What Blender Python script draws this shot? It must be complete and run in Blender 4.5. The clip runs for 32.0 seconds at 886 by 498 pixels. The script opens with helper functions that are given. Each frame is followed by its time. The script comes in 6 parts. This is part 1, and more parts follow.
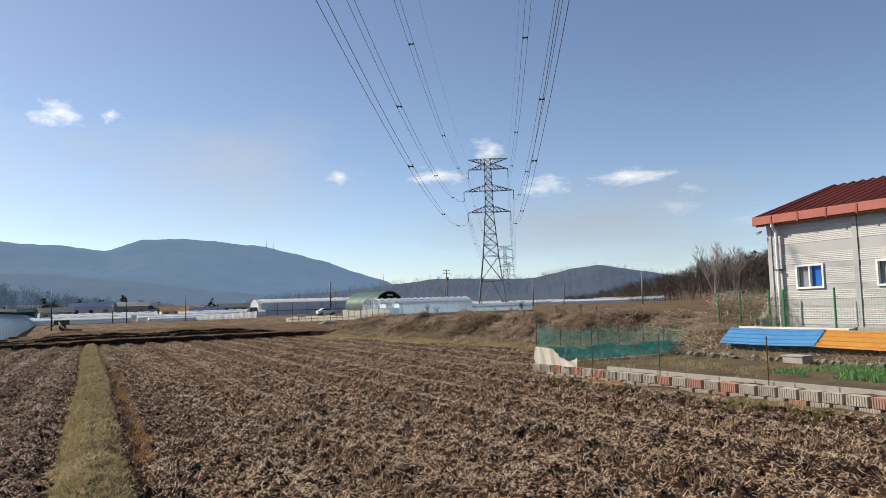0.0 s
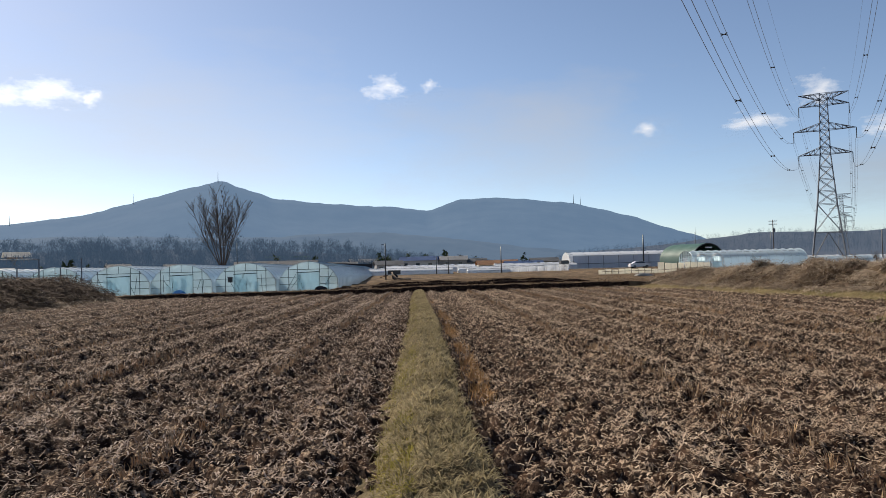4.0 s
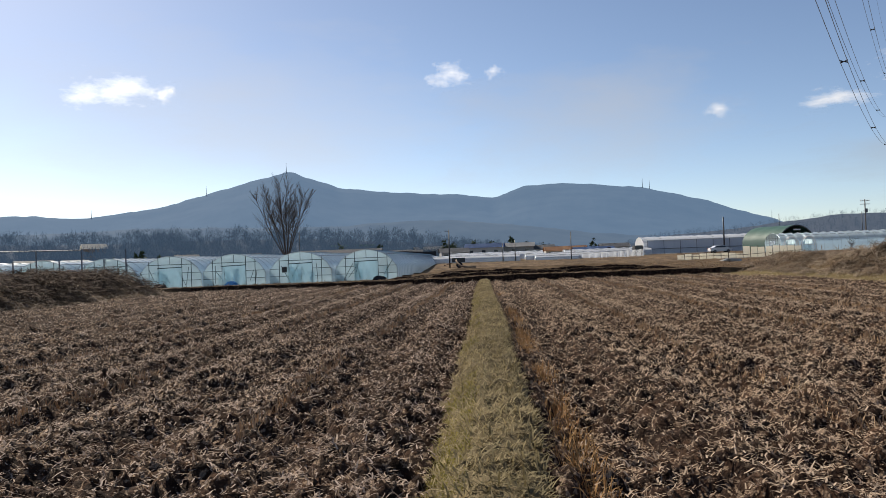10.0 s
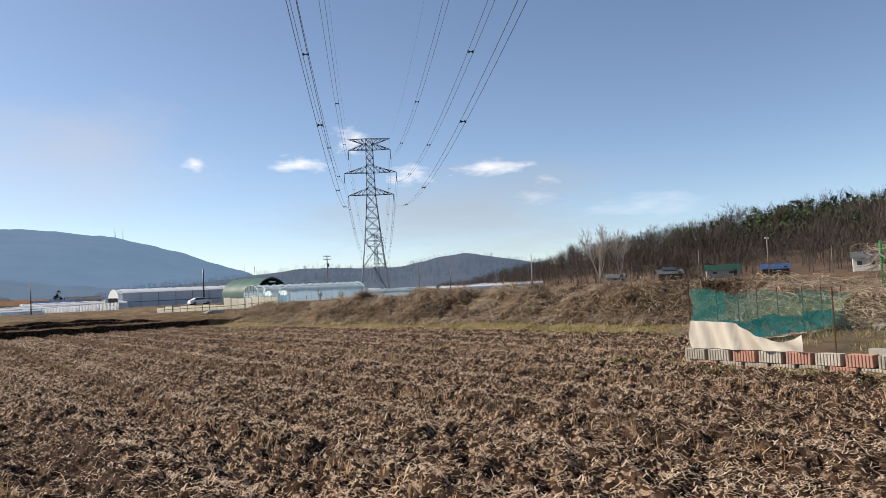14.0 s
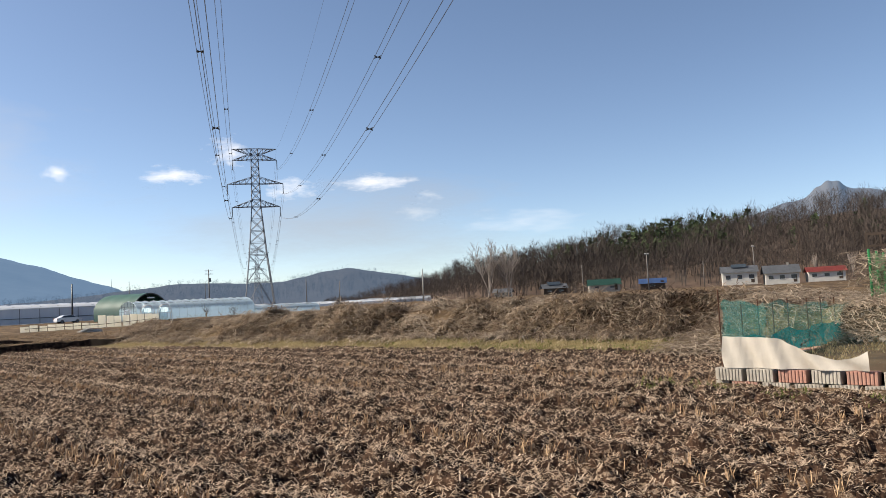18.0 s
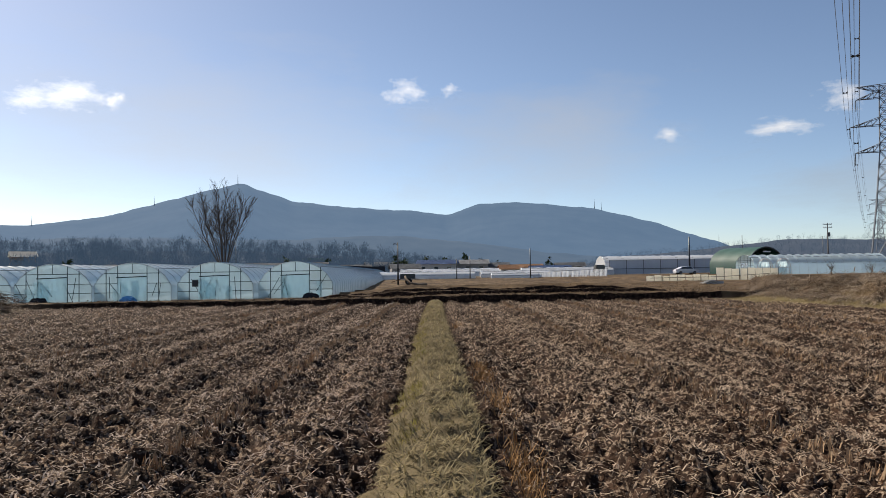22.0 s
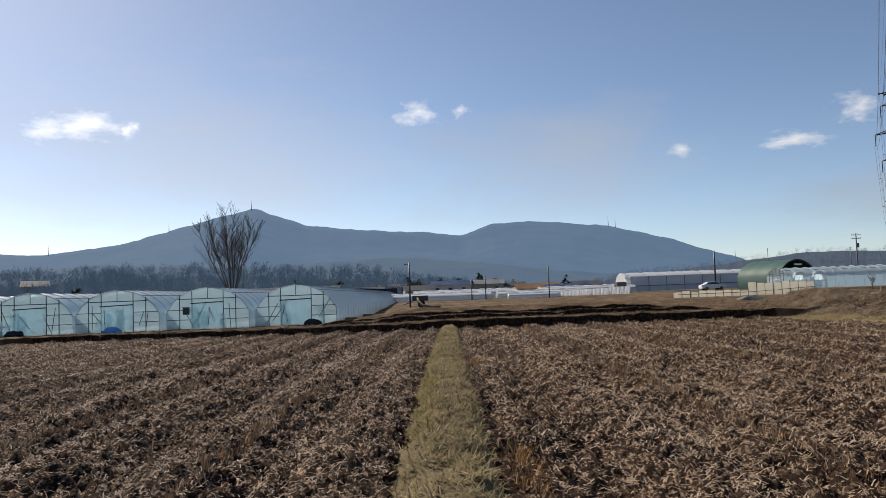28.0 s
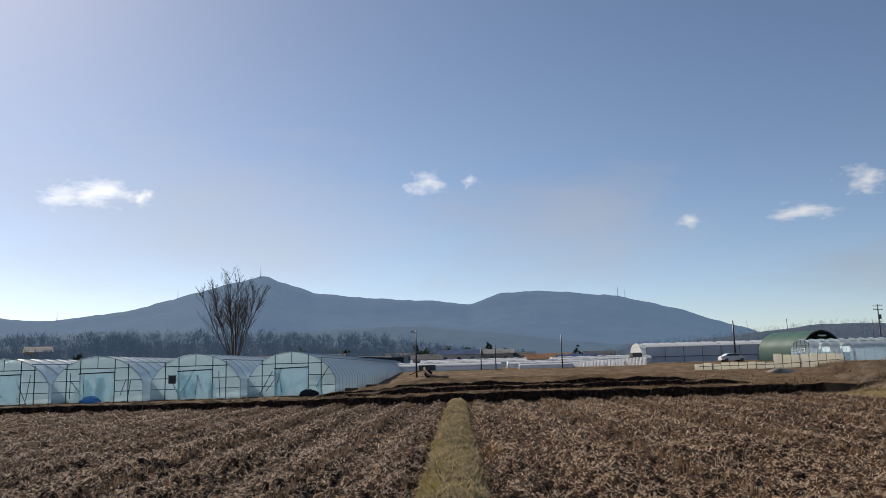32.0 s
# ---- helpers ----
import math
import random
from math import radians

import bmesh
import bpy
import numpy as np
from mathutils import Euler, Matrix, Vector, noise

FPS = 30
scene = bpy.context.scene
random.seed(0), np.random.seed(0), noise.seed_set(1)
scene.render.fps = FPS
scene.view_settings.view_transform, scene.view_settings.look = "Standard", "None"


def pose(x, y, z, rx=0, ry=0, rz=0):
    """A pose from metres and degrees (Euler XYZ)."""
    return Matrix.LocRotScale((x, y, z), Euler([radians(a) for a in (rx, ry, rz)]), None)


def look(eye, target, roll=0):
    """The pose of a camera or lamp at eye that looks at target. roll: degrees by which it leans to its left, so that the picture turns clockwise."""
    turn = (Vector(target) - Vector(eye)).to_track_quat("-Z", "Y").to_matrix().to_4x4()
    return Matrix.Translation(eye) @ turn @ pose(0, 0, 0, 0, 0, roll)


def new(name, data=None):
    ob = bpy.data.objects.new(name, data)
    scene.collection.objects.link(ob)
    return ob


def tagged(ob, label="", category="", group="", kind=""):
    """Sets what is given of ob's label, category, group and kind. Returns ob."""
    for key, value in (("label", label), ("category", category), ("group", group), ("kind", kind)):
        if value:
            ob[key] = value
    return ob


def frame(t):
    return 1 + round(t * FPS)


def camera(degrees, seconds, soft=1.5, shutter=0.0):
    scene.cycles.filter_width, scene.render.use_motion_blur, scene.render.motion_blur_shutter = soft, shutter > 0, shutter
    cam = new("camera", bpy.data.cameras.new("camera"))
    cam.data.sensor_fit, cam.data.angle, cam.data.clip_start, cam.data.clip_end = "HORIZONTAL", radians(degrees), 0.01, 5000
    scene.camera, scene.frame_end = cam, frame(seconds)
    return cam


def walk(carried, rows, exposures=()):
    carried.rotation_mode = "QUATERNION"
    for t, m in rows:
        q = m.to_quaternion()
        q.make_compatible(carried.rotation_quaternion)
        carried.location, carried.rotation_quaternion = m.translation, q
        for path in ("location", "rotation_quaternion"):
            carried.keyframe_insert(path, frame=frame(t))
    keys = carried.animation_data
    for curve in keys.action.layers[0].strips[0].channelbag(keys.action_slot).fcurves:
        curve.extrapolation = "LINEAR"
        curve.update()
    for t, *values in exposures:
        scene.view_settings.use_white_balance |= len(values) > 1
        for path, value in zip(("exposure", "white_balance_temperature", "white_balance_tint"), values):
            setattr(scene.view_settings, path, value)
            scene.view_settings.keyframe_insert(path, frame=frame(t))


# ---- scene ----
cam = camera(60.6, 32.0, soft=0.4)
PATH = [
    (0, (0.011, -0.294, 2.161), (0.84, 1.52, 2.309), -1.8),
    (0.5, (0.016, -0.096, 2.105), (0.818, 1.73, 2.251), -1.8),
    (1, (0.023, 0.134, 2.042), (0.877, 1.93, 2.252), -1.9),
    (1.5, (0.01, 0.422, 1.97), (0.788, 2.254, 2.17), -1.9),
    (2, (-0.003, 0.755, 1.894), (0.563, 2.666, 2.063), -1.7),
    (2.5, (-0.015, 1.118, 1.819), (0.352, 3.08, 1.951), -1.1),
    (3, (-0.033, 1.506, 1.759), (0.225, 3.488, 1.84), -1.1),
    (3.5, (-0.051, 1.905, 1.712), (-0.002, 3.903, 1.791), -1.4),
    (5.5, (-0.117, 3.508, 1.584), (-0.039, 5.506, 1.527), -2),
    (6, (-0.11, 3.922, 1.592), (-0.04, 5.921, 1.573), -1.8),
    (6.5, (-0.076, 4.341, 1.598), (0.08, 6.335, 1.575), -1.7),
    (7, (-0.043, 4.764, 1.623), (0.193, 6.75, 1.596), -1.6),
    (7.5, (-0.036, 5.192, 1.638), (0.197, 7.178, 1.605), -1.7),
    (8, (-0.043, 5.641, 1.647), (0.064, 7.638, 1.614), -2),
    (8.5, (-0.056, 6.089, 1.654), (0.029, 8.087, 1.632), -1.8),
    (9, (-0.046, 6.548, 1.663), (-0.088, 8.547, 1.602), -2),
    (9.5, (-0.035, 6.994, 1.674), (-0.115, 8.992, 1.652), -2.1),
    (10, (-0.021, 7.429, 1.671), (-0.142, 9.425, 1.698), -2.1),
    (10.5, (-0.035, 7.837, 1.671), (-0.156, 9.832, 1.753), -2.1),
    (11, (-0.024, 8.221, 1.647), (-0.08, 10.217, 1.763), -2.2),
    (11.5, (-0.007, 8.621, 1.63), (0.156, 10.61, 1.769), -2.4),
    (12, (0.019, 9.039, 1.618), (0.436, 10.991, 1.749), -2.9),
    (12.5, (0.058, 9.467, 1.608), (0.748, 11.342, 1.7), -2.4),
    (13, (0.095, 9.89, 1.606), (1.026, 11.657, 1.715), -2.5),
    (13.5, (0.126, 10.321, 1.613), (1.163, 12.028, 1.722), -2.7),
    (14, (0.138, 10.756, 1.626), (1.279, 12.395, 1.733), -2.8),
    (14.5, (0.149, 11.173, 1.645), (1.29, 12.806, 1.826), -2.6),
    (16.5, (0.089, 12.783, 1.696), (1.354, 14.32, 1.888), -3.9),
    (17, (0.088, 13.202, 1.711), (1.497, 14.61, 1.887), -3.7),
    (17.5, (0.093, 13.616, 1.704), (1.614, 14.911, 1.808), -3.5),
    (18, (0.098, 14.03, 1.685), (1.48, 15.47, 1.816), -3.1),
    (18.5, (0.083, 14.48, 1.661), (1.246, 16.102, 1.789), -2.3),
    (19, (0.063, 14.944, 1.635), (1.037, 16.689, 1.717), -2),
    (19.5, (0.046, 15.402, 1.621), (0.808, 17.249, 1.706), -1.9),
    (20, (0.024, 15.84, 1.612), (0.609, 17.749, 1.718), -1.9),
    (20.5, (0.002, 16.254, 1.616), (0.349, 18.218, 1.772), -1.4),
    (21, (-0.014, 16.641, 1.623), (0.236, 18.62, 1.767), -1.1),
    (21.5, (-0.021, 17.001, 1.619), (0.026, 18.998, 1.713), -0.9),
    (22, (-0.03, 17.349, 1.6), (-0.026, 19.348, 1.668), -0.9),
    (22.5, (-0.038, 17.701, 1.588), (-0.06, 19.7, 1.643), -1),
    (23, (-0.045, 18.066, 1.588), (-0.097, 20.064, 1.672), -1.1),
    (23.5, (-0.044, 18.446, 1.593), (-0.041, 20.445, 1.665), -1.2),
    (24, (-0.043, 18.842, 1.602), (-0.054, 20.841, 1.667), -1.3),
    (24.5, (-0.044, 19.253, 1.606), (-0.014, 21.25, 1.704), -1.4),
    (25, (-0.046, 19.673, 1.602), (-0.064, 21.669, 1.733), -1.5),
    (25.5, (-0.047, 20.093, 1.6), (-0.079, 22.088, 1.745), -1.4),
    (27.5, (-0.002, 21.782, 1.638), (-0.045, 23.776, 1.787), -2),
    (28, (-0.007, 22.227, 1.635), (-0.038, 24.223, 1.759), -2.1),
    (28.5, (-0.005, 22.676, 1.632), (-0.085, 24.672, 1.726), -1.8),
    (29, (0.005, 23.121, 1.641), (-0.055, 25.119, 1.714), -1.8),
    (29.5, (0.019, 23.541, 1.642), (-0.09, 25.534, 1.769), -1.6),
    (30, (0.007, 23.959, 1.627), (-0.111, 25.952, 1.739), -1.7),
    (30.5, (-0.007, 24.387, 1.62), (-0.108, 26.378, 1.783), -1.6),
    (31, (-0.027, 24.823, 1.618), (-0.141, 26.805, 1.857), -1.7),
    (31.5, (-0.037, 25.26, 1.622), (-0.1, 27.241, 1.891), -1.6),
    (32, (-0.052, 25.691, 1.631), (-0.1, 27.667, 1.936), -1.6),
]
EXPOSURES = [(0, 0.66), (1.5, 0.60), (3, 0.55), (6, 0.56), (9, 0.54), (11, 0.48), (13, 0.68), (16.5, 0.86), (18, 0.86), (20, 0.66), (22, 0.46), (25, 0.44), (32, 0.28)]
walk(cam, [(t, look(eye, target, roll)) for t, eye, target, roll in PATH], EXPOSURES)

# ---- world, sun ----
SUN_AZ, SUN_EL = 43.0, 38.0          # degrees to the left of +y, above the horizon
sky_world = bpy.data.worlds.new("sky")
scene.world = sky_world
sky_world.use_nodes = True
nt = sky_world.node_tree
sky = nt.nodes.new("ShaderNodeTexSky")
sky.sky_type, sky.sun_disc = "NISHITA", False
sky.sun_elevation, sky.sun_rotation = radians(SUN_EL), radians(-SUN_AZ)
sky.air_density, sky.dust_density, sky.ozone_density = 0.65, 0.38, 1.5
tone = nt.nodes.new("ShaderNodeMix")
tone.data_type, tone.blend_type = "RGBA", "MULTIPLY"
tone.inputs[0].default_value, tone.inputs[7].default_value = 1.0, (1.05, 1.0, 0.945, 1)
nt.links.new(sky.outputs[0], tone.inputs[6])
nt.links.new(tone.outputs[2], nt.nodes["Background"].inputs[0])
nt.nodes["Background"].inputs[1].default_value = 0.093
sun = new("sun", bpy.data.lights.new("sun", "SUN"))
sun.data.energy, sun.data.angle, sun.data.color = 5.0, radians(0.6), (1.0, 0.90, 0.76)
sun_dir = Vector((-math.sin(radians(SUN_AZ)) * math.cos(radians(SUN_EL)), math.cos(radians(SUN_AZ)) * math.cos(radians(SUN_EL)), math.sin(radians(SUN_EL))))
sun.matrix_world = look((0, 0, 60), Vector((0, 0, 60)) - sun_dir)

# ---- materials ----
def mat(name, c1, c2=None, scale=4.0, rough=0.8, bump=0.0, bump_scale=40.0, metal=0.0, detail=6.0, coord="Object", per_object=0.0, stretch=(1, 1, 1), bdist=0.02):
    """A two-scale noise material: colour between c1 and c2, fine relief, and an optional change from piece to piece."""
    m = bpy.data.materials.new(name)
    m.use_nodes = True
    n, l = m.node_tree.nodes, m.node_tree.links
    b = n["Principled BSDF"]
    b.inputs["Roughness"].default_value, b.inputs["Metallic"].default_value = rough, metal
    if rough > 0.72:
        b.inputs["Specular IOR Level"].default_value = 0.12
    tc, mp = n.new("ShaderNodeTexCoord"), n.new("ShaderNodeMapping")
    mp.inputs["Scale"].default_value = stretch
    l.new(tc.outputs[coord], mp.inputs[0])
    big, fine = n.new("ShaderNodeTexNoise"), n.new("ShaderNodeTexNoise")
    big.inputs["Scale"].default_value, big.inputs["Detail"].default_value = scale, detail
    fine.inputs["Scale"].default_value, fine.inputs["Detail"].default_value = bump_scale, 4
    l.new(mp.outputs[0], big.inputs["Vector"]), l.new(mp.outputs[0], fine.inputs["Vector"])
    add = n.new("ShaderNodeMath")
    add.operation = "MULTIPLY_ADD"
    l.new(fine.outputs[0], add.inputs[0])
    add.inputs[1].default_value = 0.5
    sub = n.new("ShaderNodeMath")
    sub.operation = "MULTIPLY_ADD"
    l.new(big.outputs[0], sub.inputs[0])
    sub.inputs[1].default_value, sub.inputs[2].default_value = 1.6, -0.55 - per_object / 2
    l.new(sub.outputs[0], add.inputs[2])
    fac = add.outputs[0]
    if per_object:
        oi, pm = n.new("ShaderNodeObjectInfo"), n.new("ShaderNodeMath")
        pm.operation = "MULTIPLY_ADD"
        l.new(oi.outputs["Random"], pm.inputs[0])
        pm.inputs[1].default_value = per_object
        l.new(fac, pm.inputs[2])
        fac = pm.outputs[0]
    ramp = n.new("ShaderNodeMix")
    ramp.data_type, ramp.clamp_factor = "RGBA", True
    ramp.inputs[6].default_value = (*c1, 1)
    ramp.inputs[7].default_value = (*(c2 or [v * 0.75 for v in c1]), 1)
    l.new(fac, ramp.inputs[0])
    l.new(ramp.outputs[2], b.inputs["Base Color"])
    if bump:
        bp = n.new("ShaderNodeBump")
        bp.inputs["Strength"].default_value, bp.inputs["Distance"].default_value = bump, bdist
        l.new(fine.outputs[0], bp.inputs["Height"])
        l.new(bp.outputs[0], b.inputs["Normal"])
    return m


def island(m, amount=0.6):
    """Let the pieces joined in one mesh differ in tone."""
    n, l = m.node_tree.nodes, m.node_tree.links
    mix = next(k for k in n if k.type == "MIX")
    geo, ma = n.new("ShaderNodeNewGeometry"), n.new("ShaderNodeMath")
    ma.operation = "MULTIPLY_ADD"
    old = mix.inputs[0].links[0].from_socket
    l.new(geo.outputs["Random Per Island"], ma.inputs[0])
    ma.inputs[1].default_value = amount
    mid = n.new("ShaderNodeMath")
    mid.operation = "SUBTRACT"
    l.new(old, mid.inputs[0])
    mid.inputs[1].default_value = amount / 2
    l.new(mid.outputs[0], ma.inputs[2])
    l.new(ma.outputs[0], mix.inputs[0])
    return m


def backlit(m, share=0.35):
    """Thin dry leaves let part of the light through."""
    n, l = m.node_tree.nodes, m.node_tree.links
    b, tl, mx = n["Principled BSDF"], n.new("ShaderNodeBsdfTranslucent"), n.new("ShaderNodeMixShader")
    l.new(b.inputs["Base Color"].links[0].from_socket, tl.inputs[0])
    mx.inputs[0].default_value = share
    l.new(b.outputs[0], mx.inputs[1]), l.new(tl.outputs[0], mx.inputs[2]), l.new(mx.outputs[0], n["Material Output"].inputs[0])
    return m


def film(name, colour, clear=0.35, rough=0.25, through_light=0.5, wrinkle=0.3, ior=1.4):
    """Plastic sheet: partly clear, partly milky, with creases and a soft gloss."""
    m = bpy.data.materials.new(name)
    m.use_nodes = True
    n, l = m.node_tree.nodes, m.node_tree.links
    out = n["Material Output"]
    n.remove(n["Principled BSDF"])
    tc, nz = n.new("ShaderNodeTexCoord"), n.new("ShaderNodeTexNoise")
    nz.inputs["Scale"].default_value, nz.inputs["Detail"].default_value = 1.6, 5
    l.new(tc.outputs["Object"], nz.inputs["Vector"])
    bp = n.new("ShaderNodeBump")
    bp.inputs["Strength"].default_value, bp.inputs["Distance"].default_value = wrinkle, 0.12
    l.new(nz.outputs[0], bp.inputs["Height"])
    d, tl, gl, tr = (n.new("ShaderNodeBsdf" + k) for k in ("Diffuse", "Translucent", "Glossy", "Transparent"))
    for k in (d, tl):
        k.inputs[0].default_value = (*colour, 1)
        l.new(bp.outputs[0], k.inputs["Normal"])
    gl.inputs["Roughness"].default_value = rough
    l.new(bp.outputs[0], gl.inputs["Normal"])
    tr.inputs[0].default_value = (0.5 + colour[0] / 2, 0.5 + colour[1] / 2, 0.5 + colour[2] / 2, 1)
    a, b, c = (n.new("ShaderNodeMixShader") for _ in range(3))
    a.inputs[0].default_value = through_light
    l.new(d.outputs[0], a.inputs[1]), l.new(tl.outputs[0], a.inputs[2])
    fr = n.new("ShaderNodeFresnel")
    fr.inputs["IOR"].default_value = ior
    l.new(bp.outputs[0], fr.inputs["Normal"])
    l.new(fr.outputs[0], b.inputs[0]), l.new(a.outputs[0], b.inputs[1]), l.new(gl.outputs[0], b.inputs[2])
    mo = n.new("ShaderNodeMath")
    mo.operation = "MULTIPLY_ADD"
    l.new(nz.outputs[0], mo.inputs[0])
    mo.inputs[1].default_value, mo.inputs[2].default_value = 0.5 * clear, 0.75 * clear
    l.new(mo.outputs[0], c.inputs[0]), l.new(b.outputs[0], c.inputs[1]), l.new(tr.outputs[0], c.inputs[2])
    l.new(c.outputs[0], out.inputs[0])
    return m


def netting(name, colour, solid):
    """Woven net: lit threads and open gaps too small to tell apart, with soft creases."""
    m = bpy.data.materials.new(name)
    m.use_nodes = True
    n, l = m.node_tree.nodes, m.node_tree.links
    n.remove(n["Principled BSDF"])
    tc, nz, fold = n.new("ShaderNodeTexCoord"), n.new("ShaderNodeTexNoise"), n.new("ShaderNodeTexNoise")
    nz.inputs["Scale"].default_value, fold.inputs["Scale"].default_value = 45.0, 4.0
    l.new(tc.outputs["Object"], nz.inputs["Vector"]), l.new(tc.outputs["Object"], fold.inputs["Vector"])
    d, tl, tr = (n.new("ShaderNodeBsdf" + k) for k in ("Diffuse", "Translucent", "Transparent"))
    for k in (d, tl):
        k.inputs[0].default_value = (*colour, 1)
    a, c, both, f = n.new("ShaderNodeMixShader"), n.new("ShaderNodeMixShader"), n.new("ShaderNodeMath"), n.new("ShaderNodeMath")
    a.inputs[0].default_value = 0.45
    l.new(d.outputs[0], a.inputs[1]), l.new(tl.outputs[0], a.inputs[2])
    both.operation, f.operation = "ADD", "MULTIPLY"
    l.new(nz.outputs[0], both.inputs[0]), l.new(fold.outputs[0], both.inputs[1])
    l.new(both.outputs[0], f.inputs[0])
    f.inputs[1].default_value = solid
    l.new(f.outputs[0], c.inputs[0]), l.new(tr.outputs[0], c.inputs[1]), l.new(a.outputs[0], c.inputs[2])
    l.new(c.outputs[0], n["Material Output"].inputs[0])
    return m


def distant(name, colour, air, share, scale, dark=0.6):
    """Far hills behind kilometres of lit air: a rough wooded surface, with the haze put in as an even emission."""
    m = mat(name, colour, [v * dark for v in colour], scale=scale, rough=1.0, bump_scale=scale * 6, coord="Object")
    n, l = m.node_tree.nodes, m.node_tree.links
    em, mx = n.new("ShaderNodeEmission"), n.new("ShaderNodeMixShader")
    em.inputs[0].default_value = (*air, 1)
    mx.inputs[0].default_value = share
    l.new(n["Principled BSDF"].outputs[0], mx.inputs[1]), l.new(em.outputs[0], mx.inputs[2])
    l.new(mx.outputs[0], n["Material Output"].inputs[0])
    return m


straw_mat = backlit(island(mat("straw", (0.68, 0.54, 0.405), (0.27, 0.19, 0.13), scale=0.8, rough=0.85), 0.9))
brown_straw_mat = backlit(island(mat("brown_straw", (0.61, 0.495, 0.41), (0.19, 0.14, 0.112), scale=0.8, rough=0.85), 0.9))
dry_grass_mat = backlit(island(mat("dry_grass", (0.40, 0.315, 0.18), (0.18, 0.145, 0.07), scale=0.8, rough=0.8), 0.6))
green_grass_mat = backlit(island(mat("green_grass", (0.08, 0.11, 0.025), (0.16, 0.16, 0.05), scale=1, rough=0.8), 0.6))
vine_mat = backlit(island(mat("dry_vine", (0.52, 0.43, 0.33), (0.13, 0.095, 0.072), scale=0.5, rough=0.85), 0.8))
twig_mat = island(mat("twig", (0.085, 0.065, 0.052), (0.15, 0.115, 0.09), scale=0.6, rough=0.9), 0.5)
wood_far_mat = island(mat("bare_wood", (0.034, 0.028, 0.025), (0.088, 0.070, 0.060), scale=0.03, rough=0.95), 0.7)
trunk_far_mat = island(mat("pale_trunk", (0.20, 0.17, 0.15), (0.09, 0.075, 0.065), scale=0.05, rough=0.95), 0.6)
pine_mat = island(mat("pine", (0.028, 0.045, 0.022), (0.055, 0.07, 0.03), scale=0.3, rough=0.9), 0.5)
bark_mat = mat("bark", (0.075, 0.06, 0.05), (0.15, 0.12, 0.1), scale=3, rough=0.95, bump=0.6)
steel_mat = mat("galvanised_steel", (0.15, 0.165, 0.19), (0.09, 0.10, 0.12), scale=2, rough=0.6, metal=0.3)
wire_mat = mat("aluminium_wire", (0.18, 0.19, 0.21), (0.12, 0.12, 0.13), scale=1, rough=0.45, metal=0.5)
hoop_mat = mat("hoop_pipe", (0.42, 0.52, 0.58), (0.30, 0.37, 0.41), scale=2, rough=0.4, metal=0.5)
pipe_mat = mat("grey_pipe", (0.05, 0.09, 0.11), (0.03, 0.05, 0.06), scale=2, rough=0.5, metal=0.5)
dark_mat = mat("dark_paint", (0.025, 0.027, 0.03), (0.05, 0.05, 0.05), scale=2, rough=0.5)
rubber_mat = mat("rubber", (0.02, 0.02, 0.02), (0.035, 0.035, 0.035), scale=5, rough=0.8)
concrete_mat = mat("concrete", (0.36, 0.34, 0.31), (0.26, 0.25, 0.22), scale=5, rough=0.9, bump=0.4, per_object=0.4)
pole_mat = mat("pole_concrete", (0.20, 0.19, 0.18), (0.13, 0.12, 0.11), scale=1.5, rough=0.9, bump=0.2)
film_mat = film("greenhouse_film", (0.72, 0.89, 1.0), clear=0.25, through_light=0.55, ior=1.5, rough=0.3)
film_front_mat = film("gable_film", (0.78, 0.94, 1.0), clear=0.36, through_light=0.84, wrinkle=0.6)
film_white_mat = film("milky_film", (0.82, 0.84, 0.86), clear=0.06, through_light=0.35)
shade_mat = mat("shaded_side_grey", (0.60, 0.62, 0.66), (0.48, 0.50, 0.55), scale=0.6, rough=0.8, bump=0.3, stretch=(1, 1, 0.2))
black_cloth_mat = mat("black_shade_cloth", (0.02, 0.021, 0.025), (0.04, 0.04, 0.045), scale=1, rough=0.8)
curtain_mat = film("door_sheet", (0.66, 0.82, 0.88), clear=0.25, through_light=0.85, wrinkle=0.6)
teal_net_mat = netting("teal_net", (0.03, 0.25, 0.23), 0.27)
teal_dense_mat = netting("teal_net_folded", (0.012, 0.15, 0.16), 0.80)
faint_net_mat = netting("faint_net", (0.04, 0.18, 0.16), 0.06)
cream_mat = mat("cream_cloth", (0.50, 0.46, 0.40), (0.36, 0.32, 0.27), scale=2.5, rough=0.9, bump=0.3, bump_scale=60)
block_grey_mat = mat("grey_block", (0.42, 0.385, 0.33), (0.25, 0.22, 0.18), scale=6, rough=0.95, bump=0.5, bump_scale=70, per_object=0.4)
block_red_mat = mat("red_block", (0.40, 0.20, 0.15), (0.28, 0.19, 0.15), scale=6, rough=0.95, bump=0.5, bump_scale=70, per_object=0.4)
wall_panel_mat = mat("grey_metal_panel", (0.38, 0.38, 0.38), (0.32, 0.32, 0.32), scale=1.2, rough=0.45, stretch=(1, 1, 0.3))
wall_band_mat = mat("ribbed_metal_panel", (0.48, 0.475, 0.46), (0.40, 0.395, 0.38), scale=1.5, rough=0.45)
red_roof_mat = mat("red_roof", (0.30, 0.07, 0.05), (0.22, 0.05, 0.04), scale=1.5, rough=0.4)
red_trim_mat = mat("red_trim", (0.38, 0.11, 0.075), (0.28, 0.075, 0.05), scale=2, rough=0.45)
white_paint_mat = mat("white_paint", (0.74, 0.74, 0.72), (0.62, 0.62, 0.60), scale=2, rough=0.5)
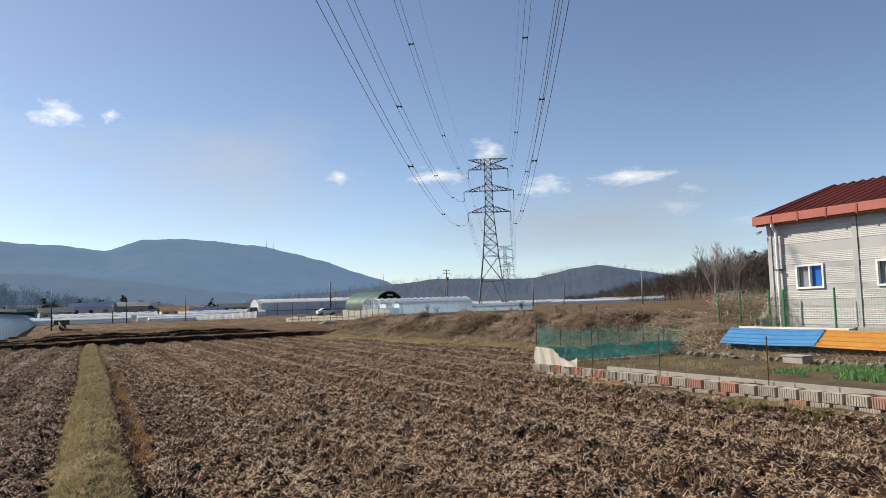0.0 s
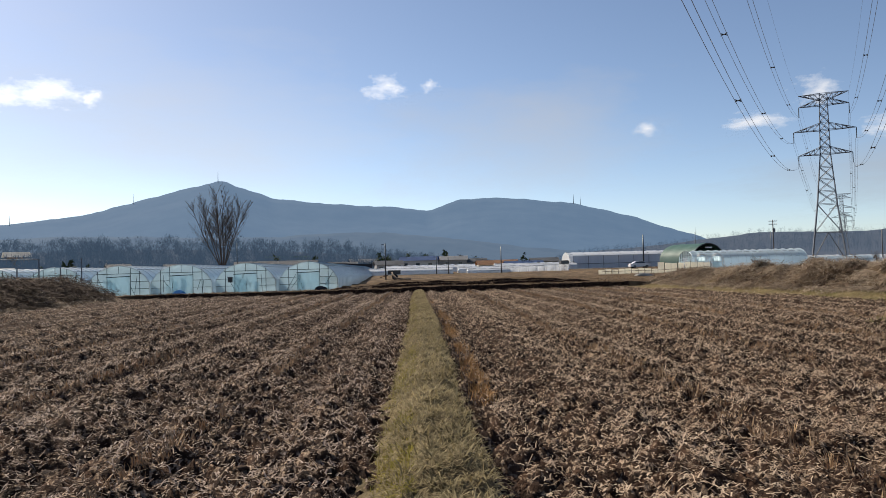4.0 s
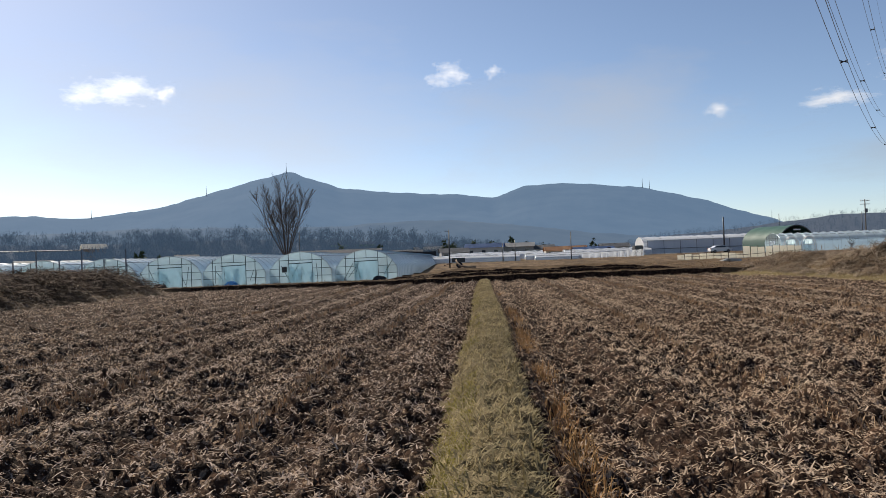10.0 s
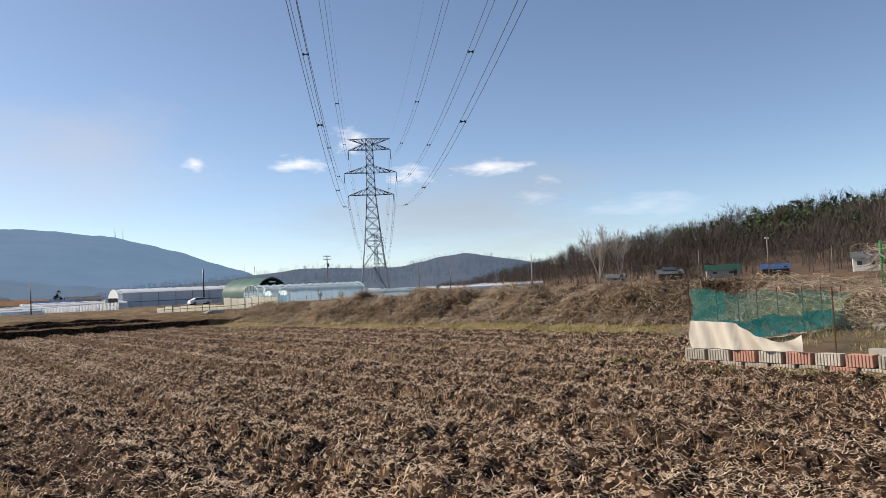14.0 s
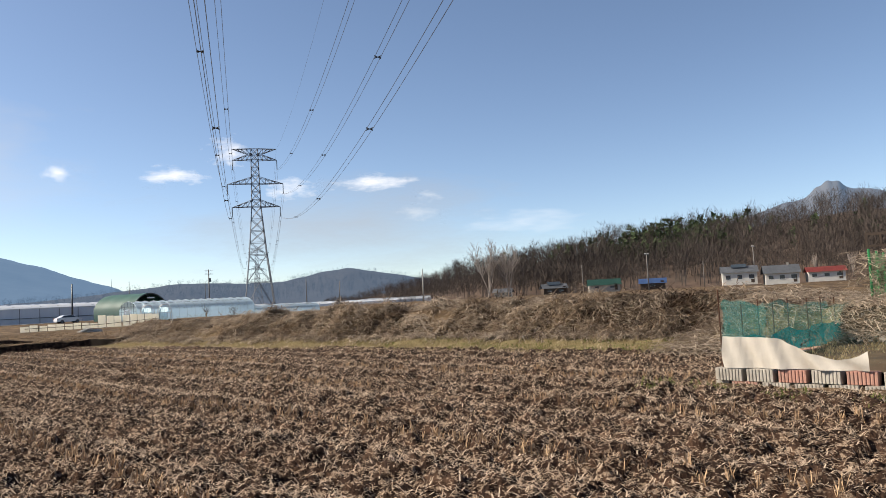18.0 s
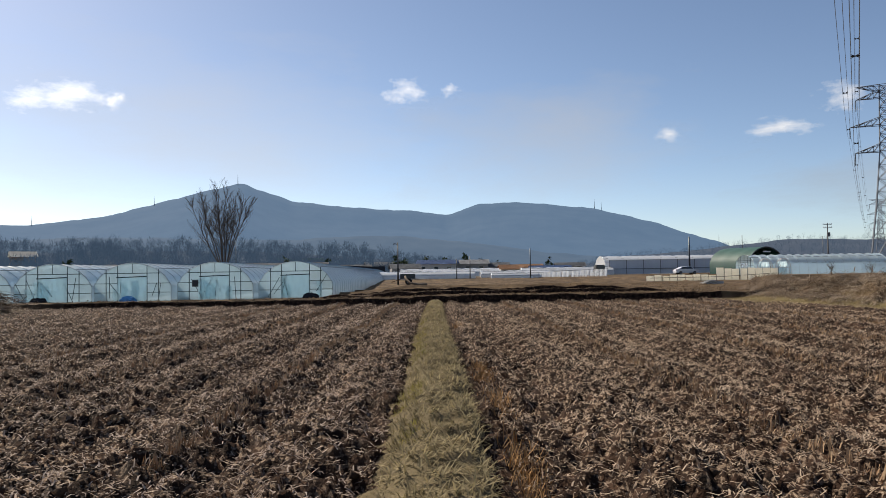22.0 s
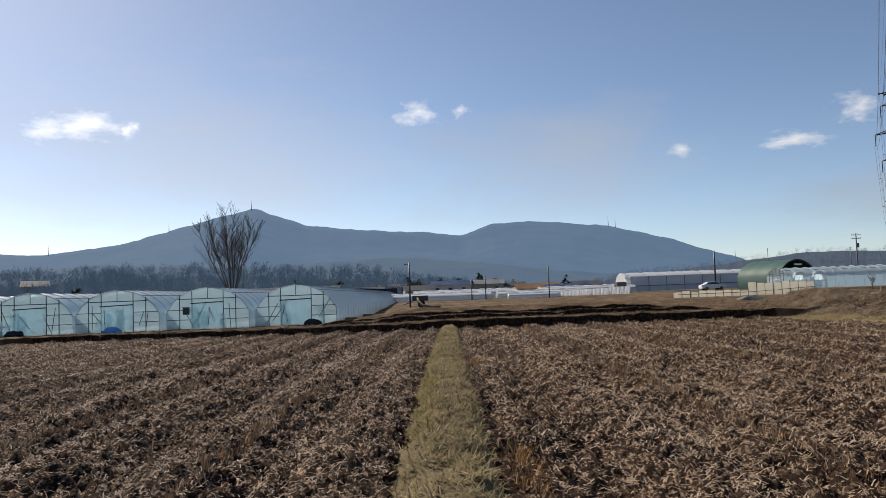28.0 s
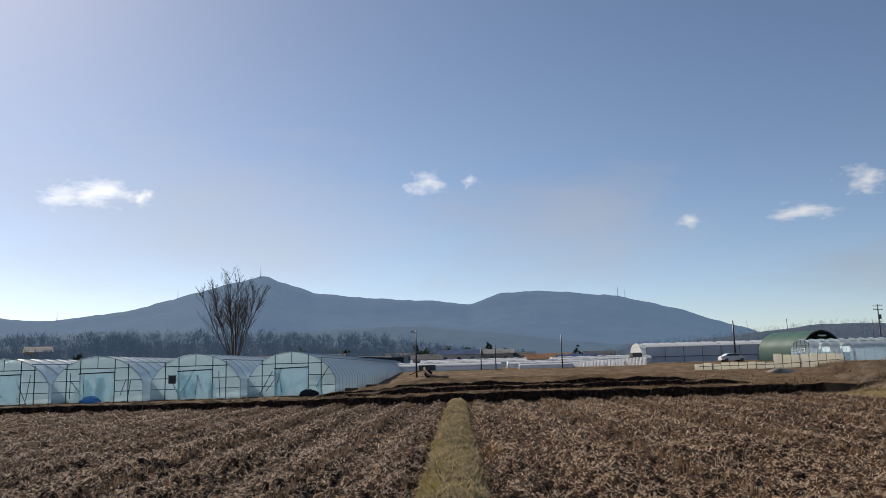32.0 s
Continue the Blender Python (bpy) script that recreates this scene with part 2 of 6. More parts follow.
blue_film_mat = mat("blue_protective_film", (0.01, 0.13, 0.50), (0.01, 0.10, 0.38), scale=3, rough=0.3)
blue_sheet_mat = mat("blue_sheet_metal", (0.12, 0.38, 0.70), (0.09, 0.29, 0.58), scale=2, rough=0.35)
orange_sheet_mat = mat("orange_sheet_metal", (0.72, 0.36, 0.05), (0.58, 0.28, 0.06), scale=2, rough=0.45)
fence_green_mat = mat("green_fence", (0.02, 0.22, 0.06), (0.02, 0.16, 0.05), scale=3, rough=0.45)
rust_mat = mat("rusty_rod", (0.11, 0.055, 0.035), (0.06, 0.035, 0.025), scale=9, rough=0.9)
wood_mat = mat("weathered_timber", (0.045, 0.034, 0.027), (0.08, 0.06, 0.047), scale=3, rough=0.9, stretch=(1, 1, 6))
green_tarp_mat = mat("green_tarpaulin", (0.018, 0.068, 0.052), (0.03, 0.095, 0.075), scale=0.8, rough=0.6, bump=0.4, bump_scale=4)
car_white_mat = mat("white_car_paint", (0.72, 0.73, 0.75), (0.62, 0.63, 0.66), scale=1, rough=0.2)
foam_mat = film("foam_panel", (0.90, 0.87, 0.78), clear=0.0, through_light=0.75, wrinkle=0.1)
board_mat = mat("white_board", (0.62, 0.61, 0.57), (0.48, 0.46, 0.42), scale=1.2, rough=0.7, per_object=0.4)
glass_mat = mat("dark_glass", (0.03, 0.04, 0.05), (0.05, 0.06, 0.07), scale=1, rough=0.06)
# the sky's reflection in the panes is put into this pale colour
pale_glass_mat = mat("sky_pale_glass", (0.24, 0.27, 0.29), (0.17, 0.19, 0.21), scale=1.5, rough=0.08)
faded_orange_mat = mat("faded_orange_roof", (0.36, 0.19, 0.09), (0.26, 0.14, 0.07), scale=1, rough=0.6)
roof_blue_mat = mat("blue_roof", (0.05, 0.10, 0.24), (0.07, 0.13, 0.28), scale=1, rough=0.5)
roof_grey_mat = mat("grey_roof", (0.16, 0.17, 0.19), (0.10, 0.11, 0.12), scale=1, rough=0.7)
house_wall_mat = mat("plaster", (0.55, 0.53, 0.49), (0.44, 0.42, 0.38), scale=0.8, rough=0.85)
crop_mat = island(mat("green_crop", (0.06, 0.17, 0.03), (0.10, 0.21, 0.05), scale=2, rough=0.7), 0.6)


# ---- helpers for building ----
rng = np.random.default_rng(7)
PERM = rng.permutation(512)
GRAD = rng.uniform(0, 2 * np.pi, 512)


def gnoise(x, y, seed=0):
    """Gradient noise on arrays, about -0.7 to 0.7."""
    x, y = np.asarray(x, float), np.asarray(y, float)
    xi, yi = np.floor(x).astype(int), np.floor(y).astype(int)
    fx, fy = x - xi, y - yi
    u, v = fx * fx * fx * (fx * (fx * 6 - 15) + 10), fy * fy * fy * (fy * (fy * 6 - 15) + 10)

    def g(i, j, dx, dy):
        a = GRAD[(PERM[(xi + i + seed * 57) & 511] + yi + j) & 511]
        return np.cos(a) * dx + np.sin(a) * dy

    return (g(0, 0, fx, fy) * (1 - u) + g(1, 0, fx - 1, fy) * u) * (1 - v) + (g(0, 1, fx, fy - 1) * (1 - u) + g(1, 1, fx - 1, fy - 1) * u) * v


def step(a, b, x):
    k = np.clip((np.asarray(x, float) - a) / (b - a), 0, 1)
    return k * k * (3 - 2 * k)


def raw_mesh(name, verts, faces, material, smooth=False):
    """A mesh object from arrays of vertices (n, 3) and equal-sided faces (m, k)."""
    verts, faces = np.asarray(verts, np.float32), np.asarray(faces, np.int32)
    me = bpy.data.meshes.new(name)
    me.vertices.add(len(verts))
    me.vertices.foreach_set("co", verts.ravel())
    k = faces.shape[1]
    me.loops.add(faces.size)
    me.loops.foreach_set("vertex_index", faces.ravel())
    me.polygons.add(len(faces))
    me.polygons.foreach_set("loop_start", np.arange(0, faces.size, k, dtype=np.int32))
    if smooth:
        me.polygons.foreach_set("use_smooth", np.ones(len(faces), bool))
    me.update(calc_edges=True)
    if material:
        me.materials.append(material)
    return new(name, me)


def thing(name, loc, label, category, group="", turn=0.0, kind=""):
    ob = new(name)
    ob.matrix_world = pose(*loc, 0, 0, turn)
    return tagged(ob, label, category, group, kind)


def part(name, bm, material, parent, label="", smooth=False):
    """Link a bmesh as one mesh object under a thing or a part."""
    me = bpy.data.meshes.new(name)
    bmesh.ops.recalc_face_normals(bm, faces=bm.faces)
    bm.to_mesh(me)
    bm.free()
    if smooth:
        for p in me.polygons:
            p.use_smooth = True
    me.materials.append(material)
    ob = new(name, me)
    ob.parent = parent
    if label:
        ob["label"] = label
    return ob


def shared(name, me, parent, m):
    """A part on mesh data that other parts use too."""
    ob = new(name, me)
    ob.parent = parent
    ob.matrix_basis = m
    return ob


def box(bm, x0, x1, y0, y1, z0, z1):
    v = [bm.verts.new(p) for p in ((x0, y0, z0), (x1, y0, z0), (x1, y1, z0), (x0, y1, z0), (x0, y0, z1), (x1, y0, z1), (x1, y1, z1), (x0, y1, z1))]
    for f in ((0, 3, 2, 1), (4, 5, 6, 7), (0, 1, 5, 4), (1, 2, 6, 5), (2, 3, 7, 6), (3, 0, 4, 7)):
        bm.faces.new([v[i] for i in f])
    return bm


def tube(bm, pts, radii, n=6):
    """A tapered tube along points."""
    pts = [Vector(p) for p in pts]
    if not hasattr(radii, "__len__"):
        radii = [radii] * len(pts)
    rings = []
    for i, p in enumerate(pts):
        d = (pts[min(i + 1, len(pts) - 1)] - pts[max(i - 1, 0)]).normalized()
        a = d.cross(Vector((0, 0, 1)) if abs(d.z) < 0.9 else Vector((1, 0, 0))).normalized()
        b = d.cross(a)
        rings.append([bm.verts.new(p + radii[i] * (a * math.cos(2 * math.pi * k / n) + b * math.sin(2 * math.pi * k / n))) for k in range(n)])
    for r, s in zip(rings, rings[1:]):
        for k in range(n):
            bm.faces.new((r[k], r[(k + 1) % n], s[(k + 1) % n], s[k]))
    bm.faces.new(rings[0][::-1]), bm.faces.new(rings[-1])
    return bm


def sheet(bm, grid):
    """A quad sheet through rows of points."""
    vs = [[bm.verts.new(p) for p in row] for row in grid]
    for r, s in zip(vs, vs[1:]):
        for a, b, c, d in zip(r, r[1:], s[1:], s):
            bm.faces.new((a, b, c, d))
    return bm


def one(fn, *args, **kw):
    return fn(bmesh.new(), *args, **kw)


# ---- the lie of the land ----
def bank_line(x):
    """Where the low cross bank closes the two fields."""
    x = np.asarray(x, float)
    return 59.55 + 0.012 * np.minimum(x, 0)


def field_edge(y):
    """The right-hand edge of the ploughed soil."""
    return np.interp(y, [0, 36, 48, 60], [17.9, 17.6, 16.6, 15.2])


def bank_foot(y):
    return np.interp(y, [0, 36, 57, 61, 120], [19.6, 19.2, 17.0, 17.3, 42.0])


def left_mound(x, y):
    """The overgrown mound beside the left field, 0 to 1."""
    x, y = np.asarray(x, float), np.asarray(y, float)
    return step(0, 3.4, -20.9 - x - 0.9 * gnoise(y * 0.35, 0 * x, 28)) * step(28, 33, y) * (1 - step(55.5, 58.5, y))


def plain(x, y):
    """Height of the land with no clods: the fields, the steps, the plateau."""
    x, y = np.asarray(x, float), np.asarray(y, float)
    yb = bank_line(x) + 0.10 * gnoise(x * 0.7, y * 0 + 3.1, 2)
    far = np.interp(y, [0, 60, 72, 90, 110, 130, 150, 220, 400, 3000], [0.40, 0.40, 0.36, 0.38, 0.42, 0.95, 1.15, 1.4, 2.0, 4.0])
    # before the greenhouses the bank is only a low ridge, with lower ground behind it
    low = (1 - step(-7, -3, x)) * step(1.2, 2.6, y - yb) * (1 - step(95, 108, y))
    far = far * (1 - low) + 0.08 * low
    far = far - 0.10 * (1 - step(-4, 1, x)) * (1 - low) * (y < 64)
    z = far * step(0.0, 0.14, y - yb)
    z = z + 0.05 * np.exp(-((y - yb - 0.5) / 0.5) ** 2) * (y > yb - 1)
    for yb2, up, xa, xb in ((63.0, 0.32, -6, 12), (68.0, 0.34, -7, 11), (76.0, 0.36, -8, 12), (88.0, 0.3, -8, 14)):
        d = y - yb2 - 1.0 * gnoise(x * 0.11, 0 * y, 25) - 0.25 * gnoise(x * 0.8, 0 * y, 26)
        z = z + up * step(0, 0.16, d) * np.exp(-np.maximum(d, 0) / 3.0) * step(xa - 2, xa, x) * (1 - step(xb, xb + 2.5, x)) * (0.85 + 0.5 * gnoise(x * 0.5, y * 0.3, 26))
    foot = bank_foot(y)
    rise = step(0, 2.2, x - foot - 0.5 * gnoise(y * 0.35, x * 0 + 1, 3)) * step(22.6, 24.4, y)
    rise = rise * np.interp(y, [0, 44, 52, 58, 62, 80], [1, 1, 0.85, 0.70, 0.58, 0.5])          # the bank runs out low
    top = 1.12 + 0.12 * gnoise(x * 0.25, y * 0.25, 4)
    z = z - 0.26 * step(8.0, 12, x) * (1 - step(22, 26, y))
    z = np.maximum(z, rise * top)
    z = z + rise * (1 - step(6, 12, x - foot)) * np.interp(y, [22, 34, 46], [0.4, 0.8, 1.0]) * (1.15 * np.abs(gnoise(x * 0.55, y * 0.45, 7)) + 0.25 * np.abs(gnoise(x * 1.5, y * 1.3, 18)) - 0.24)
    z = z + rise * 0.22 * np.exp(-((x - foot - 2.3) / 1.1) ** 2) * (0.7 + gnoise(y * 0.5, x * 0.4, 6))
    z = np.maximum(z, 0.24 * step(0.3, 1.9, x - field_edge(y)) * step(22.6, 24.4, y) * (1 - step(58, 60, y)))
    heap = left_mound(x, y)
    z = np.maximum(z, heap * (1.35 + 0.35 * gnoise(x * 0.5, y * 0.5, 19)) - 0.05)
    lot = step(18.3, 19.3, x) * (1 - step(22.6, 24.4, y)) * step(-30, -20, y)
    z = np.maximum(z, 1.02 * lot)
    return z


def clods(x, y):
    """Turned soil: tractor strips, crumbs and lumps."""
    row = 0.075 * np.sin((x + 0.25 * gnoise(x * 0, y * 0.15, 8)) * 2 * np.pi / 1.55) + 0.035 * gnoise(x * 0.9, y * 0.35, 9)
    a = step(-0.15, 0.25, gnoise(x * 5.2, y * 4.4, 10))
    b = step(-0.15, 0.25, gnoise(x * 8.8, y * 7.6, 11))
    c = gnoise(x * 12.5, y * 11.5, 24)
    return row + 0.10 * (a - 0.5) * (1 + gnoise(x * 0.8, y * 0.8, 12)) + 0.055 * (b - 0.5) + 0.05 * c


def field_share(x, y):
    """1 on ploughed soil, 0 on grass and beyond."""
    inside = step(0, 0.4, bank_line(x) - y) * (1 - step(-0.4, 0.4, x - field_edge(y) + 0.7 * gnoise(y * 0.3, x * 0, 13)))
    plot = step(0, 0.3, x - 12.0) * step(0, 0.3, 20.5 - y)
    return inside * (1 - plot) * (1 - step(0.01, 0.12, left_mound(x, y)))


def axis(*runs):
    out = []
    for a, b, s in runs:
        out.append(np.arange(a, b, s))
    return np.concatenate(out)


def dike_lean(y):
    """The dike's wander from a straight line."""
    return np.interp(y, [0, 10, 18, 30, 39, 48, 60], [0.10, 0.08, 0.02, -0.03, -0.22, -0.30, -0.36])


far_steps = 26 * 1.33 ** np.arange(0, 18)
GX = np.concatenate([-(far_steps + 30)[::-1], axis((-54, -33, 0.5), (-33, -22, 0.25), (-22, -9, 0.16), (-9, -6, 0.08), (-6, 8, 0.062), (8, 12, 0.08), (12, 26, 0.15), (26, 54, 0.6)), far_steps + 30])
GY = np.concatenate([-(far_steps - 10)[::-1], axis((-14, 2, 0.22), (2, 4, 0.08), (4, 24, 0.062), (24, 40, 0.075), (40, 50, 0.12), (50, 58.6, 0.17), (58.6, 60.4, 0.045), (60.4, 62, 0.16), (62, 64.4, 0.06), (64.4, 67, 0.16), (67, 69.4, 0.06), (69.4, 74, 0.18), (74, 104, 0.35), (104, 130, 0.9)), far_steps + 106])
xx, yy = np.meshgrid(GX, GY)
zz = plain(xx, yy)
fs = field_share(xx, yy)
zz = zz + clods(xx, yy) * fs + (1 - fs) * (0.09 * gnoise(xx * 0.8, yy * 0.8, 14) + 0.07 * gnoise(xx * 2.5, yy * 2.5, 15)) * (np.abs(yy) < 140)
zz = zz - 0.12 * np.exp(-((xx - 0.52 - dike_lean(yy) - 0.1 * gnoise(xx * 0, yy * 0.5, 16)) / 0.16) ** 2) * (yy < 59) * (0.6 + gnoise(xx * 0.3, yy * 0.7, 17))
zz = np.where(np.maximum(np.abs(xx), np.abs(yy)) > 900, zz - 0.01 * (np.maximum(np.abs(xx), np.abs(yy)) - 900), zz)
ny, nx = xx.shape
idx = np.arange(nx * ny).reshape(ny, nx)
quads = np.stack([idx[:-1, :-1], idx[:-1, 1:], idx[1:, 1:], idx[1:, :-1]], -1).reshape(-1, 4)
ground = raw_mesh("ground", np.stack([xx, yy, zz], -1).reshape(-1, 3), quads, None, smooth=True)
tagged(ground, "ploughed brown rice field with straw, grassy edges and fields beyond", "ground", kind="structure")
share = ground.data.attributes.new("soil", "FLOAT", "POINT")
# cut faces of the banks are bare earth, painted dark for the shade they lie in
cut = step(0.35, 1.0, np.gradient(zz, GY, axis=0)) * (yy > 58) * (yy < 100) * (xx < 15.5) * (xx > -21)
share.data.foreach_set("value", np.maximum(fs, cut).ravel().astype(np.float32))
shaded_face = ground.data.attributes.new("cut", "FLOAT", "POINT")
shaded_face.data.foreach_set("value", cut.ravel().astype(np.float32))
verge = np.exp(-((xx - field_edge(yy) - 0.9) / 0.9) ** 2) * (yy < 59) * step(10, 24, yy)
mask = ground.data.attributes.new("green", "FLOAT", "POINT")
mask.data.foreach_set("value", verge.ravel().astype(np.float32))


def ground_material():
    m = bpy.data.materials.new("field_soil")
    m.use_nodes = True
    n, l = m.node_tree.nodes, m.node_tree.links
    b = n["Principled BSDF"]
    b.inputs["Roughness"].default_value = 0.95
    b.inputs["Specular IOR Level"].default_value = 0.1
    tc = n.new("ShaderNodeTexCoord")

    def tex(scale, detail=6.0, kind="ShaderNodeTexNoise", stretch=None):
        t = n.new(kind)
        t.inputs["Scale"].default_value = scale
        if kind == "ShaderNodeTexNoise":
            t.inputs["Detail"].default_value = detail
        if stretch:
            mp = n.new("ShaderNodeMapping")
            mp.inputs["Scale"].default_value = stretch
            l.new(tc.outputs["Object"], mp.inputs[0]), l.new(mp.outputs[0], t.inputs["Vector"])
        else:
            l.new(tc.outputs["Object"], t.inputs["Vector"])
        return t

    def ramp(src, stops):
        r = n.new("ShaderNodeValToRGB")
        e = r.color_ramp.elements
        for i, (p, c) in enumerate(stops):
            k = e[i] if i < 2 else e.new(p)
            k.position, k.color = p, (*c, 1)
        l.new(src, r.inputs[0])
        return r.outputs[0]

    def mix(f, a, c):
        k = n.new("ShaderNodeMix")
        k.data_type = "RGBA"
        l.new(f, k.inputs[0]), l.new(a, k.inputs[6]), l.new(c, k.inputs[7])
        return k.outputs[2]

    soil = ramp(tex(5.5, 8).outputs[0], [(0.32, (0.010, 0.006, 0.004)), (0.7, (0.070, 0.040, 0.025)), (0.52, (0.028, 0.0155, 0.010))])
    straw = ramp(tex(24, 3, stretch=(1, 0.5, 1)).outputs[0], [(0.53, (0, 0, 0)), (0.61, (1, 1, 1))])
    strips = ramp(tex(0.7, 4, stretch=(1, 0.12, 1)).outputs[0], [(0.35, (0.25, 0.25, 0.25)), (0.65, (1, 1, 1))])
    mul = n.new("ShaderNodeMath")
    mul.operation = "MULTIPLY"
    l.new(straw, mul.inputs[0]), l.new(strips, mul.inputs[1])
    pale = ramp(tex(60, 3).outputs[0], [(0.3, (0.15, 0.10, 0.068)), (0.7, (0.42, 0.32, 0.23))])
    field = mix(mul.outputs[0], soil, pale)
    dry = ramp(tex(0.6, 8).outputs[0], [(0.3, (0.045, 0.030, 0.019)), (0.7, (0.17, 0.115, 0.066)), (0.5, (0.10, 0.068, 0.040))])
    green = ramp(tex(3, 8).outputs[0], [(0.35, (0.21, 0.16, 0.085)), (0.65, (0.16, 0.135, 0.06))])
    ga, sa = n.new("ShaderNodeAttribute"), n.new("ShaderNodeAttribute")
    ga.attribute_name, sa.attribute_name = "green", "soil"
    outside = mix(ga.outputs["Fac"], dry, green)
    # dark soil over the cut faces, deepening their shade
    ca = n.new("ShaderNodeAttribute")
    ca.attribute_name = "cut"
    l.new(mix(ca.outputs["Fac"], mix(sa.outputs["Fac"], outside, field), soil), b.inputs["Base Color"])
    bp, fine = n.new("ShaderNodeBump"), tex(38, 8)
    bp.inputs["Strength"].default_value, bp.inputs["Distance"].default_value = 0.9, 0.035
    l.new(fine.outputs[0], bp.inputs["Height"])
    l.new(bp.outputs[0], b.inputs["Normal"])
    return m


ground.data.materials.append(ground_material())


def ground_z(x, y):
    return plain(x, y) + clods(x, y) * field_share(x, y)


# the trodden dike between the two fields
DX = np.concatenate([np.linspace(-0.85, -0.55, 7), np.linspace(-0.50, 0.42, 24), np.linspace(0.46, 0.72, 7)])
DY = axis((-8, 2, 0.15), (2, 34, 0.05), (34, 59.8, 0.12))
dx, dy = np.meshgrid(DX, DY)
DIKE_X, DIKE_Z = [-0.85, -0.52, -0.35, -0.18, 0.12, 0.24, 0.36, 0.72], [-0.14, 0.0, 0.15, 0.22, 0.225, 0.17, -0.03, -0.18]


def dike_shift(y):
    """The dike wanders a little from a straight line."""
    return dike_lean(y) + 0.06 * gnoise(0 * y, y * 0.22, 20) + 0.04 * gnoise(0 * y, y * 0.9, 27)


lean = dike_shift(dy)
prof = np.interp(dx, DIKE_X, DIKE_Z)
dz = prof + 0.07 * gnoise(dx * 1.9, dy * 1.3, 21) + 0.07 * gnoise(dx * 5, dy * 4, 22) + 0.025 * gnoise(dx * 17, dy * 15, 23)
di = np.arange(dx.size).reshape(dx.shape)
dike_mat = mat("mown_dry_grass", (0.20, 0.155, 0.085), (0.05, 0.038, 0.02), scale=1.6, rough=0.95, bump=0.9, bump_scale=55, detail=10)
dike = raw_mesh("field_dike", np.stack([dx + lean, dy, dz], -1).reshape(-1, 3), np.stack([di[:-1, :-1], di[:-1, 1:], di[1:, 1:], di[1:, :-1]], -1).reshape(-1, 4), dike_mat, smooth=True)
tagged(dike, "straight earth dike with short dry yellow-green grass", "field dike", kind="structure")


def blades(name, x, y, z, length, width, lift, material, label, category, bend=0.3, heading=None, flat=False, curl=0.0):
    """Many loose blades or straws: two quads each, bent in the middle, or one straight quad."""
    k = len(x)
    h = rng.uniform(0, 2 * np.pi, k) if heading is None else heading
    d = np.stack([np.cos(h) * np.cos(lift), np.sin(h) * np.cos(lift), np.sin(lift)], -1)
    side = np.stack([-np.sin(h), np.cos(h), np.zeros(k)], -1) * (width / 2)[:, None]
    p0 = np.stack([x, y, z], -1)
    if flat:
        p1 = p0 + d * length[:, None]
        v = np.stack([p0 - side, p0 + side, p1 + side * 0.6, p1 - side * 0.6], 1).reshape(-1, 3)
        return tagged(raw_mesh(name, v, np.arange(4 * k).reshape(-1, 4), material), label, category, kind="stuff")
    p1 = p0 + d * (length * 0.55)[:, None]
    d2 = d.copy()
    if curl:
        h2 = h + rng.normal(0, curl, k)
        d2[:, 0], d2[:, 1] = np.cos(h2) * np.cos(lift), np.sin(h2) * np.cos(lift)
    d2[:, 2] -= bend * rng.uniform(0.2, 1.6, k)
    p2 = p1 + d2 * (length * 0.45)[:, None]
    v = np.stack([p0 - side, p0 + side, p1 + side * 0.9, p1 - side * 0.9, p2 + side * 0.4, p2 - side * 0.4], 1).reshape(-1, 3)
    b = 6 * np.arange(k)[:, None]
    f = np.concatenate([b + [0, 1, 2, 3], b + [3, 2, 4, 5]])
    ob = raw_mesh(name, v, f, material)
    return tagged(ob, label, category, kind="stuff")

# ---- loose straw, grass and vines ----
def scatter(count, x0, x1, y0, y1, near=1.0):
    x = rng.uniform(x0, x1, count)
    y = y0 + (y1 - y0) * rng.uniform(0, 1, count) ** near
    return x, y


def straw_clumps(name, count, per, x0, x1, y0, y1, near, spread, length, width, label, thin=None, material=None):
    """Small heaps of chopped straw and rooted stubble, leaving dark earth between them."""
    x, y = scatter(count, x0, x1, y0, y1, near)
    keep = (np.abs(x - dike_shift(y)) > 0.62) & (field_share(x, y) > 0.45)
    if thin is not None:
        keep &= ~thin(x, y)
    stripe = gnoise(x * 1.1, y * 0.06, 30) + 0.22 * np.sin((x + 0.25 * gnoise(x * 0, y * 0.15, 8)) * 2 * np.pi / 1.55) + 0.3 * gnoise(x * 2.2, y * 2.2, 31)
    lump = gnoise(x * 5.2, y * 4.4, 10)          # straw lies on the raised lumps, hollows stay bare
    keep &= rng.uniform(0, 1, count) < np.where(x < 0, 0.22, 0.34) + 0.75 * step(-0.14, 0.12, lump + 0.4 * stripe)
    x, y = x[keep], y[keep]
    k = len(x)
    h = rng.uniform(0, 2 * np.pi, k)
    big = rng.uniform(0.6, 1.3, k)
    rise = np.abs(rng.normal(0.0, 0.22, k))
    px = np.repeat(x, per) + rng.normal(0, spread, k * per) * np.repeat(big, per)
    py = np.repeat(y, per) + rng.normal(0, spread, k * per) * np.repeat(big, per)
    lift = np.repeat(rise, per) + rng.normal(0.08, 0.25, k * per)
    blades(name, px, py, ground_z(px, py) + rng.uniform(0, 0.035, k * per) * np.repeat(big, per), rng.uniform(*length, k * per) * np.repeat(big, per), rng.uniform(*width, k * per), lift, material or straw_mat, label, "straw", bend=0.4, heading=np.repeat(h, per) + rng.normal(0, 1.5, k * per), curl=0.9)


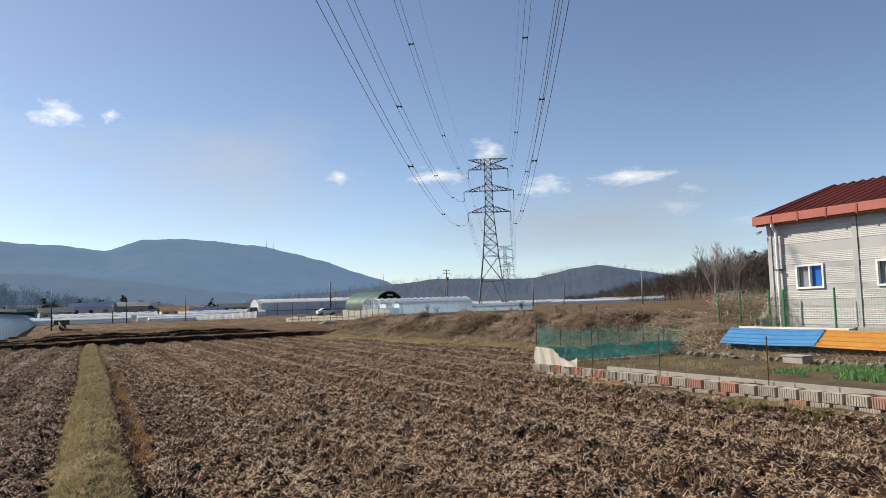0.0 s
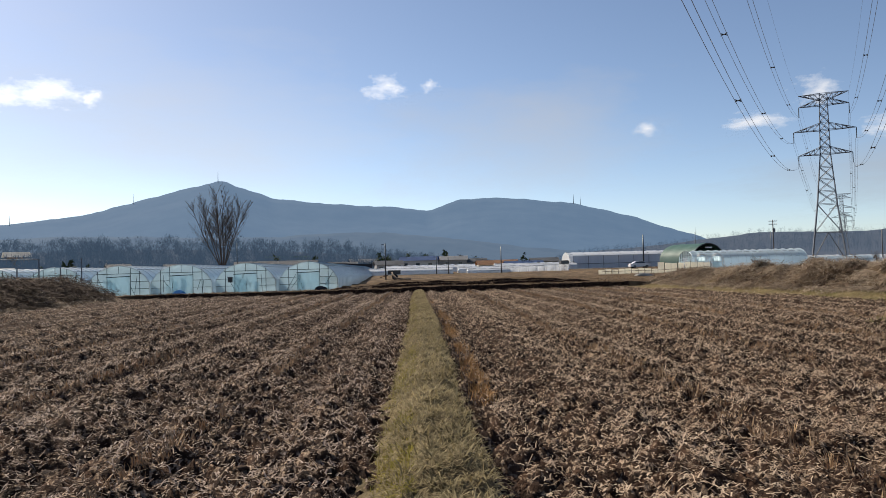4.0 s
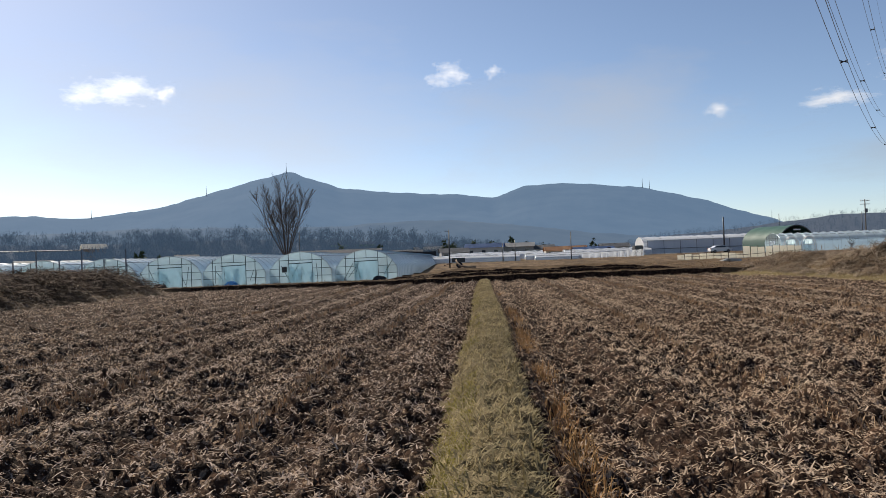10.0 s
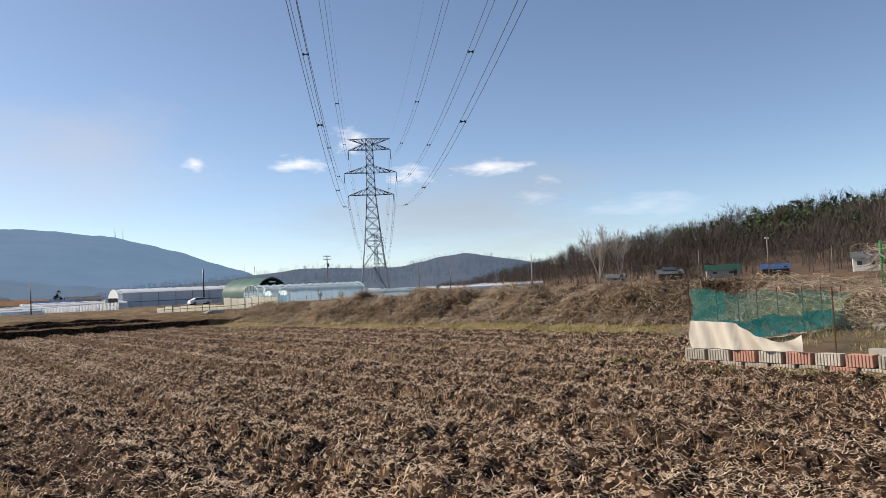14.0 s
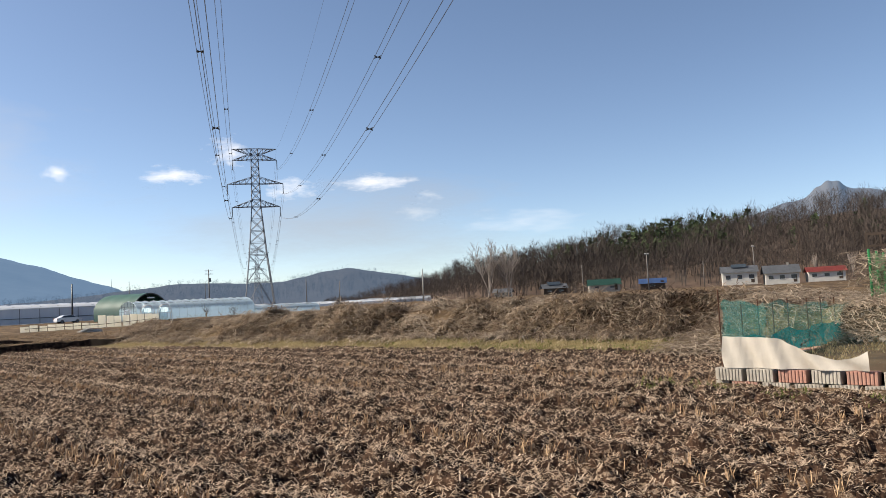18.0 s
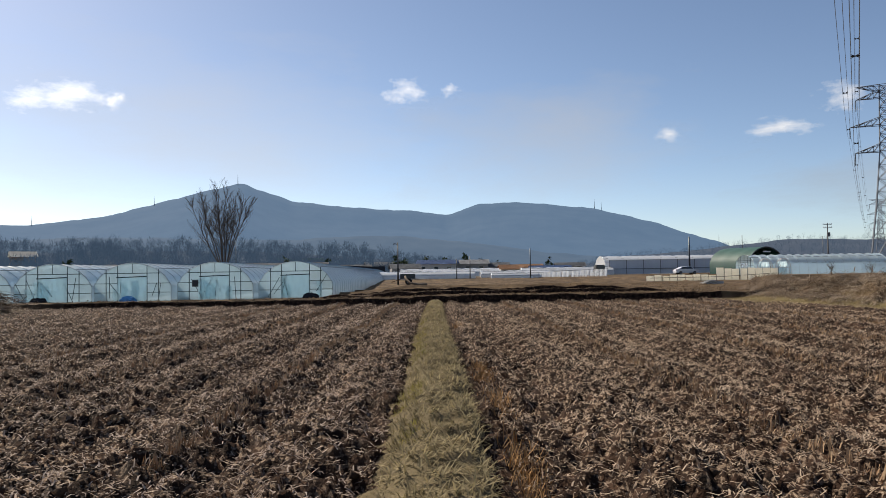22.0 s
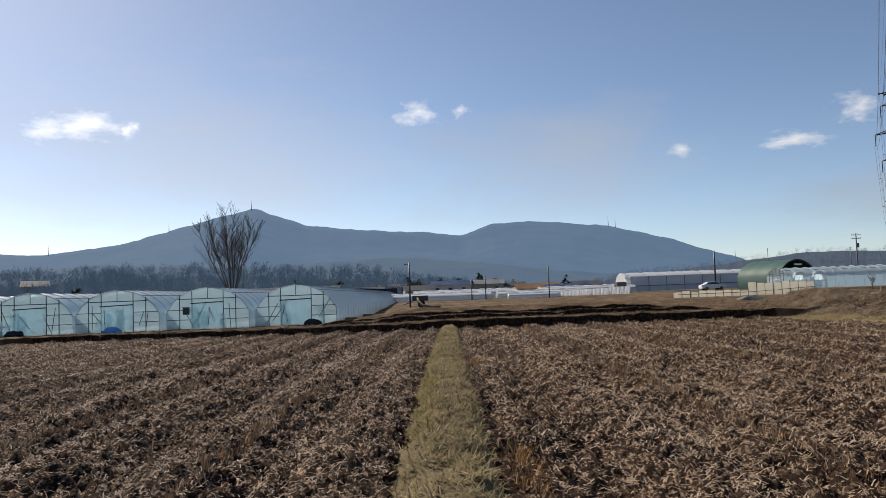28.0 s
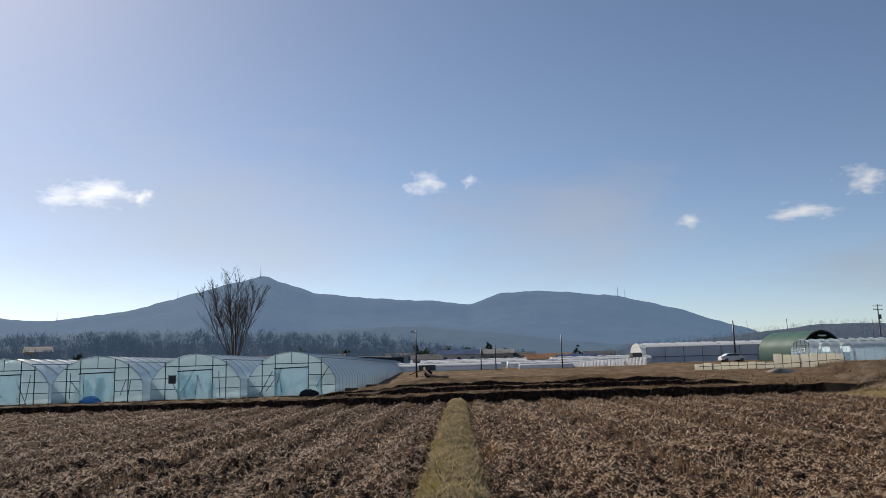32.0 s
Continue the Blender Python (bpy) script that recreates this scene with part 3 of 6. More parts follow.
straw_clumps("straw_litter", 46000, 5, -0.2, 13.5, 5, 42, 1.15, 0.07, (0.04, 0.105), (0.008, 0.016), "chopped rice straw in small clumps over dark ploughed earth")
straw_clumps("brown_straw_litter", 36000, 5, -9, -0.2, 5, 42, 1.15, 0.07, (0.04, 0.105), (0.008, 0.016), "greyish chopped straw half dug into dark earth", material=brown_straw_mat)
straw_clumps("far_straw_litter", 34000, 4, 0, 18.2, -6, 59.4, 1.0, 0.08, (0.07, 0.16), (0.012, 0.028), "straw strewn over the farther parts of the field", thin=lambda x, y: (x < 13.5) & (y > 5) & (y < 40))
straw_clumps("far_brown_straw", 38000, 4, -21, 0, -6, 59.4, 1.0, 0.08, (0.07, 0.16), (0.012, 0.028), "grey straw strewn over the farther parts of the field", thin=lambda x, y: (x > -9) & (y > 5) & (y < 40), material=brown_straw_mat)
straw_clumps("dense_straw", 30000, 5, 2.0, 16.8, 8, 36, 1.0, 0.07, (0.035, 0.10), (0.007, 0.015), "thick chopped straw on the sunny side of the field")
x, y = scatter(60000, -7.5, 16.5, 5, 40, 1.15)
keep = (np.abs(x - dike_shift(y)) > 0.62) & (field_share(x, y) > 0.45)
x, y = x[keep], y[keep]
blades("loose_straw", x, y, ground_z(x, y) + 0.008, rng.gamma(3, 0.018, len(x)) + 0.02, rng.uniform(0.005, 0.012, len(x)), rng.normal(0.15, 0.25, len(x)), straw_mat, "single broken straws on the earth", "straw", flat=True)

# loose crumbs of dark earth
x, y = scatter(9000, -9, 12, 5, 34, 1.3)
keep = (np.abs(x - dike_shift(y)) > 0.7) & (field_share(x, y) > 0.5)
x, y = x[keep], y[keep]
k = len(x)
size = rng.gamma(3.0, 0.005, k) + 0.008
octa = np.array([(1, 0, 0), (0, 1, 0), (-1, 0, 0), (0, -1, 0), (0, 0, 1), (0, 0, -1)], float)
v = octa[None] * size[:, None, None] * rng.uniform(0.55, 1.35, (k, 6, 3)) + rng.normal(0, 0.25, (k, 6, 3)) * size[:, None, None]
v = v + np.stack([x, y, ground_z(x, y) + size * 0.35], -1)[:, None]
f = np.array([(0, 1, 4), (1, 2, 4), (2, 3, 4), (3, 0, 4), (1, 0, 5), (2, 1, 5), (3, 2, 5), (0, 3, 5)])
clod_mat = island(mat("earth_clod", (0.085, 0.055, 0.036), (0.03, 0.02, 0.015), scale=14, rough=0.95, bump=0.6, bump_scale=70), 0.5)
tagged(raw_mesh("earth_clods", v.reshape(-1, 3), (6 * np.arange(k)[:, None, None] + f[None]).reshape(-1, 3), clod_mat), "dark crumbs of turned earth", "clods", kind="stuff")

rows_x = (-8.3, -5.4, -2.45, 3.2, 6.3, 9.4, 12.4)
x = np.concatenate([r_ + 0.05 * np.sin(np.arange(0, 60, 0.21) * 0.4 + r_) + rng.normal(0, 0.025, 286) for r_ in rows_x])
y = np.concatenate([2 + np.arange(0, 60, 0.21) + rng.normal(0, 0.03, 286) for r_ in rows_x])
keep = (gnoise(x * 0.35, y * 0.11, 33) > -0.2) & (field_share(x, y) > 0.5)
x, y = np.repeat(x[keep], 16), np.repeat(y[keep], 16)
x, y = x + rng.normal(0, 0.028, len(x)), y + rng.normal(0, 0.028, len(x))
stubble_mat = island(mat("rice_stubble", (0.50, 0.35, 0.21), (0.18, 0.105, 0.06), scale=2, rough=0.8), 0.6)
blades("rice_stubble", x, y, ground_z(x, y) - 0.01, rng.uniform(0.07, 0.17, len(x)), rng.uniform(0.009, 0.018, len(x)), rng.normal(1.2, 0.22, len(x)), stubble_mat, "cut tufts of rice stubble standing in rows", "stubble", bend=0.2)

x, y = scatter(52000, -0.50, 0.31, 4, 57, 1.5)
tuft = gnoise(x * 5, y * 4, 22)
z = np.interp(x, DIKE_X, DIKE_Z) + 0.07 * gnoise(x * 1.9, y * 1.3, 21) + 0.07 * tuft
keep = tuft > -0.16 + 0.2 * rng.uniform(-1, 1, len(x))
x, y, z = x[keep], y[keep], z[keep]
x = x + dike_shift(y)
lying_mat = backlit(island(mat("lying_grass", (0.42, 0.345, 0.195), (0.10, 0.08, 0.038), scale=1.3, rough=0.8), 0.7))
blades("dike_grass", x, y, z - 0.004, rng.uniform(0.05, 0.16, len(x)), rng.uniform(0.007, 0.016, len(x)), rng.normal(0.35, 0.32, len(x)), lying_mat, "short dry grass lying on the dike", "grass")
yellow_grass_mat = backlit(island(mat("yellow_grass", (0.30, 0.25, 0.055), (0.14, 0.13, 0.035), scale=1, rough=0.85), 0.6))
x, y = scatter(24000, -0.62, -0.28, 4, 59, 1.3)
z = np.interp(x, DIKE_X, DIKE_Z)
x = x + dike_shift(y)
keep = gnoise(x * 0.5, y * 0.4, 34) > -0.05
x, y, z = x[keep], y[keep], z[keep]
blades("dike_green_grass", x, y, z, rng.uniform(0.04, 0.10, len(x)), rng.uniform(0.005, 0.010, len(x)), rng.normal(0.5, 0.3, len(x)), yellow_grass_mat, "yellow-green grass on the dike's flank", "grass")
y = 1.5 + 50 * rng.uniform(0, 1, 9000) ** 1.4
x = np.where(rng.uniform(0, 1, 9000) < 0.5, rng.normal(-0.53, 0.05, 9000), rng.normal(0.31, 0.05, 9000)) + dike_shift(y)
keep = gnoise(x * 2, y * 0.9, 37) > -0.1
x, y = x[keep], y[keep]
blades("dike_edge_tufts", x, y, np.interp(x - dike_shift(y), DIKE_X, DIKE_Z) - 0.01, rng.uniform(0.08, 0.2, len(x)), rng.uniform(0.006, 0.014, len(x)), rng.normal(0.5, 0.4, len(x)), lying_mat, "ragged dry grass along the edges of the dike", "grass", bend=0.9)
y = rng.uniform(1.5, 40, 6500)
x = dike_shift(y) + rng.normal(0.62, 0.08, 6500)
keep = gnoise(x * 0.4, y * 0.45, 35) > 0.12
x, y = x[keep], y[keep]
reed_mat = island(mat("orange_dry_stalk", (0.42, 0.23, 0.09), (0.26, 0.16, 0.07), scale=2, rough=0.8), 0.6)
blades("dry_stalks", x, y, ground_z(x, y) - 0.02, rng.uniform(0.08, 0.24, len(x)), rng.uniform(0.005, 0.009, len(x)), rng.normal(1.0, 0.3, len(x)), reed_mat, "orange dry stalks standing beside the dike", "stalks", bend=0.5)

x, y = scatter(42000, 0, 3.2, 21, 59.5)
x = x + field_edge(y) - 0.5 - 0.7 * gnoise(y * 0.3, x * 0, 13)
keep = y > 21
x, y = x[keep], y[keep]
blades("verge_grass", x, y, plain(x, y), rng.uniform(0.05, 0.17, len(x)), rng.uniform(0.010, 0.022, len(x)), rng.normal(0.7, 0.35, len(x)), dry_grass_mat, "yellow dry grass at the foot of the bank", "grass", bend=0.6)
x, y = scatter(9000, 10.9, 12.15, 7, 21)
x2, y2 = scatter(9000, 17.4, 19.4, 21, 40)
x, y = np.concatenate([x, x2]), np.concatenate([y, y2])
keep = gnoise(x * 0.8, y * 0.8, 36) > 0.05
x, y = x[keep], y[keep]
blades("green_weeds", x, y, ground_z(x, y), rng.uniform(0.05, 0.14, len(x)), rng.uniform(0.01, 0.02, len(x)), rng.normal(0.7, 0.3, len(x)), green_grass_mat, "low green weeds beside the block wall", "weeds")
far_grass_mat = island(mat("far_dry_grass", (0.26, 0.18, 0.105), (0.10, 0.065, 0.04), scale=0.4, rough=0.9), 0.7)
x, y = scatter(52000, -30, 26, 59.5, 100, 1.4)
keep = (y > bank_line(x) + 0.6) & (plain(x, y + 0.3) - plain(x, y - 0.2) < 0.09) & ((x > -6) | (y < 66))
x, y = x[keep], y[keep]
blades("far_field_grass", x, y, plain(x, y), rng.uniform(0.05, 0.14, len(x)), rng.uniform(0.014, 0.032, len(x)), rng.normal(0.8, 0.35, len(x)), far_grass_mat, "dry grass on the cross bank and beyond", "grass", bend=0.6)


def vines(name, count, x, y, z, reach, width, material, label):
    """Arching dry stems, five quads each."""
    h = rng.uniform(0, 2 * np.pi, count)
    L = rng.uniform(*reach, count)
    up = rng.uniform(0.05, 0.75, count)
    ph = rng.uniform(0, 6.3, count)[:, None]
    t = np.linspace(0, 1, 6)
    px = x[:, None] + np.cos(h)[:, None] * L[:, None] * t + 0.22 * L[:, None] * np.sin(7 * t + ph)
    py = y[:, None] + np.sin(h)[:, None] * L[:, None] * t + 0.22 * L[:, None] * np.cos(6 * t + 2 * ph)
    pz = z[:, None] + (up * L)[:, None] * (t * (1 - t) * 1.9) - 0.12 * t
    w = (rng.uniform(*width, count) / 2)[:, None]
    sx, sy = -np.sin(h)[:, None] * w, np.cos(h)[:, None] * w
    a = np.stack([px - sx, py - sy, pz], -1)
    b = np.stack([px + sx, py + sy, pz + w * 0.8], -1)
    v = np.stack([a, b], 2).reshape(-1, 3)
    base = 12 * np.arange(count)[:, None]
    f = np.concatenate([base + [2 * k, 2 * k + 1, 2 * k + 3, 2 * k + 2] for k in range(5)])
    return tagged(raw_mesh(name, v, f, material), label, "dry vines", kind="stuff")


k = 42000
y = 22.8 + 50 * rng.uniform(0, 1, k) ** 1.3
x = bank_foot(y) + 0.2 + np.abs(rng.normal(1.5, 1.1, k))
keep = (gnoise(x * 0.6, y * 0.5, 40) > -0.2) & (np.abs(gnoise(x * 0.55, y * 0.45, 7)) > 0.09)          # pale vines kept out of the hollows so that these look shaded
x, y = x[keep], y[keep]
vines("bank_vines", len(x), x, y, plain(x, y) + rng.uniform(-0.04, 0.16, len(x)), (0.22, 0.75), (0.008, 0.020), vine_mat, "tangle of dry vines and weeds over the bank")
brown_mat = backlit(island(mat("brown_weed", (0.36, 0.27, 0.185), (0.10, 0.07, 0.05), scale=0.5, rough=0.9), 0.7))


def hummocks(name, count, per, x, y, size, material, label):
    """Collapsed tufts: blades that rise from a centre and droop outwards over a mound."""
    r = rng.uniform(*size, count)
    h = rng.uniform(0, 2 * np.pi, count * per)
    off = np.repeat(r, per) * np.abs(rng.normal(0, 0.45, count * per))
    px, py = np.repeat(x, per) + np.cos(h) * off, np.repeat(y, per) + np.sin(h) * off
    pz = plain(px, py) - 0.03 + np.repeat(r, per) * 0.75 * np.clip(1 - off / np.repeat(r, per), 0, 1) * rng.uniform(0.3, 1, count * per)
    return blades(name, px, py, pz, np.repeat(r, per) * rng.uniform(0.5, 1.2, count * per), rng.uniform(0.016, 0.040, count * per), 0.15 - 0.9 * np.clip(off / np.repeat(r, per), 0, 1) + rng.normal(0, 0.25, count * per), material, label, "weeds", bend=0.35, heading=h + rng.normal(0, 0.8, count * per))


dark_weed_mat = island(mat("dark_weed", (0.11, 0.072, 0.046), (0.035, 0.023, 0.017), scale=0.5, rough=0.9), 0.7)
# only the dark set grows in the hollows, its colour deepening their shade
for nm, k, per, size, m_, cut, label in (("bank_weeds", 1300, 56, (0.3, 0.75), brown_mat, 41, "collapsed brown heaps of dead weeds on the bank"), ("dark_weeds", 1200, 40, (0.25, 0.65), dark_weed_mat, 42, "dark dead weeds on the bank, deepening the shade of its hollows"), ("pale_weeds", 650, 44, (0.25, 0.6), vine_mat, 43, "pale flattened weeds over the bank")):
    y = 23.2 + 88 * rng.uniform(0, 1, k) ** 1.5
    x = bank_foot(y) + 0.3 + np.abs(rng.normal(1.3, 1.0, k))
    keep = (gnoise(x * 0.45, y * 0.4, cut) > -0.1) & ((np.abs(gnoise(x * 0.55, y * 0.45, 7)) > 0.08) | (nm == "dark_weeds"))
    x, y = x[keep], y[keep]
    hummocks(nm, len(x), per, x, y, size, m_, label)
k = 420
y = rng.uniform(23.2, 60, k)
x = bank_foot(y) + rng.normal(0.2, 0.35, k)
hummocks("foot_tufts", k, 40, x, y, (0.18, 0.38), vine_mat, "pale dry tufts along the foot of the bank")

k = 420
x = rng.uniform(-20, 15.5, k)
y = bank_line(x) + rng.normal(0.6, 0.2, k)
hummocks("cross_bank_tufts", k, 30, x, y, (0.08, 0.22), far_grass_mat, "ragged brown tufts along the cross bank")

k = 420
x, y = -21.3 - rng.gamma(2.2, 2.0, k), rng.uniform(30, 57, k)
hummocks("mound_weeds", k, 44, x, y, (0.3, 0.8), dark_weed_mat, "dark brambles over the mound beside the greenhouses")
k = 160
x, y = rng.normal(-21.7, 0.5, k), rng.uniform(30, 56.5, k)
hummocks("mound_tufts", k, 36, x, y, (0.2, 0.45), vine_mat, "pale tufts at the foot of the mound")


# ---- distance: mountains, hills, woods ----
def ridge(name, yaws, profile, r0, r1, depth, material, label, rough=1.0, n_r=16, seed=50):
    """A range of hills round the place: yaw in degrees to the left, and the crest's height in degrees above the eye."""
    a = np.radians(yaws)
    crest = np.tan(np.radians(profile)) * r1 + 2
    t = np.concatenate([np.linspace(0, 1, n_r), 1 + np.linspace(0.15, 1, 4)])
    rr = np.where(t <= 1, r0 + (r1 - r0) * t, r1 + depth * (t - 1))
    shape = np.where(t <= 1, t ** 1.15, np.clip(2 - t, 0, 1))
    A, T = np.meshgrid(a, t)
    R = np.meshgrid(a, rr)[1]
    S = np.meshgrid(a, shape)[1]
    X, Y = -np.sin(A) * R, np.cos(A) * R
    k = r1 / 12.0
    Z = crest[None, :] * S * (1 + 0.35 * (1 - S) * S * 4 * gnoise(X / k / 2, Y / k / 2, seed) * rough)
    Z = Z + rough * crest.mean() * 0.05 * gnoise(X / k * 3, Y / k * 3, seed + 1) * (S > 0.02) + rough * crest.mean() * 0.02 * gnoise(X / k * 9, Y / k * 9, seed + 2) * (S > 0.02)
    Z = Z - 3 * (S <= 0.001)
    i = np.arange(A.size).reshape(A.shape)
    q = np.stack([i[:-1, :-1], i[:-1, 1:], i[1:, 1:], i[1:, :-1]], -1).reshape(-1, 4)[:, ::-1]
    ob = raw_mesh(name, np.stack([X, Y, Z], -1).reshape(-1, 3), q, material, smooth=True)
    return tagged(ob, label, "hills", kind="structure")


def curve(yaws, pairs, soft=1.0):
    a = np.array(pairs, float)
    v = np.interp(yaws, a[::-1, 0], a[::-1, 1])
    k = max(1, int(soft / (yaws[0] - yaws[1])))
    return np.convolve(np.pad(v, k, mode="edge"), np.ones(2 * k + 1) / (2 * k + 1), "valid")


# haze colour that the far hill and tree materials emit
HAZE_GLOW = (0.125, 0.21, 0.335)
yaws = np.linspace(75, -45, 700)
range_far = curve(yaws, [(75, 2.2), (45, 3.1), (36, 3.7), (31.8, 3.85), (28.7, 3.6), (23.6, 4.4), (17.5, 6.15), (14.6, 6.85), (11, 5.5), (5.1, 5.0), (0.8, 4.7), (-0.6, 4.4), (-2.6, 5.25), (-5, 5.32), (-7.7, 5.15), (-11.8, 4.6), (-15.7, 3.5), (-20.8, 1.7), (-26, 0.4), (-45, 0.0)], 0.5)
ridge("mountain_range", yaws, range_far, 1500, 2500, 500, distant("mountain_wood", (0.06, 0.07, 0.07), HAZE_GLOW, 0.58, 0.012, dark=0.3), "long blue-grey wooded mountain range in the haze", rough=0.8)
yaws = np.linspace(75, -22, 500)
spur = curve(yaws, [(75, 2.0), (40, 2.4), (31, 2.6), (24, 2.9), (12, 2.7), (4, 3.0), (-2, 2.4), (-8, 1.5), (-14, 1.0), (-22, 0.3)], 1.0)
ridge("mountain_spur", yaws, spur, 1150, 1500, 300, distant("spur_wood", (0.06, 0.065, 0.06), HAZE_GLOW, 0.44, 0.015, dark=0.3), "lower dark spur of the mountain range", rough=0.9, seed=60)
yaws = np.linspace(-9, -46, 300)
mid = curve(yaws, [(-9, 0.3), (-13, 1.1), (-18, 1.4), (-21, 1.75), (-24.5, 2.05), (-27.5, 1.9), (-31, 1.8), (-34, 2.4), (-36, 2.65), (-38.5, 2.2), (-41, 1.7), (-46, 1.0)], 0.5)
ridge("low_hills", yaws, mid, 620, 900, 250, distant("low_hill_wood", (0.05, 0.042, 0.036), HAZE_GLOW, 0.27, 0.03), "low wooded hills behind the pylons", rough=1.0, seed=70)
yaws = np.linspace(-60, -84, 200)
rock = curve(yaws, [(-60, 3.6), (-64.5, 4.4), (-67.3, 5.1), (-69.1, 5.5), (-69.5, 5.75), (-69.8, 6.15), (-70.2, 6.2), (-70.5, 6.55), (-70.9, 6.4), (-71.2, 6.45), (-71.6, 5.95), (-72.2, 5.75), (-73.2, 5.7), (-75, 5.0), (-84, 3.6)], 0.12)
ridge("rocky_peak", yaws, rock, 1300, 1600, 300, distant("peak_rock", (0.13, 0.12, 0.11), HAZE_GLOW, 0.35, 0.02), "rocky peak behind the wooded hill", rough=0.6, seed=80)
yaws = np.linspace(-33, -92, 400)
hill_curve = [(-33, 0.0), (-36, 0.25), (-39.2, 0.8), (-42, 1.2), (-46, 1.9), (-50.3, 2.3), (-54.6, 3.0), (-58.9, 3.5), (-63, 3.6), (-67, 4.0), (-71, 4.3), (-77, 4.0), (-92, 3.0)]
hill_mat = mat("leaf_litter", (0.12, 0.082, 0.060), (0.055, 0.042, 0.034), scale=0.06, rough=1.0, bump_scale=0.8)
ridge("wooded_hill", yaws, curve(yaws, hill_curve, 1.0), 250, 430, 150, hill_mat, "brown hillside under bare winter woods", rough=0.5, seed=90)
yaws = np.linspace(78, -9, 400)
band = curve(yaws, [(78, 1.95), (50, 2.05), (34, 1.9), (28, 1.75), (22, 1.9), (14, 1.85), (8, 1.5), (3, 1.05), (-2, 0.55), (-9, 0.0)], 1.0)
band_mat = distant("band_litter", (0.030, 0.025, 0.024), HAZE_GLOW, 0.24, 0.06)
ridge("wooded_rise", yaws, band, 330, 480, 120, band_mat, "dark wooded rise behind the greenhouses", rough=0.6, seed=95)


def ridge_height(yaw, r, pairs, r0, r1):
    a = np.array(pairs, float)
    e = np.interp(yaw, a[::-1, 0], a[::-1, 1])
    return (np.tan(np.radians(e)) * r1 + 2) * np.clip((r - r0) / (r1 - r0), 0, 1) ** 1.15


def bare_trees(name, x, y, z, h, material, label, twigs=46, trunk_material=None, fine=1.0):
    """Leafless trees joined in one mesh: trunks, and a broom of thin rising twigs each."""
    k = len(x)
    vs, fs_, base = [], [], 0
    lean = rng.normal(0, 0.05, (k, 2))
    tx, ty, tz = x + lean[:, 0] * h, y + lean[:, 1] * h, z + 0.8 * h
    w = h * 0.013
    for s in ((1, 0), (0, 1)):
        v = np.stack([np.stack([x - s[0] * w, y - s[1] * w, z - 1], -1), np.stack([x + s[0] * w, y + s[1] * w, z - 1], -1), np.stack([tx, ty, tz], -1)], 1)
        vs.append(v.reshape(-1, 3))
        fs_.append(base + np.arange(3 * k).reshape(-1, 3))
        base += 3 * k
    if trunk_material:
        tagged(raw_mesh(name + "_trunks", np.concatenate(vs), np.concatenate(fs_), trunk_material), "grey trunks of " + label, "woods", kind="stuff")
        vs, fs_, base = [], [], 0
    for _ in range(twigs):
        g = rng.normal(0, 1, (k, 3))
        g = g / np.linalg.norm(g, axis=1)[:, None] * (rng.uniform(0.1, 1, (k, 1)) ** 0.5)
        p = np.stack([x + lean[:, 0] * h * 0.6 + g[:, 0] * 0.25 * h, y + lean[:, 1] * h * 0.6 + g[:, 1] * 0.25 * h, z + h * (0.58 + 0.36 * g[:, 2])], -1)
        d = rng.normal(0, 0.35, (k, 3)) + g * (0.55, 0.55, 0.2) + (0, 0, 0.75)
        d = d / np.linalg.norm(d, axis=1)[:, None] * (h * rng.uniform(0.10, 0.26, k))[:, None]
        s = np.cross(d, rng.normal(0, 1, (k, 3)))
        s = s / (np.linalg.norm(s, axis=1)[:, None] + 1e-6) * (h * fine * rng.uniform(0.004, 0.010, k))[:, None]
        v = np.stack([p - s, p + s, p + d], 1)
        vs.append(v.reshape(-1, 3))
        fs_.append(base + np.arange(3 * k).reshape(-1, 3))
        base += 3 * k
    return tagged(raw_mesh(name, np.concatenate(vs), np.concatenate(fs_), material), label, "woods", kind="stuff")


def polar(yaw, r):
    a = np.radians(yaw)
    return -np.sin(a) * r, np.cos(a) * r


yaw, r = rng.uniform(-90, -33.5, 4600), rng.uniform(258, 436, 4600)
keep = ~((yaw < -55) & (yaw > -68) & (r < 285) & (rng.uniform(0, 1, 4600) < 0.6))
yaw, r = yaw[keep], r[keep]
x, y = polar(yaw, r)
bare_trees("hill_woods", x, y, ridge_height(yaw, r, hill_curve, 250, 430), rng.uniform(7, 13, len(x)) * (1 + 0.5 * gnoise(x / 30, y / 30, 92)) * np.clip((-yaw - 31) / 16, 0.3, 1), wood_far_mat, "bare grey-brown winter trees on the hillside", twigs=58, trunk_material=trunk_far_mat, fine=0.85)
yaw, r = rng.uniform(-9, 78, 5000), rng.uniform(300, 485, 5000)
x, y = polar(yaw, r)
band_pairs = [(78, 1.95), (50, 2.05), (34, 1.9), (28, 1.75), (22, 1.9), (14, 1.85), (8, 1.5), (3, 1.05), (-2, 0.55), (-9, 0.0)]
band_tree_mat = distant("band_trees", (0.027, 0.022, 0.021), HAZE_GLOW, 0.21, 0.05)
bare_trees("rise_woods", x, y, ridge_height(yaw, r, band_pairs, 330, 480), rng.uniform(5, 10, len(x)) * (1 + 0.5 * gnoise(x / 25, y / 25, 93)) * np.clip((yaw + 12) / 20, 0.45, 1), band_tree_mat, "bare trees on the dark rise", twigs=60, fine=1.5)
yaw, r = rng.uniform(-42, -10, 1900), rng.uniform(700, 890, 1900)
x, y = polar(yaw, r)
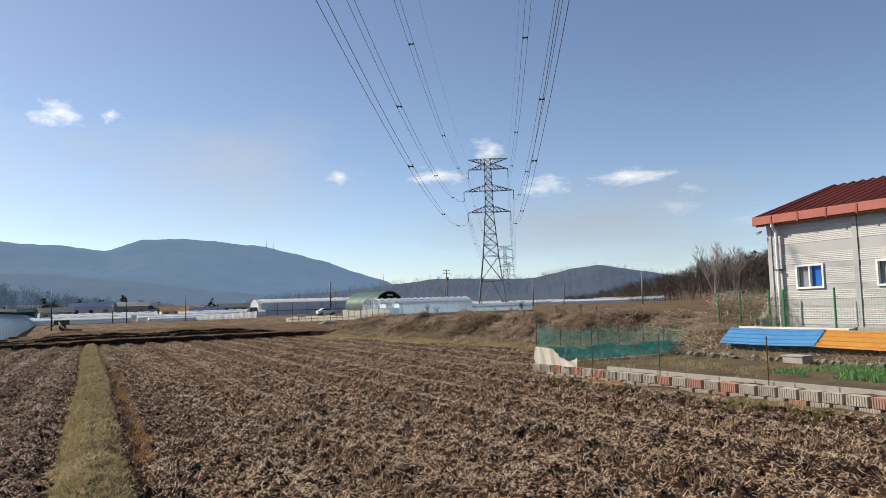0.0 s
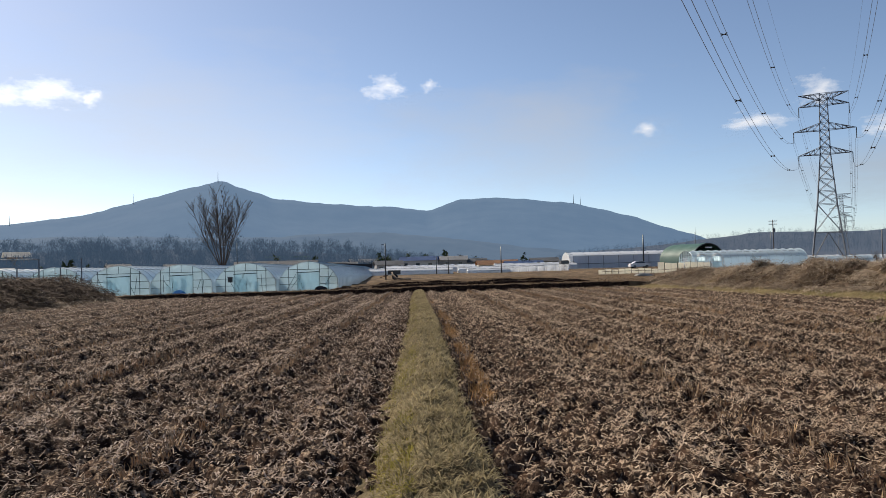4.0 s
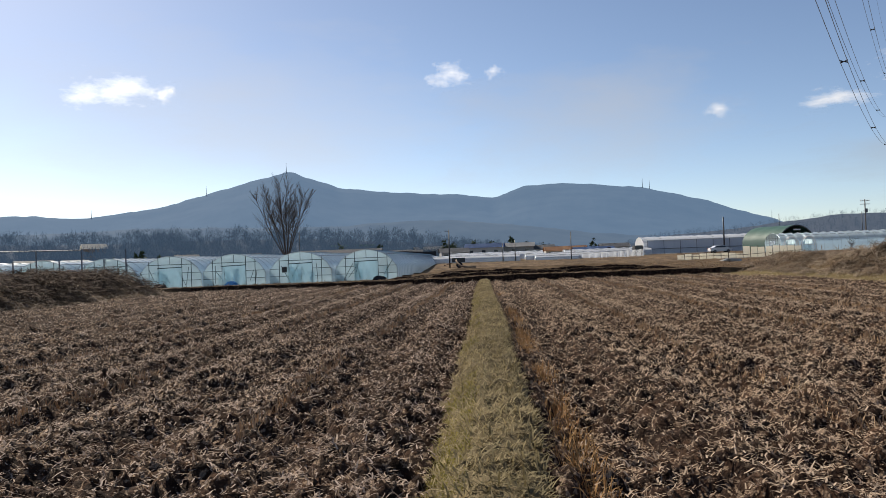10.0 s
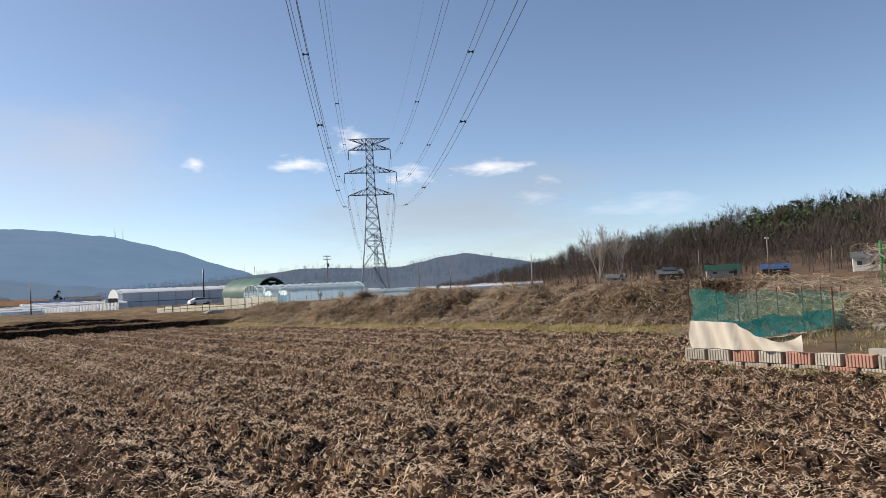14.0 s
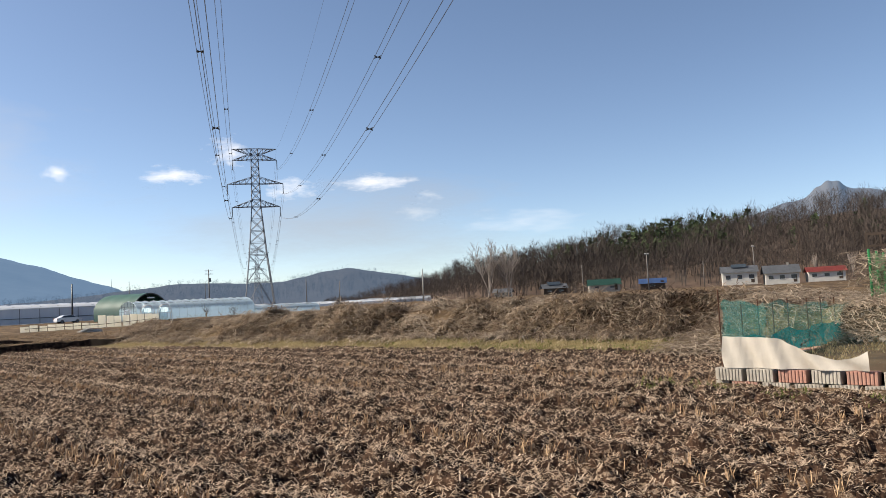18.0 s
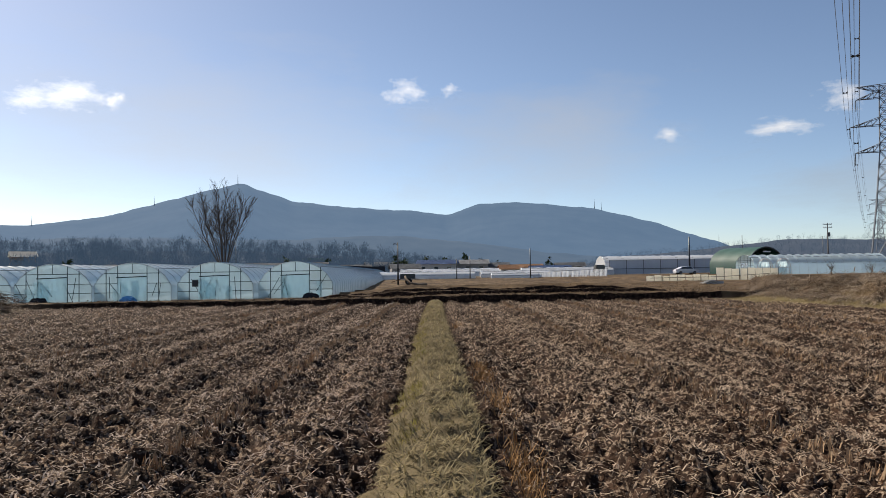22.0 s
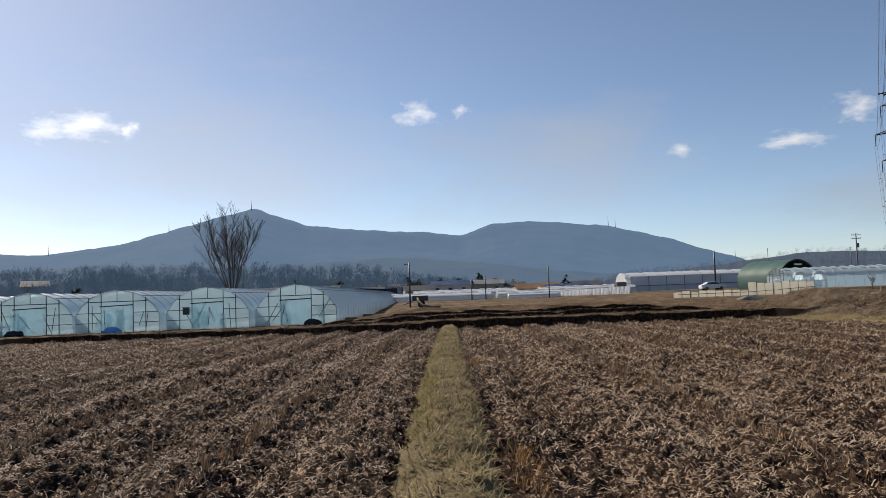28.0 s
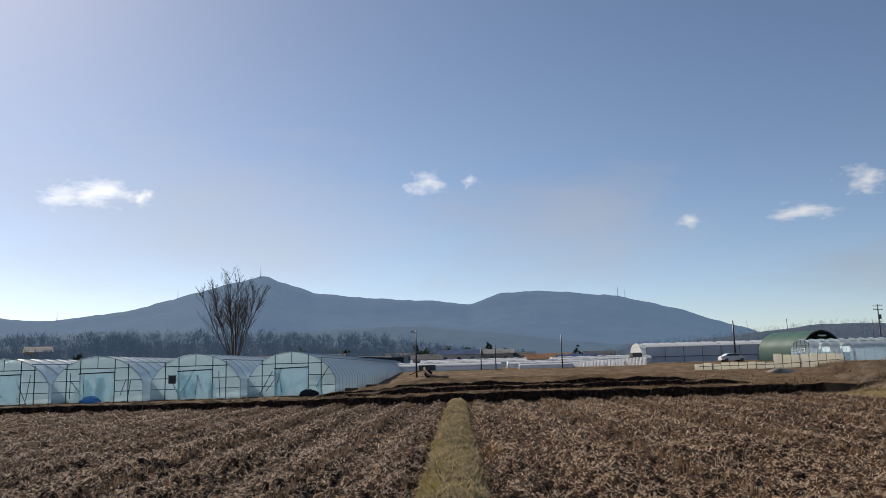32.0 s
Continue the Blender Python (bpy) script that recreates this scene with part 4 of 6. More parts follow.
bare_trees("low_hill_woods", x, y, ridge_height(yaw, r, [(-9, 0.3), (-13, 1.1), (-18, 1.4), (-21, 1.75), (-24.5, 2.05), (-27.5, 1.9), (-31, 1.8), (-34, 2.4), (-36, 2.65), (-38.5, 2.2), (-41, 1.7), (-46, 1.0)], 620, 900), rng.uniform(5, 8, 1900), distant("low_hill_trees", (0.045, 0.038, 0.032), HAZE_GLOW, 0.26, 0.05), "bare trees on the low hills", twigs=26)


def pines(name, x, y, z, h, material, label):
    """Dark evergreens: a stack of ragged clumps each, joined."""
    vs, fs_, base = [], [], 0
    k = len(x)
    for _ in range(70):
        t = rng.uniform(0.25, 1, k)
        a = rng.uniform(0, 2 * np.pi, k)
        rad = h * 0.26 * (1.15 - t) ** 0.6 * rng.uniform(0.2, 1, k)
        c = np.stack([x + np.cos(a) * rad, y + np.sin(a) * rad, z + h * t], -1)
        s = (h * rng.uniform(0.04, 0.11, k))[:, None]
        v = np.stack([c + s * rng.normal(0, 0.8, (k, 3)) for _ in range(3)], 1)
        vs.append(v.reshape(-1, 3))
        fs_.append(base + np.arange(3 * k).reshape(-1, 3))
        base += 3 * k
    return tagged(raw_mesh(name, np.concatenate(vs), np.concatenate(fs_), material), label, "pines", kind="stuff")


yaw = np.concatenate([rng.normal(-58, 3.2, 230), rng.normal(-74, 4, 22), rng.uniform(-90, -46, 30)])
r = rng.uniform(330, 430, len(yaw))
x, y = polar(yaw, r)
pines("hill_pines", x, y, ridge_height(yaw, r, hill_curve, 250, 430), rng.uniform(6, 11, len(x)), pine_mat, "dark pines among the bare trees")
yaw = np.concatenate([rng.normal(2, 1.5, 9), rng.normal(-3, 2, 8), rng.normal(25, 3, 12), rng.normal(9, 2, 6)])
r = rng.uniform(250, 300, len(yaw))
x, y = polar(yaw, r)
pines("plain_pines", x, y, 0 * x + 1, rng.uniform(3, 7.5, len(x)), pine_mat, "dark conifers between the far houses")


# ---- pylons and their wires ----
LINE = Vector((math.sin(radians(28.78)), math.cos(radians(28.78)), 0))
ACROSS = Vector((LINE.y, -LINE.x, 0))
LEVELS = ((36.6, 5.6), (30.4, 6.96), (24.4, 6.0))      # height of each arm's lower edge and its reach


def bar(bm, a, b, w):
    return tube(bm, (a, b), w, 4)


def pylon(loc, size, label):
    ob = thing("pylon", loc, label, "pylon", "line of pylons", turn=math.degrees(math.atan2(-LINE.x, LINE.y)))
    H = 39.5
    half = lambda z: np.interp(z, [-2.4, 12, 24.4, 39.5], [3.85, 2.2, 1.15, 0.85])  # noqa: E731
    corners = ((1, 1), (1, -1), (-1, -1), (-1, 1))
    levels = [-2.4, 5.0, 12, 15.2, 18.2, 21.2, 24.4, 26.2, 28.3, 30.4, 32.5, 34.5, 36.6, 38, 39.5]
    for sx, sy in corners:
        part("leg", tube(bmesh.new(), [(sx * half(z), sy * half(z), z) for z in (-2.4, 12, 24.4, 39.5)], [0.16, 0.15, 0.12, 0.1], 4), steel_mat, ob)
    for z0, z1 in zip(levels, levels[1:]):
        bm = bmesh.new()
        for (ax, ay), (bx, by) in zip(corners, corners[1:] + corners[:1]):
            h0, h1 = half(z0), half(z1)
            if z0 < 0:
                mid = (0.5 * (ax + bx) * h1, 0.5 * (ay + by) * h1, z1)
                bar(bm, (ax * h0, ay * h0, z0), mid, 0.08), bar(bm, (bx * h0, by * h0, z0), mid, 0.08)
            else:
                bar(bm, (ax * h0, ay * h0, z0), (bx * h1, by * h1, z1), 0.065), bar(bm, (bx * h0, by * h0, z0), (ax * h1, ay * h1, z1), 0.065)
            bar(bm, (ax * h1, ay * h1, z1), (bx * h1, by * h1, z1), 0.06)
        part("lattice", bm, steel_mat, ob)
    for z, reach in LEVELS + ((39.5, 5.6),):
        for s in (-1, 1):
            bm = bmesh.new()
            h = half(z)
            tip = (s * reach, 0, z)
            up = -1.6 if z > 39 else 1.7
            for sy in (-1, 1):
                low, high = (s * h, sy * h, z), (s * h, sy * h, z + up)
                bar(bm, low, tip, 0.08), bar(bm, high, tip, 0.07)
                prev = None
                for k in (0.25, 0.5, 0.75):
                    a = Vector(low).lerp(Vector(tip), k)
                    b = Vector(high).lerp(Vector(tip), k)
                    bar(bm, a, b, 0.05)
                    bar(bm, prev or Vector(high), a, 0.05)
                    prev = b
            arm = part("arm", bm, steel_mat, ob)
            if z < 39:
                part("insulator", tube(bmesh.new(), [(s * reach, 0, z - 0.05), (s * reach * 1.0, 0, z - 2.6)], 0.11, 6), dark_mat, arm, "dark string of insulators")
    for sx, sy in corners:
        part("footing", one(tube, [(sx * 3.85, sy * 3.85, -4.0), (sx * 3.85, sy * 3.85, -2.2)], 0.5, 8), concrete_mat, ob, "concrete footing")
    ob.scale = (size, size, size)
    return ob


T1 = Vector((100.3, 187.0, 3.46))
SPAN = 298.0
pylon(T1, 1.0, "tall grey lattice steel pylon with three pairs of arms")
T2, T0 = Vector((271.0, 484.0, 4.5)), T1 - LINE * SPAN + Vector((0, 0, 9.1))
T3 = Vector((433.0, 766.0, 10.0))
pylon(T2, 1.0, "grey lattice steel pylon far along the line")
pylon(T3, 1.0, "small far pylon at the foot of the hills")
pylon(T0, 1.0, "grey lattice steel pylon behind the fields")


def wire(a, b, sag, radius, name, label, twin=0.0):
    ob = thing(name, a, label, "power line", "power lines")
    d = b - a
    n = 44
    side = ACROSS * twin / 2
    for s in ((-1, 1) if twin else (0,)):
        pts = [d * (k / n) + side * s - Vector((0, 0, 4 * sag * (k / n) * (1 - k / n))) for k in range(n + 1)]
        part("strand", tube(bmesh.new(), pts, radius, 4), wire_mat, ob)
    if twin:
        for k in range(1, 7):
            t = k / 7.0 - 0.04
            c = d * t - Vector((0, 0, 4 * sag * t * (1 - t)))
            bm = bar(bmesh.new(), c - side * 1.12, c + side * 1.12, 0.045)
            bar(bm, c - side * 1.12 + Vector((0, 0, 0.13)), c + side * 1.12 - Vector((0, 0, 0.13)), 0.03)
            bar(bm, c - side * 1.12 - Vector((0, 0, 0.13)), c + side * 1.12 + Vector((0, 0, 0.13)), 0.03)
            part("spacer", bm, dark_mat, ob)
    return ob


SAG = 13.8
for A, B, sag in ((T0, T1, SAG), (T1, T2, 9.0), (T2, T3, 9.0)):
    for z, reach in LEVELS:
        for s in (-1, 1):
            off = ACROSS * s * reach + Vector((0, 0, z - 2.6))
            wire(A + off, B + off, sag, 0.022, "power_line", "twin grey conductors hanging between pylons", 0.5)
    for s in (-1, 1):
        off = ACROSS * s * 5.6 + Vector((0, 0, 39.5))
        wire(A + off, B + off, sag * 0.8, 0.012, "earth_wire", "thin earth wire along the pylon tops")


# ---- utility poles ----
def utility_pole(x, y, z, h, r, arms=0, label="grey concrete utility pole with no wires", lean=0.0, material=None, lamp=False):
    ob = thing("utility_pole", (x, y, z), label, "pole", "utility poles")
    part("shaft", one(tube, [(0, 0, -0.5), (lean * h, 0, h)], [r, r * 0.65], 10), material or pole_mat, ob, smooth=True)
    for k in range(arms):
        zz_ = h - 0.35 - 0.75 * k
        arm = part("crossarm", box(bmesh.new(), -1.0, 1.0, -0.05, 0.05, zz_ - 0.05, zz_ + 0.05), steel_mat, ob)
        for q in (-0.9, -0.45, 0.45, 0.9):
            part("insulator", one(tube, [(q, 0, zz_ + 0.05), (q, 0, zz_ + 0.3)], [0.06, 0.04], 6), white_paint_mat, arm)
    if arms > 1:
        part("transformer", one(tube, [(0.32, 0, h - 3.0), (0.32, 0, h - 2.1)], 0.24, 10), steel_mat, ob, "grey transformer can")
    if lamp:
        part("lamp", tube(bmesh.new(), [(0, 0, h - 0.3), (-0.3, 0, h - 0.15), (-0.55, 0, h - 0.2)], [0.04, 0.05, 0.09], 6), steel_mat, ob)
    return ob


utility_pole(41.95, 145.7, 1.1, 6.3, 0.16, label="dark bare utility pole beside the parked car", material=dark_mat)
utility_pole(-5.4, 110.3, 0.7, 4.95, 0.11, label="dark pole with a small lamp beside a trailer", material=dark_mat, lamp=True)
utility_pole(84.8, 183.5, 1.3, 10.4, 0.17, arms=2, label="grey utility pole with crossarms and transformer")
utility_pole(114.9, 140.8, 1.4, 7.2, 0.17, label="pale concrete pole on the plateau", material=concrete_mat)
utility_pole(167.9, 115.6, 1.5, 8.9, 0.17, arms=1, label="brown utility pole before the hill houses")
utility_pole(111.1, 167.8, 1.4, 6.1, 0.15, lean=0.08, label="leaning grey utility pole")
utility_pole(103.6, 170.6, 1.4, 6.8, 0.15)
utility_pole(210.0, 107.3, 1.6, 10.4, 0.17, arms=1, label="brown utility pole before the hill houses")
utility_pole(204.2, 119.5, 1.6, 6.9, 0.14)
utility_pole(178.1, 142.8, 1.6, 7.5, 0.14)
for px, py, ph in ((12.9, 128, 4.4), (2.2, 131, 3.0), (4.2, 131, 3.4), (-36.0, 150, 7.0), (63.0, 176.0, 8.0), (90.0, 196, 8.5)):
    utility_pole(px, py, 0.9, ph, 0.09, material=dark_mat, label="thin dark pole among the fields")


def mast(x, y, z, h, label):
    ob = thing("radio_mast", (x, y, z), label, "mast", "masts on the ridge")
    for sx, sy in ((1, 0), (-0.5, 0.87), (-0.5, -0.87)):
        part("leg", one(tube, [(sx * h * 0.035, sy * h * 0.035, -4), (0, 0, h)], h * 0.012, 4), steel_mat, ob)
    for k in range(1, 6):
        w = h * 0.035 * (1 - k / 6.5)
        part("brace", bar(bmesh.new(), (w, 0, h * k / 6.5), (-w / 2, w * 0.87, h * (k + 0.5) / 6.5), h * 0.006), steel_mat, ob)
    part("antenna", one(tube, [(0, 0, h * 0.95), (0, 0, h * 1.2)], h * 0.008, 4), steel_mat, ob)
    return ob


for yw, el, r, h in ((14.9, 6.55, 2480, 36), (-11.4, 4.5, 2480, 34), (-11.9, 4.45, 2480, 28), (20.6, 5.2, 2480, 26), (28.2, 3.5, 2480, 30), (-20.0, 2.0, 2480, 22), (-70.8, 5.0, 1590, 34), (-74.5, 4.6, 1590, 12), (-33.0, 2.1, 890, 8)):
    x, y = polar(yw, r)
    mast(float(x), float(y), math.tan(math.radians(el)) * r, h, "thin lattice radio mast on the mountain ridge")


# ---- greenhouses ----
def arch(w, wall, top, n=14):
    """Cross-section of a vinyl house from one foot over the ridge to the other."""
    pts = [(-w / 2, 0.0), (-w / 2, wall)]
    for k in range(1, n):
        u = -1 + 2 * k / n
        pts.append((w / 2 * u, wall + (top - wall) * (0.88 * (1 - abs(u) ** 2.3) ** 0.72 + 0.12 * (1 - abs(u)))))
    return pts + [(w / 2, wall), (w / 2, 0.0)]


def greenhouse(x, y, z, turn, w, wall, top, length, label, hoop_gap=1.5, cover=None, front=None, frame_mat=None, door=True, group="greenhouses", sag=0.05):
    ob = thing("greenhouse", (x, y, z), label, "greenhouse", group, turn)
    cover, front, frame_mat = cover or film_mat, front or film_front_mat, frame_mat or pipe_mat
    sec = arch(w, wall, top)
    n = int(length / hoop_gap)
    rows = []
    for k in range(2 * n + 1):
        yk = k * length / (2 * n)
        dip = 1 - (sag if k % 2 else 0.0) * (1 + 0.5 * math.sin(k * 1.7))
        rows.append([(px, yk, pz * dip if pz > wall else pz) for px, pz in sec])
    part("cover", sheet(bmesh.new(), rows), cover, ob, "clear plastic film over the hoops", smooth=True)
    grow_ = 0.985 if cover is film_white_mat else 1.003
    hoop = tube(bmesh.new(), [(px * grow_, 0, pz * grow_) for px, pz in sec], 0.017, 4)
    me = bpy.data.meshes.new("hoop")
    hoop.to_mesh(me), hoop.free()
    me.materials.append(hoop_mat)
    for k in range(n + 1):
        shared("hoop", me, ob, pose(0, k * length / n, 0))
    for px, pz in ((0, top * 0.98), (-w / 2 + 0.02, wall), (w / 2 - 0.02, wall), (-w * 0.3, top * 0.86), (w * 0.3, top * 0.86)):
        part("purlin", one(tube, [(px, 0, pz), (px, length, pz)], 0.02, 4), frame_mat, ob)
    inside = lambda u: max(pz for px, pz in sec if abs(px - u) < w / 12 + 0.05)  # noqa: E731
    for yk, nm in ((-0.02, "front_sheet"), (length + 0.02, "back_sheet")):
        bm = bmesh.new()
        vs = [bm.verts.new((px * 0.99, yk, pz * 0.99)) for px, pz in sec]
        bm.faces.new(vs)
        bmesh.ops.triangulate(bm, faces=bm.faces)
        part(nm, bm, front, ob)
    if door:
        for u in (-w * 0.34, -w * 0.19, w * 0.19, w * 0.34):
            part("post", one(tube, [(u, -0.05, 0), (u, -0.05, inside(u) * 0.97)], 0.03, 5), frame_mat, ob)
        for hgt in (0.62, 1.25):
            for s in (-1, 1):
                part("rail", one(tube, [(s * w * 0.19, -0.06, hgt), (s * w * 0.49, -0.06, hgt)], 0.02, 4), frame_mat, ob)
        part("lintel", one(tube, [(-w * 0.36, -0.06, 1.95), (w * 0.36, -0.06, 1.95)], 0.025, 4), frame_mat, ob)
        part("ridge_post", one(tube, [(0, -0.05, 1.95), (0, -0.05, top * 0.98)], 0.022, 4), frame_mat, ob)
        grid = [[(-w * 0.19 + w * 0.38 * i / 10, -0.12 - 0.05 * math.sin(i * 1.9 + j), 0.12 + (1.6 - 0.10 * math.sin(i / 10 * math.pi)) * j / 6) for i in range(11)] for j in range(7)]
        d = part("door_sheet", sheet(bmesh.new(), grid), curtain_mat, ob, "hanging pale plastic door sheet", smooth=True)
        part("door_pole", one(tube, [(-w * 0.2, -0.14, 1.66), (w * 0.2, -0.14, 1.72)], 0.035, 5), frame_mat, d, "rolled sheet on a pole")
    return ob


reflector_mat = mat("reflector_white", (0.40, 0.46, 0.48), (0.28, 0.31, 0.32), scale=1.5, rough=0.6)
FRONTS = ((-10.6, 72.2), (-16.0, 70.8), (-21.4, 69.8), (-26.7, 69.4), (-32.0, 69.0), (-37.4, 68.8), (-42.8, 68.8))
for k, (gx, gy) in enumerate(FRONTS):
    house_k = greenhouse(gx, gy, 0.09, 0.8, 5.3, 1.1, 2.66, 76, "long vinyl greenhouse with clear blue-tinted film and pipe hoops", group="row of greenhouses")
    # white floor sheet added to bounce light up onto the gable films
    part("ground_film", sheet(bmesh.new(), [[(-2.3, yv, 0.07), (2.3, yv, 0.07)] for yv in np.linspace(0.2, 75.5, 20)]), reflector_mat, house_k, "white sheet added on the floor to brighten the inside")
    random.seed(80 + k)
    for q in range(5):
        u = random.uniform(-2.2, 2.2)
        part("brace", one(tube, [(u, -0.09, random.uniform(0.0, 0.5)), (u + random.uniform(-0.9, 0.9), -0.09, random.uniform(1.2, 1.75))], 0.022, 4), pipe_mat, house_k)
    for q in range(3):
        u, w_ = random.uniform(-2.0, 1.6), random.uniform(0.3, 0.7)
        part("film_fold", sheet(bmesh.new(), [[(u + w_ * i / 6 + 0.05 * math.sin(j * 2.1 + q), -0.10 - 0.05 * math.sin(i * 2.4 + j), 0.05 + (0.9 + 0.5 * q / 2) * j / 5) for i in range(7)] for j in range(6)]), curtain_mat, house_k, "loose fold of pale film", smooth=True)
    if k in (1, 4):
        fan = part("fan_box", box(bmesh.new(), -1.55, -1.15, -0.22, -0.08, 0.95, 1.4), dark_mat, house_k, "dark ventilator box")
        part("rim", box(bmesh.new(), -1.60, -1.10, -0.19, -0.14, 1.402, 1.44), steel_mat, fan)
    if k in (0, 2, 3, 5):
        heap = thing("film_heap", (gx + 1.2 - 0.6 * k, gy - 0.75, 0.16), ("crumpled black sheet", "crumpled pale sheet", "crumpled blue tarpaulin")[k % 3] + " lying before a greenhouse", "sheet", "crumpled sheets")
        bm = bmesh.new()
        bmesh.ops.create_icosphere(bm, subdivisions=3, radius=0.42)
        for v in bm.verts:
            f_ = 1 + 0.5 * float(gnoise(v.co.x * 5 + k, v.co.y * 5 + v.co.z * 4, 88))
            v.co = Vector((v.co.x * f_ * 1.3, v.co.y * f_ * 0.8, max(v.co.z * f_ * 0.75, -0.08)))
        part("sheet", bm, (black_cloth_mat, curtain_mat, blue_sheet_mat)[k % 3], heap)
# a black shade cloth is stretched along the row's far end
shade = thing("shade_cloth", (-52, 150.5, 0.6), "long black shade cloth hung behind the greenhouses", "cloth")
part("cloth", sheet(bmesh.new(), [[(i * 1.2, 0.2 * math.sin(i * 0.9), 2.75 * j + 0.12 * math.sin(i * 0.7) * j) for i in range(36)] for j in range(2)]), black_cloth_mat, shade)
for i in range(0, 36, 5):
    part("post", one(tube, [(i * 1.2, 0.1, -0.3), (i * 1.2, 0.1, 2.8)], 0.03, 5), steel_mat, shade)

greenhouse(29.4, 158.2, 1.1, -87.0, 7.0, 2.0, 3.5, 26, "large grey-white greenhouse with a quilted cover", hoop_gap=1.4, cover=film_white_mat, front=film_white_mat, door=False, group="far greenhouses", sag=0.02)
# grey sheet and rail added on the seen long side, standing in for its shade
blanket = thing("shaded_side_sheet", (29.5, 151.0, 1.1), "grey sheet standing in for the shade on a greenhouse side", "blanket")
part("blanket", sheet(bmesh.new(), [[(i * 1.0, -0.12 + 0.03 * math.sin(i * 2.2), 0.15 + 0.62 * j) for i in range(26)] for j in range(5)]), shade_mat, blanket)
part("roller", one(tube, [(0, -0.2, 1.05), (25, -0.2, 1.05)], 0.05, 6), steel_mat, blanket)
part("top_rail", one(tube, [(0, -0.18, 2.62), (25, -0.18, 2.62)], 0.05, 6), white_paint_mat, blanket)
for i in range(0, 26, 3):
    part("strap", box(bmesh.new(), i - 0.03, i + 0.03, -0.22, -0.18, 0.1, 2.6), dark_mat, blanket)

greenhouse(41.2, 120.5, 0.95, -89.0, 6.0, 1.5, 2.7, 18, "clear vinyl greenhouse with white door frames", hoop_gap=1.2, group="far greenhouses")
for gx_ in (42.4, 44.8):
    dframe = thing("door_frame", (gx_, 117.1, 0.85), "white arched door frame before the clear greenhouse", "door frame", "white door frames")
    for off_ in (0.0, 0.25):
        part("arch_pipe", one(tube, [(0.95 * math.cos(a_) + off_, 0.3 * off_, 0.75 + 1.45 * math.sin(a_)) if 0 < a_ < math.pi else (0.95 * math.cos(a_) + off_, 0.3 * off_, -0.2) for a_ in np.linspace(-0.3, math.pi + 0.3, 17)], 0.05, 5), white_paint_mat, dframe)
    part("crossbar", one(tube, [(-0.9, -0.02, 1.0), (0.9, -0.02, 1.0)], 0.035, 5), white_paint_mat, dframe)
    part("door_sheet", sheet(bmesh.new(), [[(-0.6 + 0.2 * i, 0.04 * math.sin(i * 2 + j), 0.0 + 0.45 * j) for i in range(7)] for j in range(5)]), curtain_mat, dframe, "pale plastic door sheet")
greenhouse(60.5, 121.5, 0.9, -88.0, 4.0, 0.7, 1.4, 12, "low clear plastic tunnel beside the bank", door=False, group="far greenhouses")
for gx, gy, L, w, h in ((-12.0, 134, 17, 5, 1.2), (-8.0, 165, 19, 6, 1.6), (6.2, 140, 14, 4.5, 1.1), (7.4, 131.5, 7, 3.0, 0.8), (14.0, 152, 16, 5, 1.5)):
    greenhouse(gx, gy, float(plain(gx, gy)), -90.0, w, h * 0.45, h, L, "low white plastic tunnel in the fields", cover=film_white_mat, front=film_white_mat, door=False, group="far greenhouses")
for i in range(8):
    yw = -14 - 3.1 * i
    x, y = polar(yw, 250 + 22 * (i % 3))
    greenhouse(float(x), float(y), 1.3, -90.0 + yw + 6 * (i % 3), 5, 0.8, 1.5 + 0.4 * (i % 2), 24, "far white plastic tunnel", cover=film_white_mat, front=film_white_mat, door=False, hoop_gap=3.0, group="far greenhouses")

# covered crop rows with hung white strips
strips = thing("strip_fence", (13.4, 131.0, 1.0), "row of hanging white plastic strips", "windbreak")
for i in range(60):
    part("strip", sheet(bmesh.new(), [[(i * 0.19, 0.05 * math.sin(i * 3.1), 0.0), (i * 0.19 + 0.13, 0.05 * math.cos(i * 2.3), 0.02)], [(i * 0.19, 0, 0.65 + 0.008 * i + 0.06 * math.sin(i)), (i * 0.19 + 0.14, 0.03, 0.65 + 0.008 * i)]]), film_white_mat, strips)
part("wire", one(tube, [(0, 0, 0.68), (11.5, 0, 1.16)], 0.02, 4), steel_mat, strips)


# ---- the green warehouse, vehicles and panels ----
barn = thing("arched_shed", (50.0, 134.0, 0.95), "open arched shed under green tarpaulin", "shed", turn=32.7)
sec = arch(9.0, 1.9, 4.2)
part("cover", sheet(bmesh.new(), [[(px, 0.5 * k, pz + 0.03 * math.sin(k * 1.3 + px)) for px, pz in sec] for k in range(15)]), green_tarp_mat, barn, "creased green tarpaulin", smooth=True)
bm = bmesh.new()
vs = [bm.verts.new((px * 0.99, 7.0, pz * 0.99)) for px, pz in sec]
bm.faces.new(vs)
# black wall that puts the open shed's inner shade into its colour
part("back_wall", bm, black_cloth_mat, barn)
for k in range(5):
    part("hoop", tube(bmesh.new(), [(px * 0.985, 1.7 * k, pz * 0.98) for px, pz in sec], 0.05, 5), steel_mat, barn)
part("front_rim", tube(bmesh.new(), [(px, -0.03, pz) for px, pz in sec], 0.06, 5), dark_mat, barn, "dark front edge")
part("lintel", box(bmesh.new(), -0.9, 0.9, -0.12, -0.02, 3.35, 3.55), white_paint_mat, barn, "pale lamp bar")
